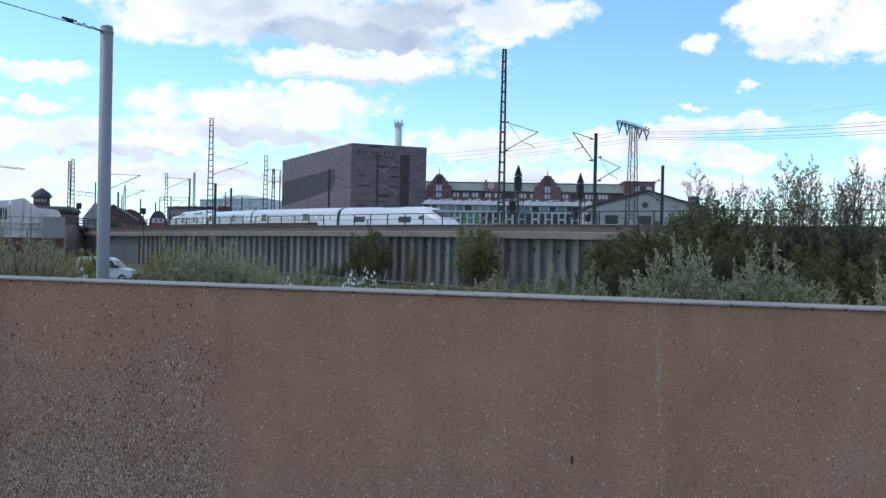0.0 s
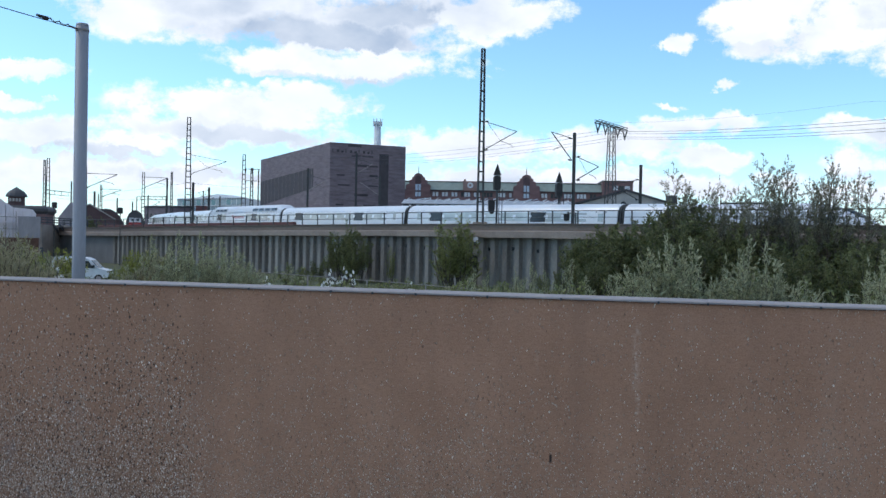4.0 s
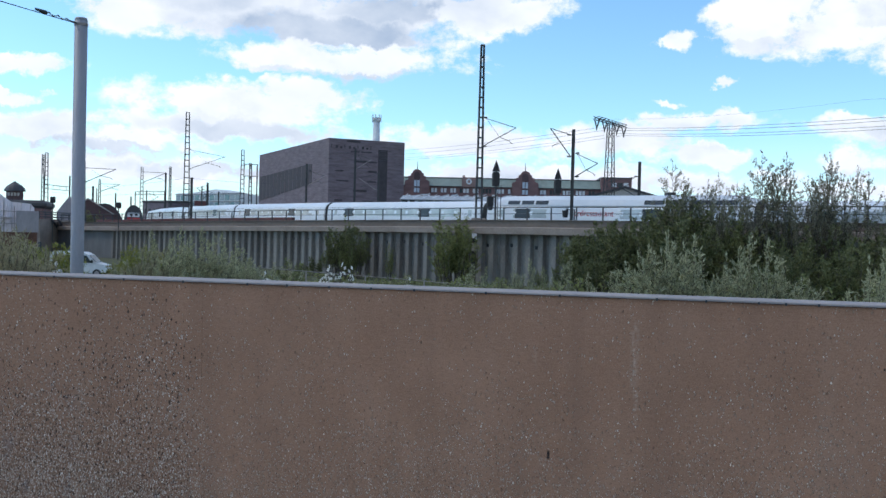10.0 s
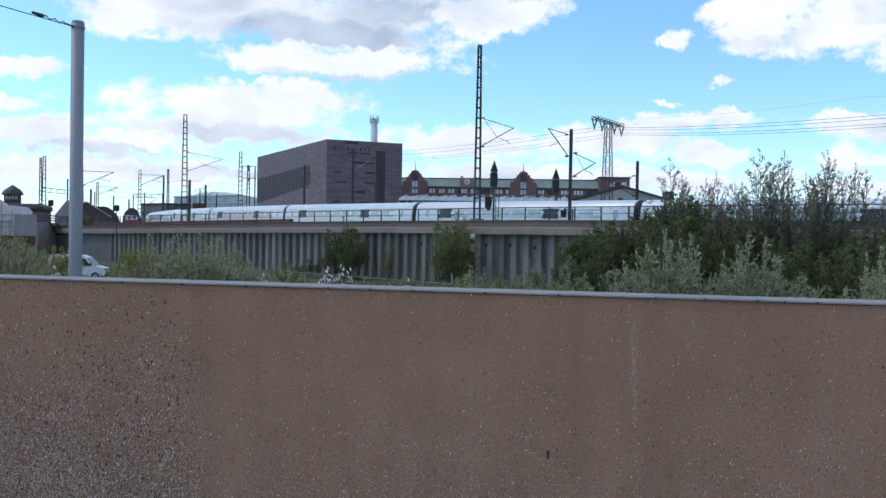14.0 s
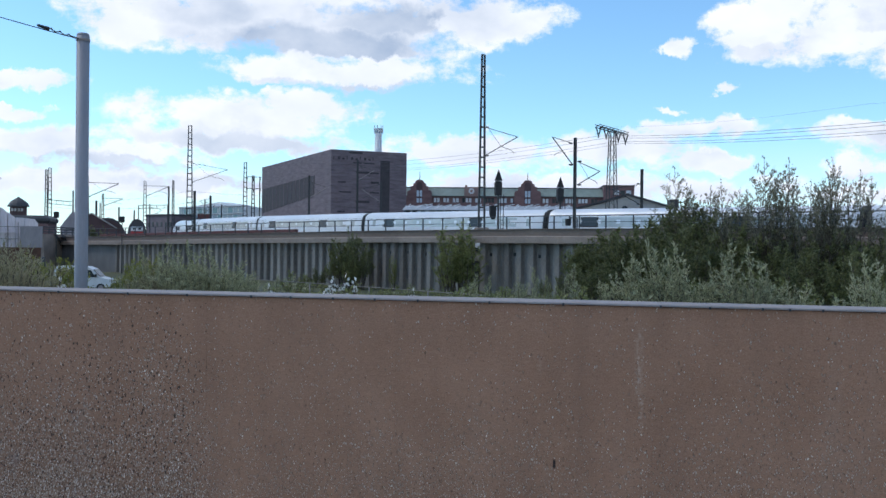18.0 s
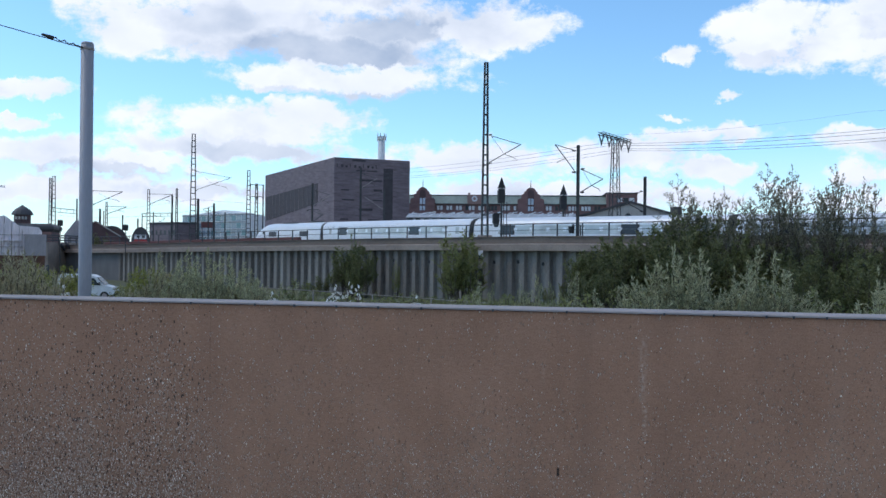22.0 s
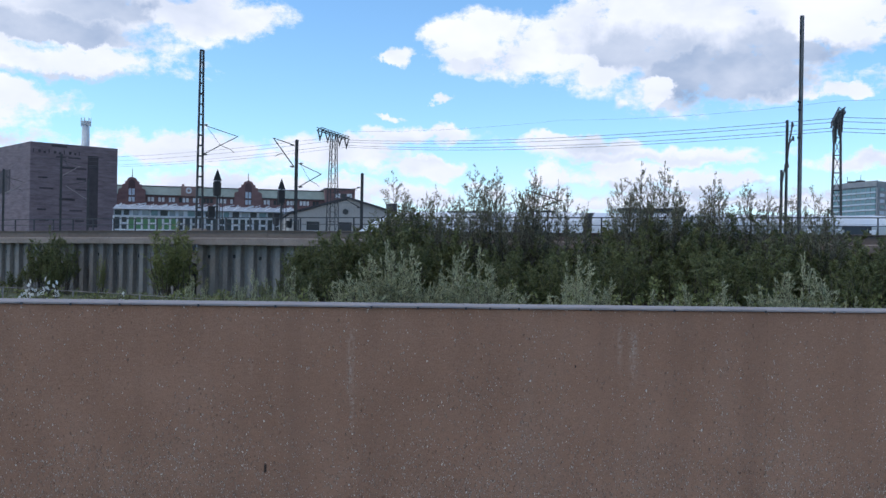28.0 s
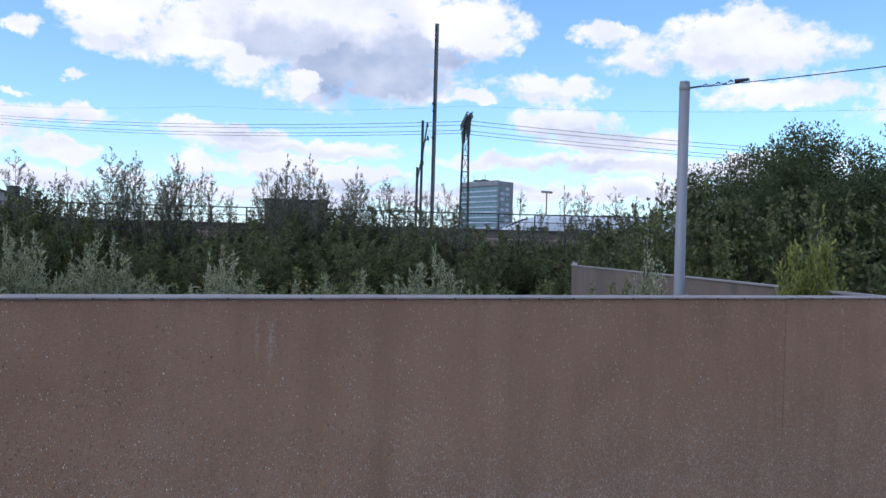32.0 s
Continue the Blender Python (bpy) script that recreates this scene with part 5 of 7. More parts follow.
# the wrapped outline: bearings and heights of both ends of each length of sheeting
SHEETS = ((-28.5, 0.027, -26.2, 0.0285), (-26.2, 0.0285, -25.6, 0.0295), (-25.6, 0.0295, -24.88, 0.0322), (-24.88, 0.0322, -24.5, 0.0272), (-24.5, 0.0272, -24.1, 0.0222), (-24.1, 0.0222, -23.6, 0.0218), (-23.6, 0.0218, -23.12, 0.0210), (-23.12, 0.0210, -22.9, 0.0168))
zb = above(115, -0.0075)
part("plinth", Build().box(0, 0, LOW - 0.3, LS, 14, zb), RUST, ts_)
for a0, t0, a1, t1 in SHEETS:
    x0, x1 = shed_x(a0), shed_x(a1)
    part("sheeting", Build().loft([[(x0 + 0.03, y, zb), (x1 - 0.03, y, zb), (x1 - 0.03, y, above(115, t1)), (x0 + 0.03, y, above(115, t0))][::-1] for y in (0.0, 12)]), TARP, ts_)
for k in range(7):
    x = shed_x(-26.6 + 0.53 * k)
    part("scaffold_pole", Build().tube([(x, -0.12, zb), (x, -0.12, above(115, 0.010 + 0.004 * (k % 3)))], 0.035, 6), ZINC, ts_)
for t0 in (0.001, 0.013):
    part("scaffold_rail", Build().tube([(shed_x(-26.6), -0.15, above(115, t0)), (shed_x(-23.2), -0.15, above(115, t0))], 0.04, 6), ZINC, ts_)
for k in range(22):
    # folds where the sheeting is tied to the scaffold
    az_ = -26.5 + 3.5 * (k + 0.3 * math.sin(7 * k)) / 22
    hi = float(np.interp(az_, [q[0] for q in SHEETS], [q[1] for q in SHEETS]))
    part("fold", Build().tube([(shed_x(az_), -0.02, zb), (shed_x(az_ + 0.05 * math.sin(3 * k)), -0.10, above(115, hi * 0.45)), (shed_x(az_ + 0.04), -0.02, above(115, hi * 0.93))], 0.06, 5, 0.03), TARP, ts_)
part("ledge", Build().box(shed_x(-26.6), -0.35, above(115, 0.0070), shed_x(-24.0), 0.0, above(115, 0.0083)), TARP, ts_)
part("dark_opening", Build().box(shed_x(-26.6), -0.06, above(115, 0.010), shed_x(-25.75), 0.05, above(115, 0.021)), DARKROOF, ts_)
part("grey_hoarding", Build().box(shed_x(-23.9), -3.0, above(113, -0.0075), shed_x(-22.75), -2.8, above(113, 0.0137)), HUTGREY, ts_)
# jib of a building crane far behind the sheds
tp, q_ = at(-31.5, 420), at(-24.85, 420, above(420, 0.0602))
kr = thing("tower_crane", pose(0, 0, 0), "distant pale tower crane with a long jib", "crane")
zc = above(420, 0.068)
part("crane_mast", Build().bar((tp.x, tp.y, LOW), (tp.x, tp.y, zc + 6.0), 1.6), OFFWHITE, kr)
root = Vector((tp.x, tp.y, zc))
part("jib", Build().bar(root, q_, 0.34), OFFWHITE, kr)
part("jib_top_chord", Build().bar(root + Vector((0, 0, 1.1)), q_ + Vector((0, 0, 0.45)), 0.18), TERRA, kr)
for k in range(26):
    c0, c1 = root.lerp(q_, k / 26), root.lerp(q_, (k + 0.5) / 26) + Vector((0, 0, 1.1 - 0.65 * (k + 0.5) / 26))
    part("jib_brace", Build().bar(c0, c1, 0.12), TERRA, kr)
part("tie", Build().tube([root + Vector((0, 0, 6.0)), root.lerp(q_, 0.62) + Vector((0, 0, 0.8))], 0.06, 5), STEEL, kr)
tp = at(-23.95, 190)
dt = thing("roof_tower", pose(tp.x, tp.y, YARD, 0, 0, 15), "small dark tower with a pointed slate roof", "tower")
h0, h1 = above(190, 0.0330) - YARD, above(190, 0.0430) - YARD
part("tower_wall", Build().tube([(0, 0, -0.5), (0, 0, h0)], 1.5, 8), DARKBRICK, dt)
for k in range(4):
    part("tower_window", Build().box(-1.0 + 0.55 * k, -1.56, h0 - 0.9, -0.65 + 0.55 * k, -1.3, h0 - 0.3), PLASTER, dt)
part("tower_roof", Build().loft([[(a * math.cos(t) * 1.7, a * math.sin(t) * 1.7, h0 + (h1 - h0) * z) for t in [k * math.pi / 6 for k in range(12)]] for a, z in ((1.14, 0.0), (1.12, 0.1), (1.0, 0.32), (0.76, 0.56), (0.34, 0.80), (0.03, 1.0))]), DARKROOF, dt)
tp = at(-25.2, 185)
th_ = thing("long_hall", pose(tp.x, tp.y, YARD, 0, 0, 15), "long low dark-roofed hall", "building")
part("wall", Build().box(-14, 0, -0.5, 9, 12, above(185, 0.0165) - YARD), BRICK, th_)
part("roof", Build().box(-14.5, -0.5, above(185, 0.0165) - YARD, 9.5, 12.5, above(185, 0.0245) - YARD, 0.8), DARKROOF, th_)
P0, P1 = at(-21.9, 160), at(-20.2, 160)
gg = thing("gable_hut", facade_pose(P0, P1), "grey sheeted hut with a steep gable", "shed")
l_ = (P1 - P0).length
part("wall", Build().loft([[(l_ * 0.1, y, LOW - 0.3), (l_ * 0.9, y, LOW - 0.3), (l_ * 0.9, y, above(160, 0.017)), (l_ * 0.5, y, above(160, 0.0305)), (l_ * 0.1, y, above(160, 0.014))][::-1] for y in (0, 4)]), HUTGREY, gg)
tp = at(-19.15, 215)
ah = thing("engine_shed", pose(tp.x, tp.y, YARD, 0, 0, 24), "brown-gabled engine shed with a dark barrel roof", "building")
hr = above(215, 0.0243) - YARD
ring = [(4.2 * math.cos(t), hr * math.sin(t)) for t in [math.pi * k / 14 for k in range(15)]]
part("roof", Build().loft([[(x, y, z - 0.1) for x, z in ring] for y in (-1.5, 22)]), DARKROOF, ah)
part("front", Build().loft([[(x * 0.93, y, z * 0.93 - 0.1) for x, z in ring] for y in (-1.62, -1.5)]), DARKBRICK, ah)
P0, P1 = at(-21.3, 206), at(-18.6, 206)
l_ = (P1 - P0).length
gw = part("gable_wall", Build().loft([[(x, y, z) for x, z in ((0, YARD - 0.5), (l_, YARD - 0.5), (l_, above(206, 0.0125)), (l_ * 0.465, above(206, 0.0280)), (0, above(206, 0.0135)))][::-1] for y in (0, 3)]), DARKBRICK, ah, m=ah.matrix_basis.inverted() @ facade_pose(P0, P1))
for x0, z0, x1, z1 in ((l_, above(206, 0.0125), l_ * 0.465, above(206, 0.0280)), (0, above(206, 0.0135), l_ * 0.465, above(206, 0.0280))):
    part("verge", Build().bar((x0, -0.15, z0 + 0.05), (x1, -0.15, z1 + 0.05), 0.5, 0.26), PLASTER, gw)
tp = at(-17.5, 190)
hu = thing("yard_hut", pose(tp.x, tp.y, YARD, 0, 0, 17), "small arched yard hut with a white front and red base", "hut")
hz, hb = above(190, 0.0230) - YARD, above(190, 0.0075) - YARD
ring = [(1.75 * math.cos(t), hb + (hz - hb) * math.sin(t)) for t in [math.pi * k / 12 for k in range(13)]]
part("wall", Build().box(-1.7, -1.5, -0.5, 1.7, 5, hb + 0.05), DARKBRICK, hu)
part("roof", Build().loft([[(x, y, z) for x, z in ring] for y in (-1.6, 5)]), DARKROOF, hu)
part("front", Build().box(-1.15, -1.75, above(190, 0.0105) - YARD, 1.1, -1.55, above(190, 0.0150) - YARD, 0.05), OFFWHITE, hu)
part("base", Build().box(-1.2, -1.78, above(190, 0.0080) - YARD, 1.15, -1.55, above(190, 0.0104) - YARD, 0.05), TRAINRED, hu)
for k in (-0.7, 0.25):
    part("window", Build().box(k, -1.8, above(190, 0.0118) - YARD, k + 0.5, -1.7, above(190, 0.0142) - YARD), PANE, hu)

# abutment with a steel stair at the end of the piled wall
P0, P1 = at(-22.6, 135), at(-20.2, 150)
ab = thing("stair_abutment", facade_pose(P0, P1), "dark concrete abutment with a steel stair", "stairs")
l_ = (P1 - P0).length
part("block", Build().box(0, 0, LOW - 0.3, l_, 6, above(140, 0.006)), CAP, ab)
for k in range(9):
    part("rail_post", Build().box(l_ * k / 8 - 0.05, 0.1, above(140, 0.006), l_ * k / 8 + 0.05, 0.2, above(140, 0.0132)), STEEL, ab)
for tan in (0.0082, 0.0108, 0.0130):
    part("rail_board", Build().box(-0.1, 0.06, above(140, tan) - 0.1, l_ + 0.1, 0.1, above(140, tan) + 0.06), STEEL, ab)
for y in (-1.1, -0.2):
    part("stringer", Build().bar((l_ * 0.75, y, LOW), (l_ * 0.2, y, above(140, 0.006)), 0.12, 0.3), STEEL, ab)
for k in range(14):
    f = (k + 0.5) / 14
    part("tread", Build().box(l_ * (0.75 - 0.55 * f) - 0.15, -1.1, LOW + (above(140, 0.006) - LOW) * f, l_ * (0.75 - 0.55 * f) + 0.15, -0.2, LOW + (above(140, 0.006) - LOW) * f + 0.05), STEEL, ab)


# ---- the express train ----
TRACK_X, TRACK_Y, TRACK_H, TRACK_K = -0.02, 93.0, 140.32, -0.00312
CAR, POWER = 26.4, 20.56


def track(s):
    """Place and heading of the track's centre line s metres along it."""
    x, y, h, k = TRACK_X, TRACK_Y, radians(TRACK_H), TRACK_K

    def arc(t):
        a = h + k * t
        return x + (math.cos(h) - math.cos(a)) / k, y + (math.sin(a) - math.sin(h)) / k, a

    if s > 95:
        px_, py_, a = arc(95)
        return px_ + math.sin(a) * (s - 95), py_ + math.cos(a) * (s - 95), a
    return arc(s)


def rail_z(s):
    """Height of the rails: the track falls gently to the right."""
    s = max(-250.0, min(s, 95.0))
    return 1.08 - 0.0065 * s - 0.00003 * s * s


def section(half=1.5, crown=3.84, low=0.32, lift=0.0):
    """Outline of a coach: skirt, upright side, inward lean, rounded roof. Starts at the bottom right."""
    side = [(0.92, low), (0.985, low + 0.35), (1.0, low + 0.9), (1.0, 2.2), (0.965, 2.75), (0.92, 3.2 + lift * 0.4), (0.80, 3.52 + lift * 0.8), (0.55, crown - 0.09 + lift), (0.25, crown - 0.01 + lift)]
    right = [(-half * y, z) for y, z in side]
    return right + [(-y, z) for y, z in reversed(right)]


def coach_shell(b, x0, x1, **kw):
    ring = section(**kw)
    b.loft([[(x, y, z) for y, z in ring] for x in (x0, x0 + 0.12, x1 - 0.12, x1)])
    return b


def side_y(z):
    return 1.5 if z < 2.2 else 1.5 - 0.0525 * (z - 2.2) / 0.55 if z < 2.75 else 1.4475 - 0.0675 * (z - 2.75) / 0.45


def side_panel(b, x0, x1, z0, z1, out, sgn):
    """A thin panel lying on the coach side."""
    ring = []
    for x in (x0, x1):
        ring.append([(x, sgn * (side_y(z0) - 0.03), z0), (x, sgn * (side_y(z0) + out), z0), (x, sgn * (side_y(z1) + out), z1), (x, sgn * (side_y(z1) - 0.03), z1)])
    if sgn > 0:
        ring = [r[::-1] for r in ring]
    return b.loft(ring)


def bogie(car, x):
    o = part("bogie", Build().box(x - 1.6, -1.05, 0.3, x + 1.6, -0.95, 0.75, 0.05).box(x - 1.6, 0.95, 0.3, x + 1.6, 1.05, 0.75, 0.05).box(x - 0.3, -1.0, 0.4, x + 0.3, 1.0, 0.7, 0.05), STEEL, car)
    for dx in (-1.25, 1.25):
        for y in (-0.75, 0.75):
            part("wheel", Build().tube([(x + dx, y - 0.06, 0.46), (x + dx, y + 0.06, 0.46)], 0.46, 20), STEEL, o)


def coach(label, dining=False):
    c = thing("train_coach", pose(0, 0, 0), label, "train coach", "coaches of the express train")
    h = CAR / 2
    part("body", coach_shell(Build(), -h + 0.28, h - 0.28), TRAINWHITE, c)
    if dining:
        b = Build()
        ring = section(lift=0.42)[5:13]
        ring2 = section(lift=0.0)[5:13]
        rings = [[(x, y, z + 0.02) for y, z in r] for x, r in ((-h + 0.4, ring2), (-h + 1.9, ring), (h - 1.9, ring), (h - 0.5, ring2))]
        b.loft(rings)
        rf = part("raised_roof", b, TRAINROOF, c)
        for k in range(7):
            x = -h + (2.7 + 1.6 * k if k < 3 else 16.9 + 2.05 * (k - 3))
            wide = 1.35 if k < 3 else 1.75
            for sgn in (-1, 1):
                part("roof_window", Build().loft([[(xx, sgn * 1.30, 3.48), (xx, sgn * 1.385, 3.50), (xx, sgn * 1.262, 3.83), (xx, sgn * 1.19, 3.81)][::int(-sgn)] for xx in (x, x + wide)]), PANE, rf)
    for sgn in (-1, 1):
        band = part("window_band", side_panel(Build(), -h + 3.4, h - 3.4, 2.30, 3.08, 0.006, sgn), TRAINPANE, c, "continuous dark glazed band")
        for k in range(10):
            x = -h + 3.75 + (CAR - 7.6) * k / 10
            if dining and k in (2, 3, 4, 5):
                part("blank_panel", side_panel(Build(), x - 0.3, x + 1.6, 2.28, 3.10, 0.009, sgn), TRAINWHITE, band)
                continue
            if k in (0, 7):
                part("window_frame", side_panel(Build(), x - 0.13, x + 1.63, 2.26, 3.12, 0.009, sgn), RUBBER, band)
            fr_ = Build()
            side_panel(fr_, x, x + 1.5, 2.35, 3.03, 0.012, sgn)
            part("pane", fr_, PANE if k in (0, 7) else TRAINPANE, band)
        part("red_stripe", side_panel(Build(), -h + 0.4, h - 0.4, 1.52, 1.74, 0.005, sgn), TRAINRED, c)
        for x in (-h + 1.5, h - 2.4):
            d = part("door", side_panel(Build(), x, x + 0.9, 1.2, 3.16, 0.012, sgn), TRAINWHITE, c)
            part("door_window", side_panel(Build(), x + 0.2, x + 0.7, 2.35, 3.0, 0.016, sgn), TRAINPANE, d)
            part("door_seal", side_panel(Build(), x - 0.08, x - 0.01, 1.2, 3.18, 0.01, sgn), RUBBER, d)
            part("door_seal", side_panel(Build(), x + 0.91, x + 0.98, 1.2, 3.18, 0.01, sgn), RUBBER, d)
        part("roof_seam", Build().box(-h + 0.5, sgn * 1.36 - 0.012, 3.2, h - 0.5, sgn * 1.36 + 0.012, 3.225), RUBBER, c)
    ring = [(y * 0.93, 0.5 + (z - 0.32) * 0.95) for y, z in section()]
    for x0, x1 in ((-h - 0.02, -h + 0.3), (h - 0.3, h + 0.02)):
        part("gangway_bellows", Build().loft([[(x, y * f, z) for y, z in ring] for x, f in ((x0, 1.0), ((x0 + x1) / 2, 0.97), (x1, 1.0))]), RUBBER, c)
    for x in (-9.5, 9.5):
        bogie(c, x)
    if dining:
        for sgn in (-1, 1):
            cu = bpy.data.curves.new("lettering", "FONT")
            cu.body, cu.size, cu.extrude, cu.align_x = "Bordrestaurant", 0.72, 0.004, "CENTER"
            cu.materials.append(TRAINRED)
            o = new("lettering", cu)
            o.parent = c
            o.matrix_basis = pose(-1.3, sgn * 1.475, 2.52, 88, 0, 0 if sgn < 0 else 180)
            o["label"] = "red lettering on the dining car"
    return c


def power_car(label, panto=False):
    """End unit: long sloping nose towards +x, louvres, no passenger windows."""
    c = thing("power_car", pose(0, 0, 0), label, "train power car", "power cars of the express train")
    h = POWER / 2
    base = section()
    low = 0.32
    rings = []
    for x, top, wide, rise in ((-h + 0.25, 1.0, 1.0, 0), (h - 5.6, 1.0, 1.0, 0), (h - 4.4, 0.965, 0.99, 0), (h - 3.2, 0.86, 0.96, 0), (h - 2.0, 0.70, 0.90, 0), (h - 0.9, 0.50, 0.80, 0), (h - 0.25, 0.36, 0.66, 0.05), (h, 0.24, 0.45, 0.15)):
        rings.append([(x, y * wide, low + rise + (z - low) * top) for y, z in base])
    part("body", Build().loft(rings), TRAINWHITE, c, smooth=False)
    ws = []
    for x, top, wide in ((h - 3.55, 0.905, 0.97), (h - 3.0, 0.85, 0.955), (h - 2.35, 0.765, 0.925), (h - 1.95, 0.70, 0.9)):
        ring = [(y * wide, low + (z - low) * top) for y, z in base][7:11]
        ws.append([(x, y, z + 0.02) for y, z in ring] + [(x, y, z - 0.08) for y, z in reversed(ring)])
    part("windscreen", Build().loft(ws), PANE, c, "dark raked windscreen")
    for sgn in (-1, 1):
        for x in (-h + 3.3, -h + 12.1):
            lv = part("louvre_panel", side_panel(Build(), x, x + 2.3, 2.14, 2.76, 0.01, sgn), RUBBER, c)
            for k in range(2):
                part("grille", side_panel(Build(), x + 0.06 + 1.15 * k, x + 1.1 + 1.15 * k, 2.19, 2.71, 0.018, sgn), STEEL, lv)
        part("red_stripe", side_panel(Build(), -h + 0.4, h - 4.0, 1.52, 1.74, 0.005, sgn), TRAINRED, c)
        part("cab_window", side_panel(Build(), h - 4.9, h - 4.2, 2.45, 2.85, 0.012, sgn), PANE, c)
        part("headlight", Build().tube([(h - 0.75, sgn * 0.75, 1.25), (h - 0.45, sgn * 0.72, 1.22)], 0.16, 10), OFFWHITE, c)
    if panto:
        # raised half-scissor current collector over the coach end
        x = -h + 3.9
        part("pantograph_base", Build().box(x - 0.9, -0.6, 3.88, x + 0.9, 0.6, 3.98), STEEL, c)
        pg = part("lower_arm", Build().tube([(x + 1.0, 0, 3.98), (x - 1.4, 0, 4.75)], 0.05, 6), STEEL, c)
        for y in (-0.35, 0.35):
            part("upper_arm", Build().tube([(x - 1.4, y * 0.4, 4.75), (x + 0.8, y, 5.4)], 0.035, 6), STEEL, pg)
        part("collector_head", Build().tube([(x + 0.8, -0.95, 5.28), (x + 0.8, -0.6, 5.43), (x + 0.8, 0.6, 5.43), (x + 0.8, 0.95, 5.28)], 0.04, 6), STEEL, pg)
    part("pantograph_well", Build().box(-2.2, -0.8, 3.78, 1.2, 0.8, 3.9, 0.04), STEEL, c)
    ring = [(y * 0.93, 0.5 + (z - 0.32) * 0.95) for y, z in base]
    part("gangway_bellows", Build().loft([[(x, y, z) for y, z in ring] for x in (-h - 0.02, -h + 0.28)]), RUBBER, c)
    for x in (-5.8, 5.2):
        bogie(c, x)
    return c


front = power_car("white pointed power car leading the express train")
rear = power_car("white pointed power car at the tail of the express train", True)
plain = coach("white express coach with a dark window band and red stripe")
dining = coach("white dining coach with a raised roof and red lettering", True)
COACHES = []
for k in range(9):
    COACHES.append(dining if k == 2 else plain if k == 0 else copy_thing(plain, pose(0, 0, 0)))


def front_joint(t):
    """Where the joint behind the leading power car is on the track."""
    return -17.1 + 10.645 * t + 0.0045 * t * t - 0.0020 * max(0.0, t - 20.0) ** 3 - 0.03 * max(0.0, 6.0 - t) ** 2 - 0.55 * max(0.0, t - 29.6) ** 2


def put_on_track(a, b_, flip=False):
    """Pose of a vehicle whose ends are at a and b_ metres on the track (b_ ahead)."""
    m_ = (b_ - a) * 0.14
    p, q = track(a + m_), track(b_ - m_)
    zp, zq = rail_z(a + m_), rail_z(b_ - m_)
    yaw = math.degrees(math.atan2(q[1] - p[1], q[0] - p[0]))
    dip = math.degrees(math.atan2(zp - zq, b_ - a - 2 * m_))
    return pose((p[0] + q[0]) / 2, (p[1] + q[1]) / 2, (zp + zq) / 2, 0, -dip if flip else dip, yaw + (180 if flip else 0))


# gusts: seconds and the lean of the willows in degrees
GUST = ((0, 6.5), (0.5, 5.6), (1, 4.8), (1.5, 4.0), (2, 3.2), (2.5, 2.6), (4.5, 1.0), (6, 0.3), (8, 0.8), (10, 0.0), (13, 0.0), (14.5, 0.8), (16.5, 3.4), (17, 5.5), (17.5, 8.0), (18, 8.0), (18.5, 6.0), (19, 4.0), (19.5, 2.6), (20, 1.5), (21, 0.2), (22, 0.0), (24, 0.5), (27, 0.8), (30, 0.4), (32, 1.0))


def lean(m_, az_, angle):
    """The pose m_ tilted to the left, as seen from the footway."""
    q = m_.translation.copy()
    return Matrix.Translation(q) @ Matrix.Rotation(radians(-angle), 4, deg_dir(az_)) @ Matrix.Translation(-q) @ m_


def motions():
    for k, (az_, bush) in enumerate(WILLOWS):
        still = bush.matrix_basis.copy()
        walk(bush, [(t, lean(still, az_, a + 0.25 * math.sin(k + 3.0 * t))) for t, a in GUST])
    times = [0.5 * k for k in range(65)]
    walk(front, [(t, put_on_track(front_joint(t), front_joint(t) + POWER)) for t in times])
    for k, c in enumerate(COACHES):
        walk(c, [(t, put_on_track(front_joint(t) - CAR * (k + 1), front_joint(t) - CAR * k)) for t in times])
    walk(rear, [(t, put_on_track(front_joint(t) - CAR * 9 - POWER, front_joint(t) - CAR * 9, True)) for t in times])


# rails and sleepers of the express track
bed = []
for k in range(80):
    x, y, a = track(-290 + 6 * k)
    z = rail_z(-290 + 6 * k)
    c, d = math.cos(a), -math.sin(a)
    bed.append([(x + c * o, y + d * o, zz) for o, zz in ((2.8, YARD - 0.2), (1.7, z - 0.2), (-1.7, z - 0.2), (-2.8, YARD - 0.2))])
tagged(part("track_bed", Build().loft(bed), GRIT), "grey ballast bed of the curved track", "track bed", kind="structure")
for side in (-0.75, 0.75):
    pts = []
    for k in range(80):
        x, y, a = track(-290 + 6 * k)
        pts.append((x + math.cos(a) * side, y - math.sin(a) * side, rail_z(-290 + 6 * k) - 0.07))
    tagged(part("rail", Build().tube(pts, 0.07, 6), RUST), "worn steel rail of the curved track", "rail", "rails of the track", kind="structure")
sl = Build()
for k in range(700):
    x, y, a = track(-290 + 0.68 * k)
    f = Vector((math.sin(a), math.cos(a), 0))
    n_ = Vector((math.cos(a), -math.sin(a), 0))
    p = Vector((x, y, rail_z(-290 + 0.68 * k) - 0.2))
    sl.bar(p - n_ * 1.3, p + n_ * 1.3, 0.25, 0.14)
tagged(part("sleepers", sl, CAP), "concrete sleepers in the ballast", "sleepers", kind="stuff")


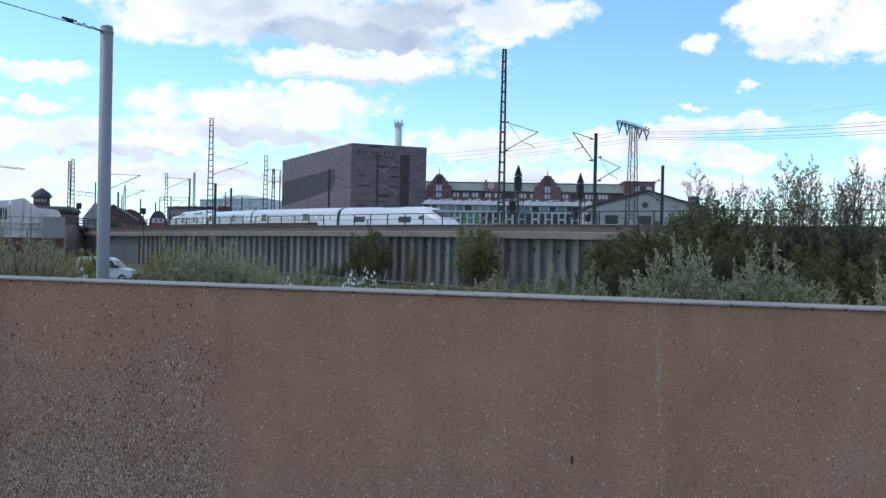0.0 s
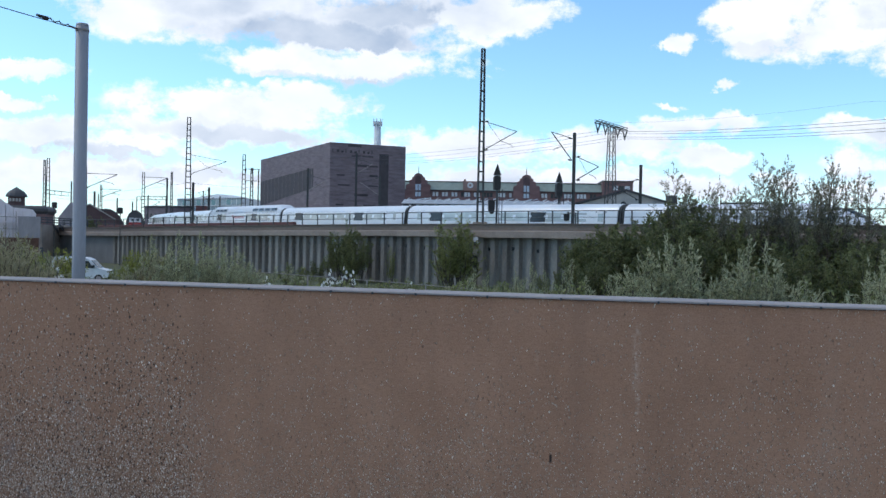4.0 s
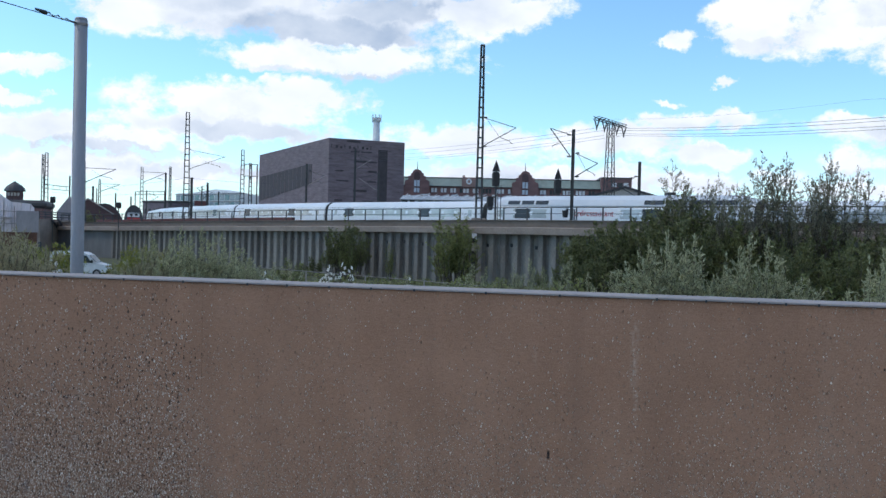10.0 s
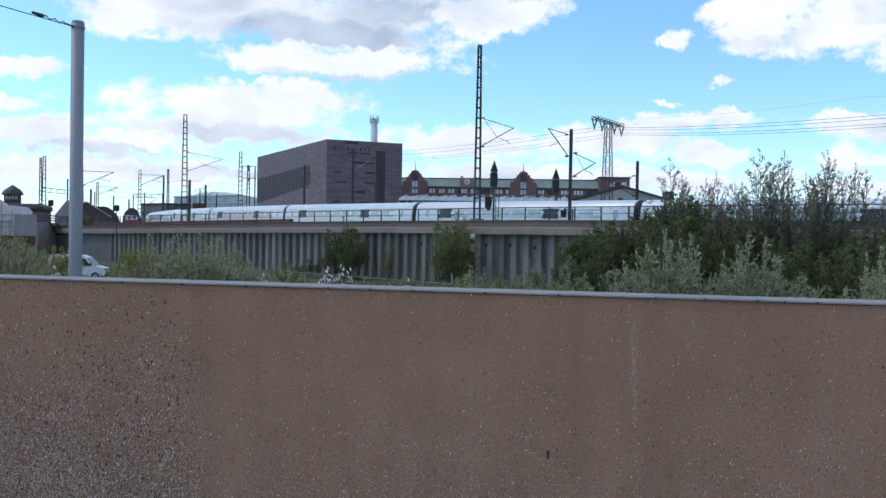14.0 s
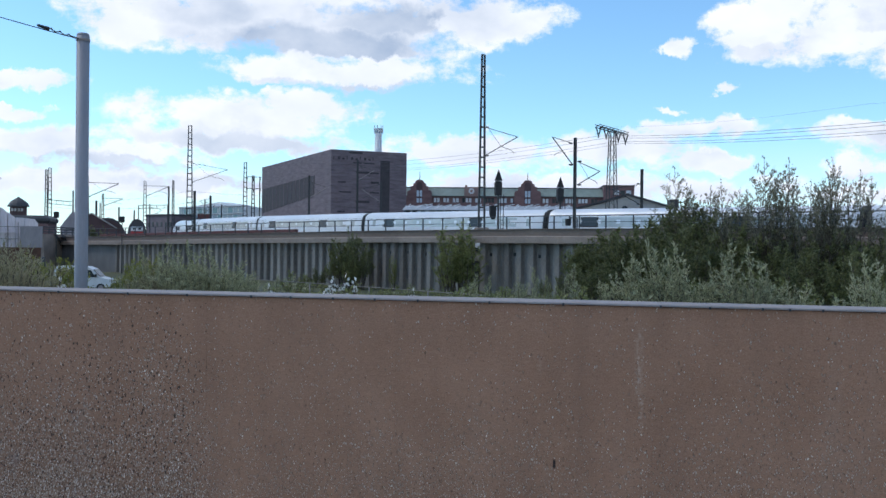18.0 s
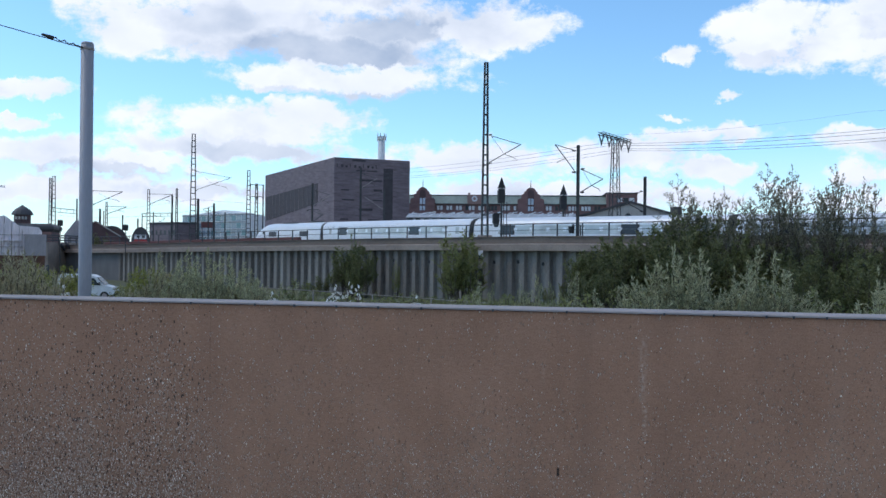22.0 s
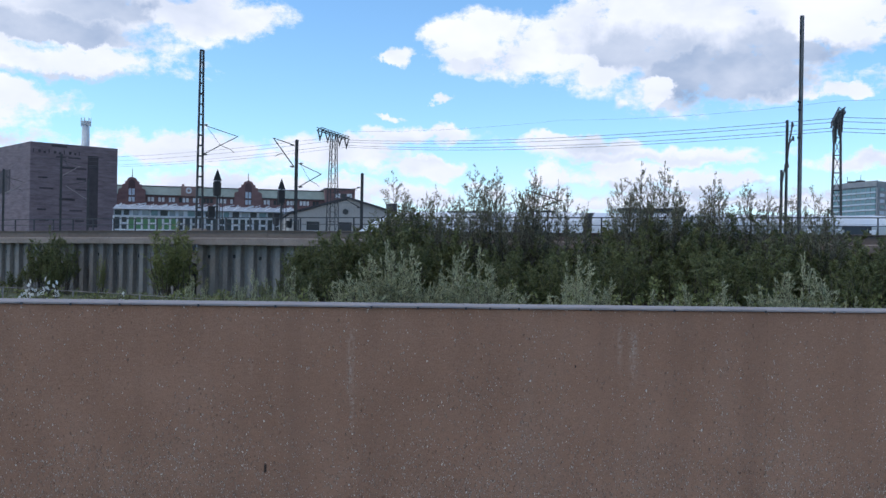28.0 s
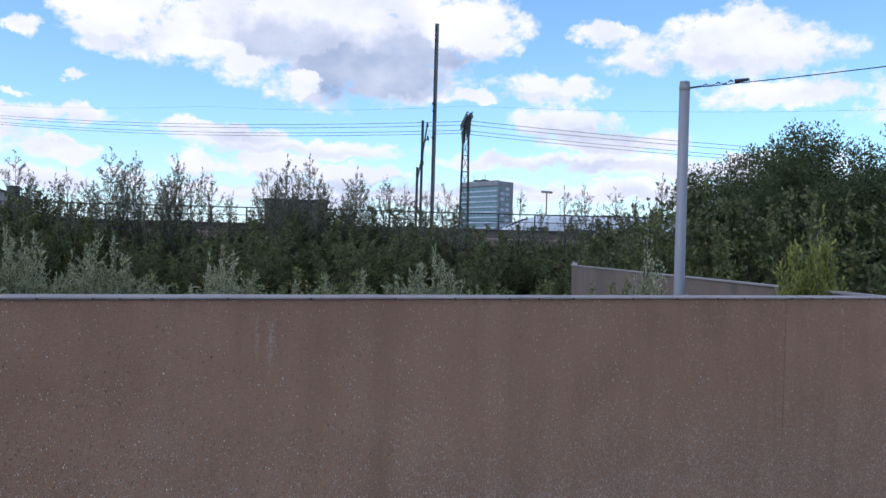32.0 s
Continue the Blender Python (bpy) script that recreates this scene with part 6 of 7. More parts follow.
# ---- plants ----
def leaf_mesh(name, pts, dirs, leaf, wide, mat, rng, scatter=0.55):
    """One small kite-shaped leaf at each point, roughly along its direction."""
    n = len(pts)
    d = dirs + rng.normal(0, scatter, (n, 3))
    d /= np.linalg.norm(d, axis=1, keepdims=True) + 1e-6
    s = np.cross(d, rng.normal(0, 1, (n, 3)))
    s /= np.linalg.norm(s, axis=1, keepdims=True) + 1e-6
    ln = (leaf * rng.uniform(0.6, 1.35, n))[:, None]
    wd = (wide * rng.uniform(0.6, 1.35, n))[:, None]
    v = np.stack([pts, pts + d * ln * 0.45 + s * wd, pts + d * ln, pts + d * ln * 0.45 - s * wd], 1).reshape(-1, 3)
    return mesh_of(name, v.tolist(), np.arange(4 * n).reshape(-1, 4).tolist(), mat)


def shrub_meshes(name, seed, height, spread, stems, leaf, wide, count, lean=0.0, mat=None, whip=0.0, base=0.1, droop=0.0, twig=0.28, even=0.62, clump=0.0):
    """Stems that fork into leafy twigs. Returns the meshes of wood and leaves; about count leaves."""
    rng = np.random.default_rng(seed)
    wood = Build()
    segs = []
    for _ in range(stems):
        ang = rng.uniform(0, 2 * math.pi)
        out = spread * math.sqrt(rng.uniform(0, 1))
        h = height * rng.uniform(even, 1.0) * (1 - 0.3 * (out / max(spread, 0.01)) ** 2)
        tip = np.array([math.cos(ang) * out + lean * h, math.sin(ang) * out, h])
        root = np.array([math.cos(ang) * out * 0.3, math.sin(ang) * out * 0.3, -0.2])
        bend = rng.normal(0, 0.05 * h, 3) * (1, 1, 0)
        n = 7
        pts = [root * (1 - f) + tip * f + bend * 4 * f * (1 - f) + np.array([lean * h * 0.3 * f * f, 0, -0.12 * lean * h * f * f]) for f in [k / n for k in range(n + 1)]]
        wood.tube([tuple(p) for p in pts], 0.012 + 0.005 * h, 5, 0.004)
        segs.append((pts[n - 2], pts[n], 1.0))
        for _t in range(int(h * 3.0) + 3):
            f = base + (1 - base) * rng.uniform(0, 1) ** 0.8
            i = min(int(f * n), n - 1)
            p = pts[i] + (pts[i + 1] - pts[i]) * (f * n - i)
            a = rng.uniform(0, 2 * math.pi)
            ln = (0.3 + twig * h * (1 - f)) * rng.uniform(0.5, 1.1) * (1 - whip * 0.45)
            d = np.array([math.cos(a) + lean * 1.5, math.sin(a), 0.5 + whip * 1.7 - droop])
            q = p + d / np.linalg.norm(d) * ln
            o_ = np.array([0.007, 0.0, 0.0]), np.array([-0.004, 0.006, 0.0]), np.array([-0.004, -0.006, 0.0])
            wood.add([p + o for o in o_] + [q], [(0, 1, 3), (1, 2, 3), (2, 0, 3)])
            segs.append((p, q, ln))
    wgt = np.array([s[2] * (0.1 + clump * rng.uniform(0, 1) ** 2) for s in segs])
    pick = rng.choice(len(segs), count, p=wgt / wgt.sum())
    a, b_ = np.array([s[0] for s in segs])[pick], np.array([s[1] for s in segs])[pick]
    pts = a + (b_ - a) * rng.uniform(0.05, 1.02, (count, 1)) + rng.normal(0, 0.03, (count, 3))
    d = b_ - a
    d /= np.linalg.norm(d, axis=1, keepdims=True) + 1e-6
    return wood.mesh(name + "_wood", BARK), leaf_mesh(name + "_leaves", pts, d, leaf, wide, mat, rng, 0.55)


def tree_meshes(name, seed, height, radius, tips, per_tip, leaf, wide, mat):
    """A broad tree: trunk, limbs to scattered tips, hanging sprays of small leaves with gaps between."""
    rng = np.random.default_rng(seed)
    wood = Build()
    fork = np.array([0, 0, height * 0.28])
    wood.tube([(0, 0, -0.3), (0.05, 0.02, height * 0.15), tuple(fork)], 0.16, 8, 0.11)
    P, Dn = [], []
    for _ in range(tips):
        v = rng.normal(0, 1, 3)
        v /= np.linalg.norm(v)
        rad = rng.uniform(0.45, 1.0) ** 0.8 * (0.85 + 0.15 * math.sin(3 * math.atan2(v[1], v[0]) + seed))
        tip = np.array([v[0] * radius * rad, v[1] * radius * rad, height * 0.56 + v[2] * height * 0.43 * rad])
        if tip[2] < height * 0.14:
            continue
        mid = fork * 0.5 + tip * 0.5 + np.array([0, 0, 0.05 * height])
        wood.tube([tuple(fork), tuple(mid), tuple(tip)], 0.05, 5, 0.008)
        size = rng.uniform(0.6, 1.0) * radius * 0.27
        n = int(per_tip * rng.uniform(0.6, 1.3))
        q = rng.normal(0, 1, (n, 3))
        q = tip + q / np.linalg.norm(q, axis=1, keepdims=True) * rng.uniform(0, 1, (n, 1)) ** 0.5 * np.array([size, size, size * 0.62])
        P.append(q)
        Dn.append((q - tip) + np.array([0, 0, -0.3]))
    P, Dn = np.concatenate(P), np.concatenate(Dn)
    Dn /= np.linalg.norm(Dn, axis=1, keepdims=True) + 1e-6
    return wood.mesh(name + "_wood", BARK), leaf_mesh(name + "_leaves", P, Dn, leaf, wide, mat, rng, 0.7)


def ground_z(x, y):
    r = math.hypot(x, y)
    return LOW + (0.25 * noise.noise((x * 0.06, y * 0.06, 0)) if 10 < r < 200 else 0.0) - 0.05


turns = random.Random(9)


def plant(name, meshes, height, az_, r, tan, label, category, group, turn=None, wide=1.0):
    """Sets a plant at a bearing and distance so that its tip rises by tan over the eye's level."""
    p = at(az_, r)
    z = ground_z(p.x, p.y)
    s = max(0.15, (above(r, tan) - z) / height)
    t_ = thing(name, pose(p.x, p.y, z, 0, 0, turns.uniform(0, 360) if turn is None else turn) @ Matrix.Diagonal((s * wide, s * wide, s, 1)), label, category, group)
    part("trunk", meshes[0], BARK, t_)
    part("crown", meshes[1], LEAF_DARK, t_)
    return t_


def deck_r(az_, before=0.0):
    return (DECK_D - before) / math.cos(radians(DECK_AZ - az_))


vr = random.Random(31)


def spire_meshes(name, seed, height, reach, branches, mat, leaf=0.10, wide=0.027, many=1.0, base=0.34, scatter=0.5):
    """A slender poplar sapling: one leader, side branches that sweep out and turn upwards, short twigs, loose leaves."""
    rng = np.random.default_rng(seed)
    wood = Build()
    P, Dn = [], []
    sway = rng.normal(0, 0.012 * height, 3) * (1, 1, 0)
    top = np.array([rng.normal(0, 0.25), rng.normal(0, 0.25), height])
    n = 8
    stem = [np.array([0, 0, -0.2]) + (top + np.array([0, 0, 0.2])) * f + sway * 4 * f * (1 - f) for f in [i / n for i in range(n + 1)]]
    wood.tube([tuple(p) for p in stem], 0.035, 4, 0.006)

    def leafy(p, q, many):
        k = max(2, int(many))
        P.append(p + (q - p) * rng.uniform(0.15, 1.05, (k, 1)) + rng.normal(0, 0.035, (k, 3)))
        d = (q - p) / (np.linalg.norm(q - p) + 1e-6)
        Dn.append(np.tile(d, (k, 1)))

    def sliver(p, q, r):
        o_ = np.array([r, 0.0, 0.0]), np.array([-r * 0.5, r * 0.8, 0.0]), np.array([-r * 0.5, -r * 0.8, 0.0])
        wood.add([p + o for o in o_] + [q], [(0, 1, 3), (1, 2, 3), (2, 0, 3)])

    for k in range(branches):
        f = base + (0.93 - base) * ((k + rng.uniform(0, 1)) / branches) ** 1.2
        i = min(int(f * n), n - 1)
        p = stem[i] + (stem[i + 1] - stem[i]) * (f * n - i)
        a = k * 2.4 + rng.normal(0, 0.5)
        tip = f + (1 - f) * rng.uniform(0.25, 0.72)
        out = reach * ((1 - tip) / (1 - base)) ** 0.72 * rng.uniform(0.5, 1.2) + 0.05
        up = (tip - f) * height
        side = np.array([math.cos(a), math.sin(a), 0.0])
        m_ = p + side * out * 0.62 + np.array([0, 0, up * 0.42])
        q = p + side * out + np.array([0, 0, up])
        wood.tube([tuple(p), tuple(m_), tuple(q)], 0.016, 4, 0.004)
        leafy(m_, q, (26 * np.linalg.norm(q - m_) + 3) * many)
        for _t in range(int(2 + 4.5 * out)):
            g_ = rng.uniform(0.25, 1.0)
            r_ = m_ + (q - m_) * (g_ * 2 - 1) if g_ > 0.5 else p + (m_ - p) * g_ * 2
            d = side * rng.uniform(0.1, 0.8) + rng.normal(0, 0.4, 3) + np.array([0, 0, 1.1])
            e = r_ + d / np.linalg.norm(d) * rng.uniform(0.25, 0.8) * (0.3 + 0.9 * (1 - tip))
            sliver(r_, e, 0.005)
            leafy(r_, e, rng.uniform(6, 14) * many)
    leafy(stem[n - 1], stem[n], 34 * many)
    P, Dn = np.concatenate(P), np.concatenate(Dn)
    return wood.mesh(name + "_wood", BARK), leaf_mesh(name + "_leaves", P, Dn, leaf, wide, mat, rng, scatter)


def willow_meshes(name, seed, height, reach, shoots, mat):
    """A vase of upright wands from one stool; short side wands and slim leaves that point along them."""
    rng = np.random.default_rng(seed)
    wood = Build()
    P, Dn = [], []

    def wand(p, q, bow, r, dense):
        pts = [p + (q - p) * f + bow * 4 * f * (1 - f) for f in (0, 0.25, 0.5, 0.75, 1.0)]
        wood.tube([tuple(v) for v in pts], r, 3, 0.003)
        for i in range(1, 4):
            k = max(2, int(np.linalg.norm(pts[i + 1] - pts[i]) * dense))
            u = pts[i + 1] - pts[i]
            P.append(pts[i] + u * rng.uniform(0, 1.03, (k, 1)) + rng.normal(0, 0.012, (k, 3)))
            Dn.append(np.tile(u / (np.linalg.norm(u) + 1e-6), (k, 1)))
        return pts

    for k in range(shoots):
        a = k * 2.4 + rng.normal(0, 0.4)
        out = math.sqrt((k + rng.uniform(0, 1)) / shoots)
        side = np.array([math.cos(a), math.sin(a), 0.0])
        h = height * (1.0 - 0.50 * out ** 1.2) * (rng.uniform(0.74, 1.0) if k else 1.0)
        root = side * 0.16 * reach * out + np.array([0, 0, -0.1])
        tip = side * reach * out ** 1.2 * rng.uniform(0.8, 1.15) + np.array([0, 0, h])
        pts = wand(root, tip, side * 0.10 * reach * out + rng.normal(0, 0.03, 3), 0.014, 75)
        for _t in range(int(4 + 4.2 * h)):
            f = rng.uniform(0.25, 0.95)
            i = min(int(f * 4), 3)
            p = pts[i] + (pts[i + 1] - pts[i]) * (f * 4 - i)
            d = (pts[i + 1] - pts[i]) / np.linalg.norm(pts[i + 1] - pts[i]) + rng.normal(0, 0.38, 3) + side * 0.2
            wand(p, p + d / np.linalg.norm(d) * rng.uniform(0.22, 0.6) * (1.2 - 0.7 * f), rng.normal(0, 0.015, 3), 0.005, 72)
    P, Dn = np.concatenate(P), np.concatenate(Dn)
    return wood.mesh(name + "_wood", BARK), leaf_mesh(name + "_leaves", P, Dn, 0.10, 0.0125, mat, rng, 0.42)


THICK = [shrub_meshes("thicket", 100 + k, 5.4, 2.0, 30, 0.125, 0.038, 9000, mat=LEAF_DARK, whip=0.3, base=0.28, even=0.55, twig=0.32, clump=1.0) for k in range(5)]
SAPL = [spire_meshes("sapling", 200 + k, 8.2, (2.2, 1.7, 2.5, 1.5, 1.9, 1.2)[k], (34, 29, 38, 26, 32, 24)[k], LEAF_SAPLING, many=0.62) for k in range(6)]
SILV = [willow_meshes("silver_willow", 300 + k, 3.75, (1.75, 1.4, 2.0, 1.55)[k], (52, 42, 60, 46)[k], LEAF_SILVER) for k in range(4)]
WEED = [shrub_meshes("weed", 400 + k, 2.6, 0.9, 30, 0.082, 0.019, 2000, mat=LEAF_GREEN, whip=0.9, base=0.5, twig=0.2, even=0.55) for k in range(3)]
PALE = [shrub_meshes("pale_weed", 420 + k, 2.8, 0.7, 24, 0.085, 0.010, 3000, lean=0.06, mat=LEAF_SILVER, whip=1.0, base=0.5, twig=0.2, even=0.55) for k in range(2)]
DRY = shrub_meshes("dry_grass", 430, 2.4, 0.7, 70, 0.13, 0.009, 4200, lean=0.05, mat=STRAW, whip=1.2, base=0.4, twig=0.1, even=0.5)
SPRIG = [shrub_meshes("sprig", 470 + k, 2.6, 0.6, 16, 0.042, 0.011, 3600, mat=(LEAF_SILVER, LEAF_GREEN)[k], whip=0.9, base=0.5, twig=0.22, even=0.5) for k in range(2)]
GOLD = [shrub_meshes("golden_bush", 440 + k, 3.4, 0.8, 26, 0.075, 0.020, 4200, mat=LEAF_YELLOW, whip=0.8, base=0.45, twig=0.22, even=0.7) for k in range(2)]
RAMPBUSH = [shrub_meshes("ramp_bush", 450 + k, 4.2, 0.5, 26, 0.055, 0.016, 6000, mat=LEAF_YELLOW, whip=0.8, base=0.70, twig=0.34, even=0.86) for k in range(2)]
CLIMB = [shrub_meshes("pale_bush", 460 + k, 5.2, 0.9, 18, 0.11, 0.030, 5200, mat=LEAF_GREEN, whip=0.4, base=0.25, even=0.6) for k in range(2)]

# dense poplar thicket along the foot of the piled wall
HEDGE_AZ = (7, 8.5, 9.9, 11.2, 13.6, 15.2, 16.5, 18.4, 21.7, 25.2, 28.7, 30, 33, 35.4, 38, 41, 44.6, 48, 50.7, 52.3, 54, 56)
HEDGE_TAN = (-0.03, -0.010, 0.010, 0.013, 0.014, 0.048, 0.046, 0.036, 0.031, 0.030, 0.030, 0.043, 0.051, 0.043, 0.041, 0.033, 0.0255, 0.027, 0.037, 0.049, 0.062, 0.076)
for before, count, lower in ((2.6, 24, 0.0), (6.0, 15, 0.010), (10.0, 10, 0.024)):
    for k in range(count):
        az_ = 9.9 + 45.2 * (k + vr.uniform(0.1, 0.9)) / count
        tan = float(np.interp(az_, HEDGE_AZ, HEDGE_TAN)) - lower + vr.uniform(-0.006, 0.003)
        plant("poplar_thicket", THICK[k % 5], 5.0, az_, deck_r(az_, before), tan, "dense green poplar thicket below the piled wall", "bush", "poplar thicket", wide=1.15)
for az_, before, tan, k in ((33.0, 2.5, 0.047, 1), (32.2, 3.0, 0.038, 3), (34.0, 3.0, 0.036, 0), (15.0, 3.0, 0.045, 2), (15.9, 3.5, 0.044, 0), (17.0, 3.0, 0.038, 4), (10.0, 4.0, -0.006, 1), (10.6, 3.0, 0.010, 0), (11.1, 3.5, 0.018, 3), (11.6, 3.0, 0.020, 2), (12.4, 4.0, 0.018, 4), (13.2, 3.0, 0.022, 1)):
    plant("poplar_thicket", THICK[k], 5.0, az_, deck_r(az_, before), tan, "dense green poplar thicket below the piled wall", "bush", "poplar thicket", wide=1.1)
# slender saplings that stand over the railing, in loose groups
SPIRES = ((15.6, 0.085), (16.2, 0.066), (17.3, 0.064), (18.5, 0.071), (18.9, 0.062), (19.85, 0.061), (20.75, 0.0945), (21.2, 0.076), (22.05, 0.091), (22.4, 0.072), (23.4, 0.07), (24.0, 0.0926), (24.6, 0.082), (25.0, 0.07), (26.05, 0.0776), (27.2, 0.054), (29.5, 0.081), (30.3, 0.07), (30.9, 0.0964), (31.5, 0.085), (32.1, 0.098), (32.6, 0.075), (33.4, 0.07), (34.7, 0.07), (35.1, 0.086), (35.7, 0.072), (36.9, 0.078), (38.2, 0.069), (39.6, 0.0635), (40.8, 0.073), (41.6, 0.055), (45.7, 0.067), (46.6, 0.05), (48.4, 0.072), (49.1, 0.058), (49.8, 0.0746), (51.6, 0.070), (52.6, 0.062), (54.0, 0.086))
for k, (az_, tan) in enumerate(SPIRES):
    plant("poplar_sapling", SAPL[k * 5 % 6], 8.2, az_, deck_r(az_, vr.uniform(3.0, 6.0)), tan, "slender poplar sapling with loose leaves", "sapling", "poplar saplings")
    if az_ < 42 and k % 4 != 1:
        plant("poplar_sapling", SAPL[(k * 5 + 2) % 6], 8.2, az_ + vr.uniform(-0.7, 0.7), deck_r(az_, vr.uniform(3.0, 6.0)), tan * 0.55 + 0.026 + vr.uniform(-0.008, 0.004), "slender poplar sapling with loose leaves", "sapling", "poplar saplings")

WILLOWS = []
# silvery willows nearer the parapet: separate plumes with low ones between
for az_, r, tan in ((10.2, 26, -0.036), (11.6, 25, -0.034), (12.7, 25, -0.026), (13.9, 24, -0.004), (14.8, 24, 0.0125), (15.3, 24.5, 0.0), (16.5, 24, 0.008), (17.0, 25, -0.012), (18.5, 25, -0.022), (19.2, 24, -0.003), (19.9, 24, 0.010), (20.7, 24.5, 0.006), (21.4, 25, -0.012), (22.9, 25, -0.034), (26.2, 25, -0.022), (27.0, 24, -0.001), (27.8, 24.5, -0.008), (29.1, 25, -0.026), (31.5, 26, -0.036), (33.4, 25, -0.030), (35.8, 26, -0.024), (39.3, 25, -0.014), (40.0, 24, 0.006), (40.7, 24.5, -0.012), (43.0, 26, -0.037), (-10.7, 33, -0.028), (-11.2, 33, -0.019), (-11.8, 33, -0.010), (-12.5, 32, -0.002), (-13.1, 33, -0.004), (-13.8, 32, 0.004), (-14.3, 33, -0.006), (-14.9, 32, 0.003), (-15.7, 33, -0.009), (-16.6, 34, 0.0)):
    WILLOWS.append((az_, plant("silver_willow", SILV[int(az_ * 3 + 90) % 4], 3.75, az_, r, tan, "silvery narrow-leaved willow bush bent by the wind", "bush", "silver willows", turn=vr.uniform(-25, 15), wide=1.1)))

# weeds on the waste ground; the stretch in front of the van stays low
for k in range(64):
    az_ = -28 + 38 * (k + vr.random()) / 64
    r = vr.uniform(22, 48)
    if az_ > -8:
        tan = vr.uniform(-0.060, -0.050)
    elif az_ > -17.4:
        tan, r = vr.uniform(-0.040, -0.022) + (-0.010 if az_ > -11 else 0.0), vr.uniform(36, 48)
    elif az_ > -22.6:
        tan, r = vr.uniform(-0.054, -0.046), vr.uniform(40, 48)
    else:
        tan, r = vr.uniform(-0.036, -0.014), vr.uniform(36, 50)
    kind_ = (WEED[0], PALE[1], PALE[0], WEED[2], GOLD[0] if az_ < -11 else WEED[1], DRY if az_ < -16 else WEED[0])[k % 6]
    plant("weed_clump", kind_, 2.4 if k % 6 != 4 else 3.1, az_, r, tan, "tall straggling weeds on the waste ground", "weeds", "weed clumps", wide=1.4)
for az_, r, tan in ((2.9, 27, -0.034), (4.0, 28, -0.036), (5.6, 27, -0.03), (6.9, 27, -0.026), (8.0, 26, -0.034), (8.9, 27, -0.022), (-9.6, 30, -0.036), (-10.8, 31, -0.03)):
    plant("weed_clump", PALE[int(az_ + 20) % 2], 2.5, az_, r, tan, "feathery pale weeds on the waste ground", "weeds", "weed clumps", wide=0.55)
for az_, r, tan in ((-27.2, 30, -0.012), (-26.3, 33, -0.006), (-25.6, 30, -0.014), (-24.8, 33, -0.010), (-24.2, 30, -0.020), (-23.4, 32, -0.024), (-22.6, 31, -0.030), (-16.9, 33, -0.026)):
    plant("weed_clump", DRY, 2.2, az_, r, tan, "straw-coloured tall grass on the waste ground", "weeds", "weed clumps", wide=1.0)
for k in range(26):
    az_ = -10 + 19 * (k + vr.random()) / 26
    plant("weed_clump", WEED[k % 3], 2.4, az_, vr.uniform(38, 52), vr.uniform(-0.055, -0.046), "low green weeds at the foot of the piles", "weeds", "weed clumps", wide=2.0)
for k in range(16):
    az_ = 9.5 + 42 * (k + vr.random()) / 16
    plant("weed_clump", WEED[k % 3], 2.4, az_, vr.uniform(27, 31), vr.uniform(-0.046, -0.03), "tall straggling weeds before the thicket", "weeds", "weed clumps", wide=1.5)
for az_, r, tan in ((-21.9, 40, -0.022), (-21.5, 36, -0.010), (-22.6, 38, -0.02), (-17.4, 42, -0.015), (-18.1, 44, -0.022), (-17.2, 40, -0.012), (-16.7, 44, -0.016), (-16.2, 40, -0.024), (-23.2, 42, -0.006), (-23.9, 40, -0.014), (-25.2, 38, -0.02)):
    plant("golden_bush", GOLD[int(-az_) % 2], 3.2, az_, r, tan, "yellow-green bush among the weeds", "bush", "golden bushes", wide=0.35 if tan > 0 else 0.9)
for az_, r, tan in ((61.9, 9.4, -0.004), (62.5, 9.6, 0.016), (63.0, 9.5, 0.028), (63.5, 9.6, 0.02), (64.0, 9.4, 0.0)):
    plant("golden_bush", RAMPBUSH[int(az_ * 2) % 2], 4.0, az_, r, tan, "yellow-green bush between the ramp walls", "bush", "golden bushes", wide=0.5)
for az_, r, tan in ((49.8, 16, -0.034), (51.2, 15, -0.03), (52.6, 14.5, -0.026), (53.6, 13.4, -0.006), (54.2, 13, -0.03), (47.6, 18, -0.03), (46.5, 19, -0.034)):
    plant("weed_clump", SPRIG[0 if az_ > 53 else 1], 2.4, az_, r, tan, "straggling pale weeds beside the ramp wall", "weeds", "weed clumps", wide=0.6)

# bushes against the sheet piles
for az_, before, tan, wide, kind_ in ((-4.8, 3.0, 0.016, 0.95, 0), (-4.1, 3.5, 0.004, 0.9, 1), (-5.4, 3.5, 0.0, 0.9, 2), (-4.7, 4.5, -0.012, 0.8, 3), (-6.6, 4.5, -0.026, 1.3, 2), (-7.6, 5.0, -0.034, 1.3, 3), (2.1, 2.5, 0.028, 1.5, 0), (1.6, 3.5, 0.010, 1.5, 1), (2.6, 3.0, 0.008, 1.4, 1), (-2.0, 2.5, -0.010, 0.6, 1), (7.6, 4, -0.036, 1.0, 3), (8.7, 5, -0.028, 1.0, 1)):
    ms = CLIMB[kind_ % 2] if -3 < az_ < 5 else THICK[kind_]
    plant("pile_foot_bush", ms, 5.0, az_, deck_r(az_, before), tan, "dark green bush grown up against the sheet piles", "bush", "bushes at the piled wall", wide=wide)
for az_, r, tan in ((-20.2, 196, 0.019), (-19.5, 194, 0.015)):
    plant("yard_bush", THICK[0], 5.0, az_, r, tan, "round green bush beside the engine shed", "bush", "yard bushes", wide=0.75)

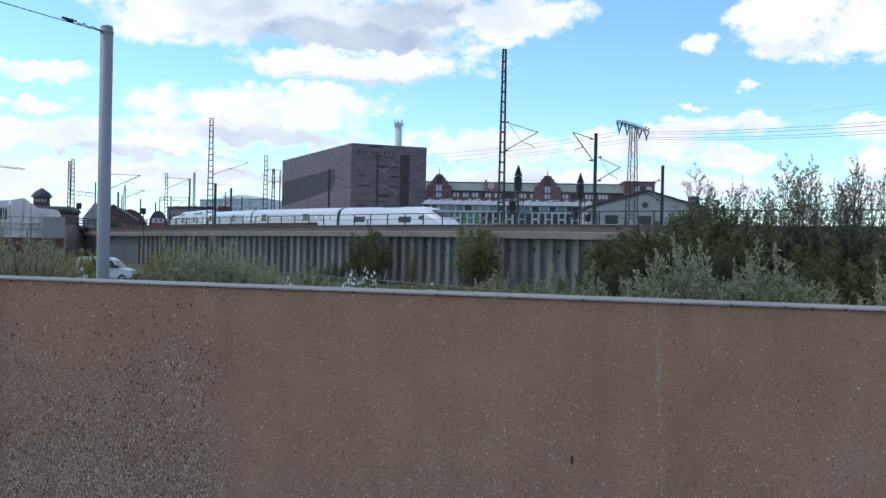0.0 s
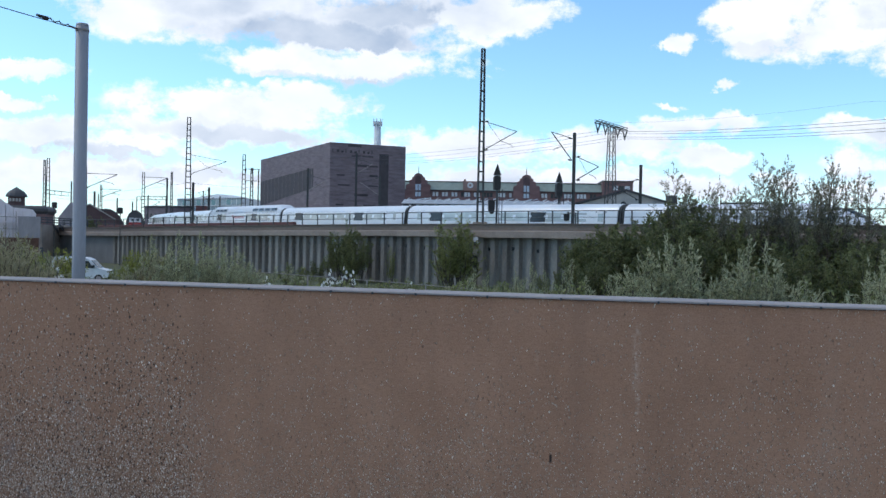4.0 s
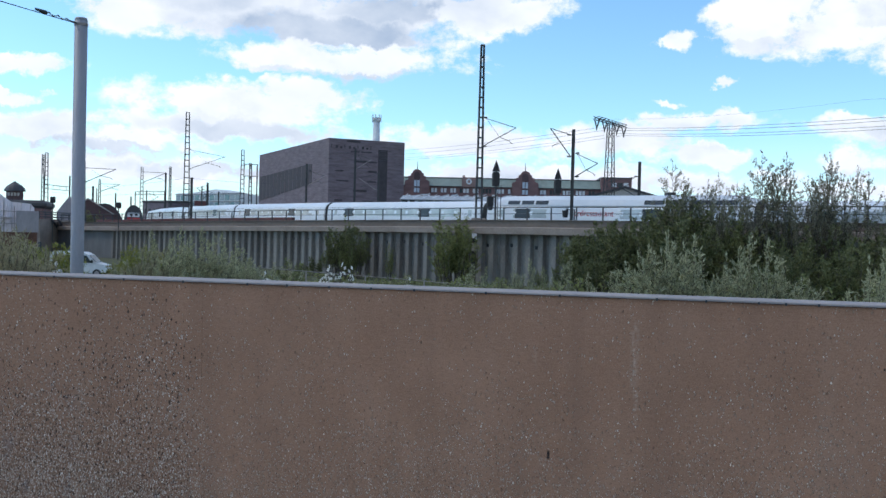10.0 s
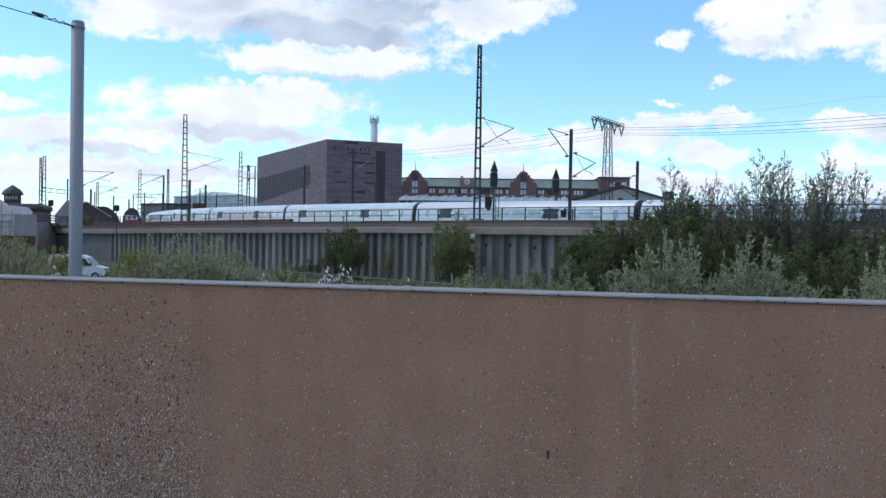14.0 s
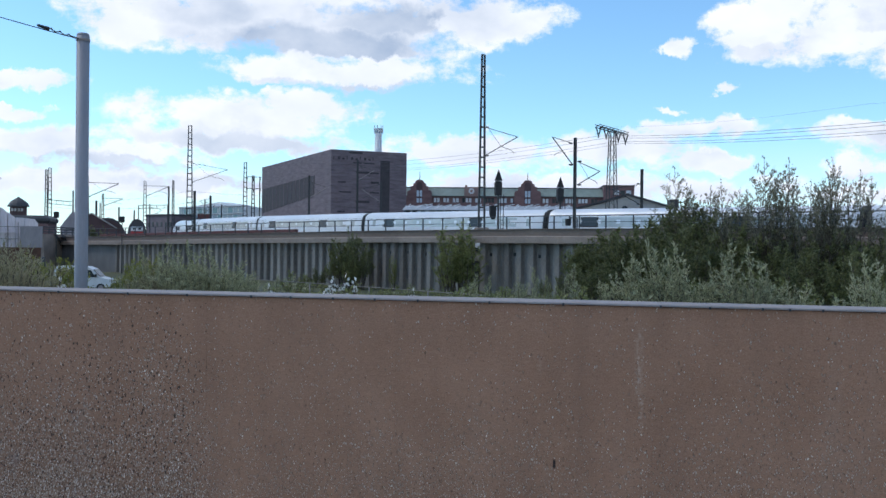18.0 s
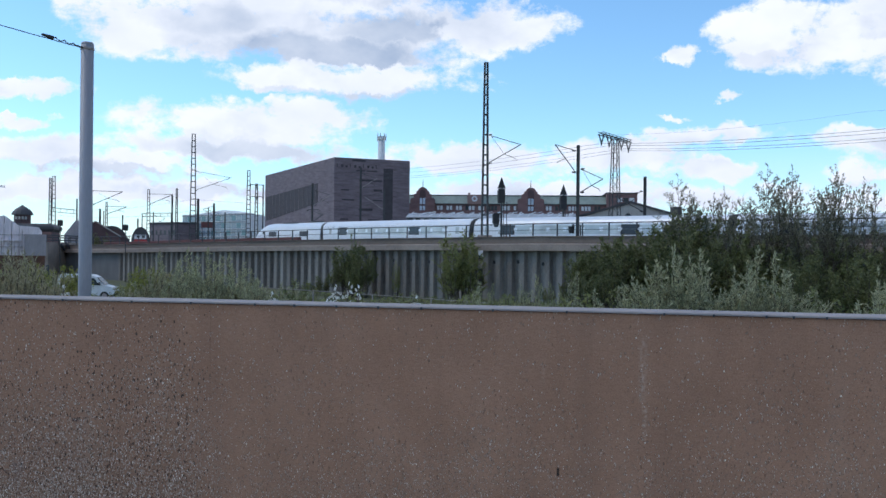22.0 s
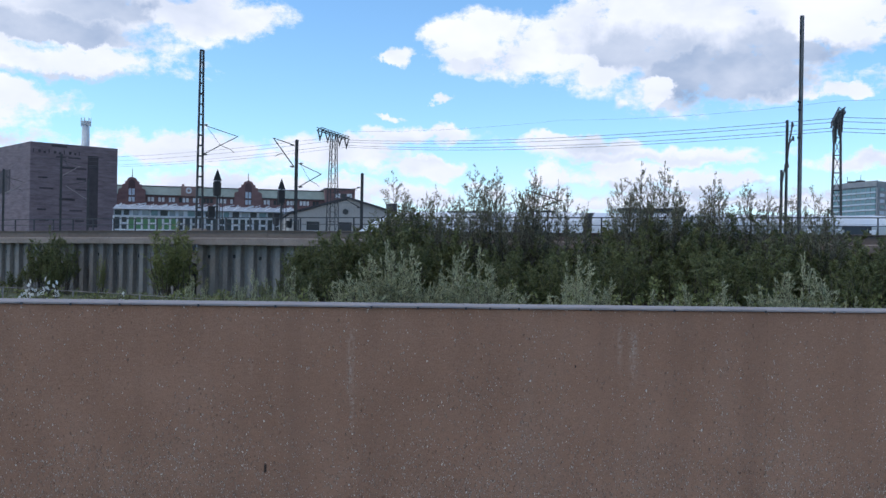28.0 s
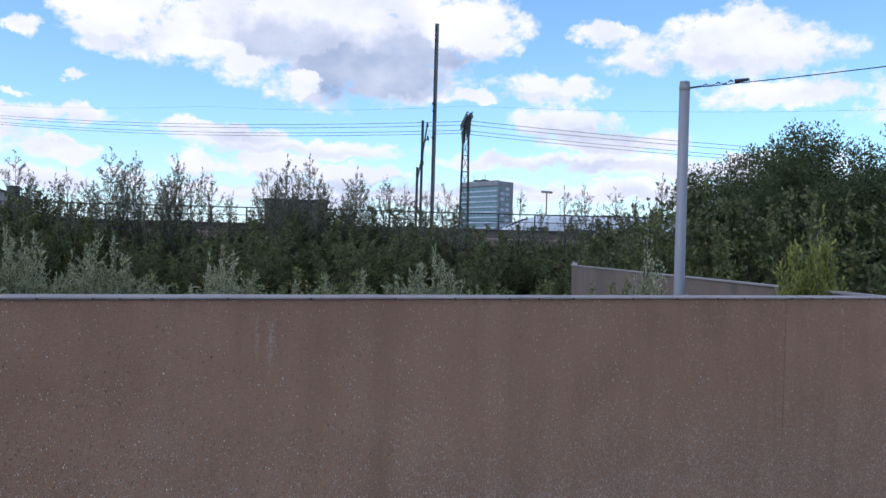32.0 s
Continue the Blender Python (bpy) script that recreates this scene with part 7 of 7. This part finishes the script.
# old locust trees beyond the ramp
TREE = [tree_meshes("locust_tree", 500 + k, 8.4, 3.6, 420, 210, 0.12, 0.035, LEAF_TREE) for k in range(3)]
for az_, r, tan, k, wide in ((58.6, 31, 0.116, 0, 0.66), (62.2, 34, 0.138, 1, 0.7), (66.0, 30, 0.112, 2, 0.75), (69.5, 33, 0.142, 0, 0.8), (74.5, 31, 0.14, 1, 0.9)):
    plant("locust_tree", TREE[k], 8.2, az_, r, tan, "broad dark green locust tree beyond the ramp wall", "tree", "locust trees", wide=wide)
for k in range(9):
    az_ = 53.6 + 18 * k / 8
    plant("poplar_thicket", THICK[k % 5], 5.0, az_, 27 + (k % 3), (0.052, 0.066, 0.08, 0.06, 0.07)[k % 5] if az_ > 55.5 else 0.05, "dense dark green thicket below the locust trees", "bush", "poplar thicket", wide=1.0)


# ---- small things on the waste ground ----
def van():
    """White panel van, standing with its nose to the right."""
    p = at(-20.35, 78)
    v = thing("panel_van", pose(p.x, p.y, ground_z(p.x, p.y) + 0.06, 0, 0, 6), "white panel van parked on the waste ground", "van")
    side = [(-2.2, 0.35), (2.05, 0.35), (2.2, 0.6), (2.15, 0.95), (1.35, 1.15), (0.75, 1.78), (0.3, 1.98), (-1.9, 2.02), (-2.15, 1.8), (-2.22, 0.9)]
    b = Build()
    b.loft([[(x, y, z) for x, z in side][::-1] for y in (-0.9, 0.9)])
    part("body", b, OFFWHITE, v)
    part("windscreen", Build().loft([[(1.30, y, 1.18), (0.80, y, 1.74), (0.83, y, 1.77), (1.35, y, 1.2)] for y in (-0.76, 0.76)]), PANE, v)
    for sgn in (-1, 1):
        for x0, x1, x2, x3 in ((0.15, 1.0, 0.62, 0.15), (-0.9, 0.05, 0.05, -0.85), (-1.95, -1.05, -1.05, -1.9)):
            yy = sgn * 0.915
            part("side_window", Build().loft([[(x0, y, 1.15), (x1, y, 1.15), (x2, y, 1.72), (x3, y, 1.72)][::int(-sgn) or 1] for y in (yy - 0.02 * sgn, yy)]), PANE, v)
        for x in (-1.35, 1.4):
            w_ = part("wheel", Build().tube([(x, sgn * 0.72, 0.33), (x, sgn * 0.92, 0.33)], 0.33, 18), RUBBER, v)
            part("rim", Build().tube([(x, sgn * 0.9, 0.33), (x, sgn * 0.93, 0.33)], 0.2, 14), ZINC, w_)
        part("mirror", Build().box(0.95, sgn * 1.0 - 0.09, 1.15, 1.1, sgn * 1.0 + 0.09, 1.4, 0.02), RUBBER, v)
        part("headlight", Build().box(2.02, sgn * 0.66 - 0.16, 0.75, 2.2, sgn * 0.66 + 0.16, 0.98, 0.03), ZINC, v)
    part("bumper", Build().box(2.0, -0.88, 0.3, 2.28, 0.88, 0.62, 0.05), RUBBER, v)
    part("roof_bar", Build().box(-1.2, -0.75, 2.03, -1.1, 0.75, 2.1), STEEL, v)
    part("roof_bar", Build().box(-0.1, -0.75, 2.03, 0.0, 0.75, 2.1), STEEL, v)
    return v


van()

# low tubular railing in the low ground
fence = thing("tube_railing", pose(0, 0, 0), "thin grey tubular railing with slim posts", "railing")
last = None
for k in range(5):
    az_ = -10.9 + 3.7 * k
    p = at(az_, 34.0)
    top = above(34.0, -0.0393 - 0.0011 * (az_ + 10.9))
    part("fence_post", Build().tube([(p.x, p.y, LOW - 0.2), (p.x, p.y, top)], 0.026, 8), ZINC, fence)
    if last is not None:
        for dz in (0.0, -0.42, -0.85):
            part("fence_rail", Build().tube([(last[0].x, last[0].y, last[1] + dz), (p.x, p.y, top + dz)], 0.015, 6), ZINC, fence)
    last = (p, top)

# dark posts among the weeds at the far left
for az_ in (-25.4, -24.5, -23.7, -22.6):
    p = at(az_, 60)
    t_ = tagged(part("marker_post", Build().tube([(p.x, p.y, LOW - 0.2), (p.x, p.y, above(60, -0.018)), (p.x, p.y, above(60, -0.017))], 0.11, 8, 0.09), STEEL), "dark wooden post among tall weeds", "post", "posts in the weeds")

# plants with whitish seed heads
SEED = shrub_meshes("seed_head", 601, 2.2, 0.50, 12, 0.085, 0.042, 90, mat=PETAL, whip=0.9, base=0.80, twig=0.16)
for az_, r, tan in ((-6.2, 26, -0.043), (-5.5, 27, -0.039), (-5.0, 26, -0.037), (-4.5, 27, -0.040), (-1.0, 28, -0.051), (-9.4, 27, -0.047), (-21.4, 30, -0.040)):
    plant("seed_head_plant", SEED, 2.1, az_, r, tan, "tall weed with whitish woolly seed heads", "weeds", "seed-head weeds", wide=0.85)

# flat dark store behind the saplings
p = at(31.45, 92)
st = thing("track_store", pose(p.x, p.y, YARD, 0, 0, -31), "flat-roofed dark green store beside the tracks", "shed")
part("wall", Build().box(-3.1, -1.2, -0.3, 3.1, 1.2, above(92, 0.0455) - YARD, 0.05), STOREGREEN, st)
part("roof", Build().box(-3.3, -1.4, above(92, 0.0455) - YARD, 3.3, 1.4, above(92, 0.0487) - YARD, 0.04), STEEL, st)

# yard lamp far off
p = at(47.1, 130)
yl = thing("yard_lamp", pose(p.x, p.y, YARD), "tall yard lamp with a flat cluster head", "lamp post")
hl_ = above(130, 0.064) - YARD
part("lamp_pole", Build().tube([(0, 0, -0.3), (0, 0, hl_)], 0.16, 8, 0.09), ZINC, yl)
for k in (-0.7, 0.0, 0.7):
    part("lamp_head", Build().box(k - 0.28, -0.25, hl_, k + 0.28, 0.25, hl_ + 0.3, 0.04), ZINC, yl)


motions()
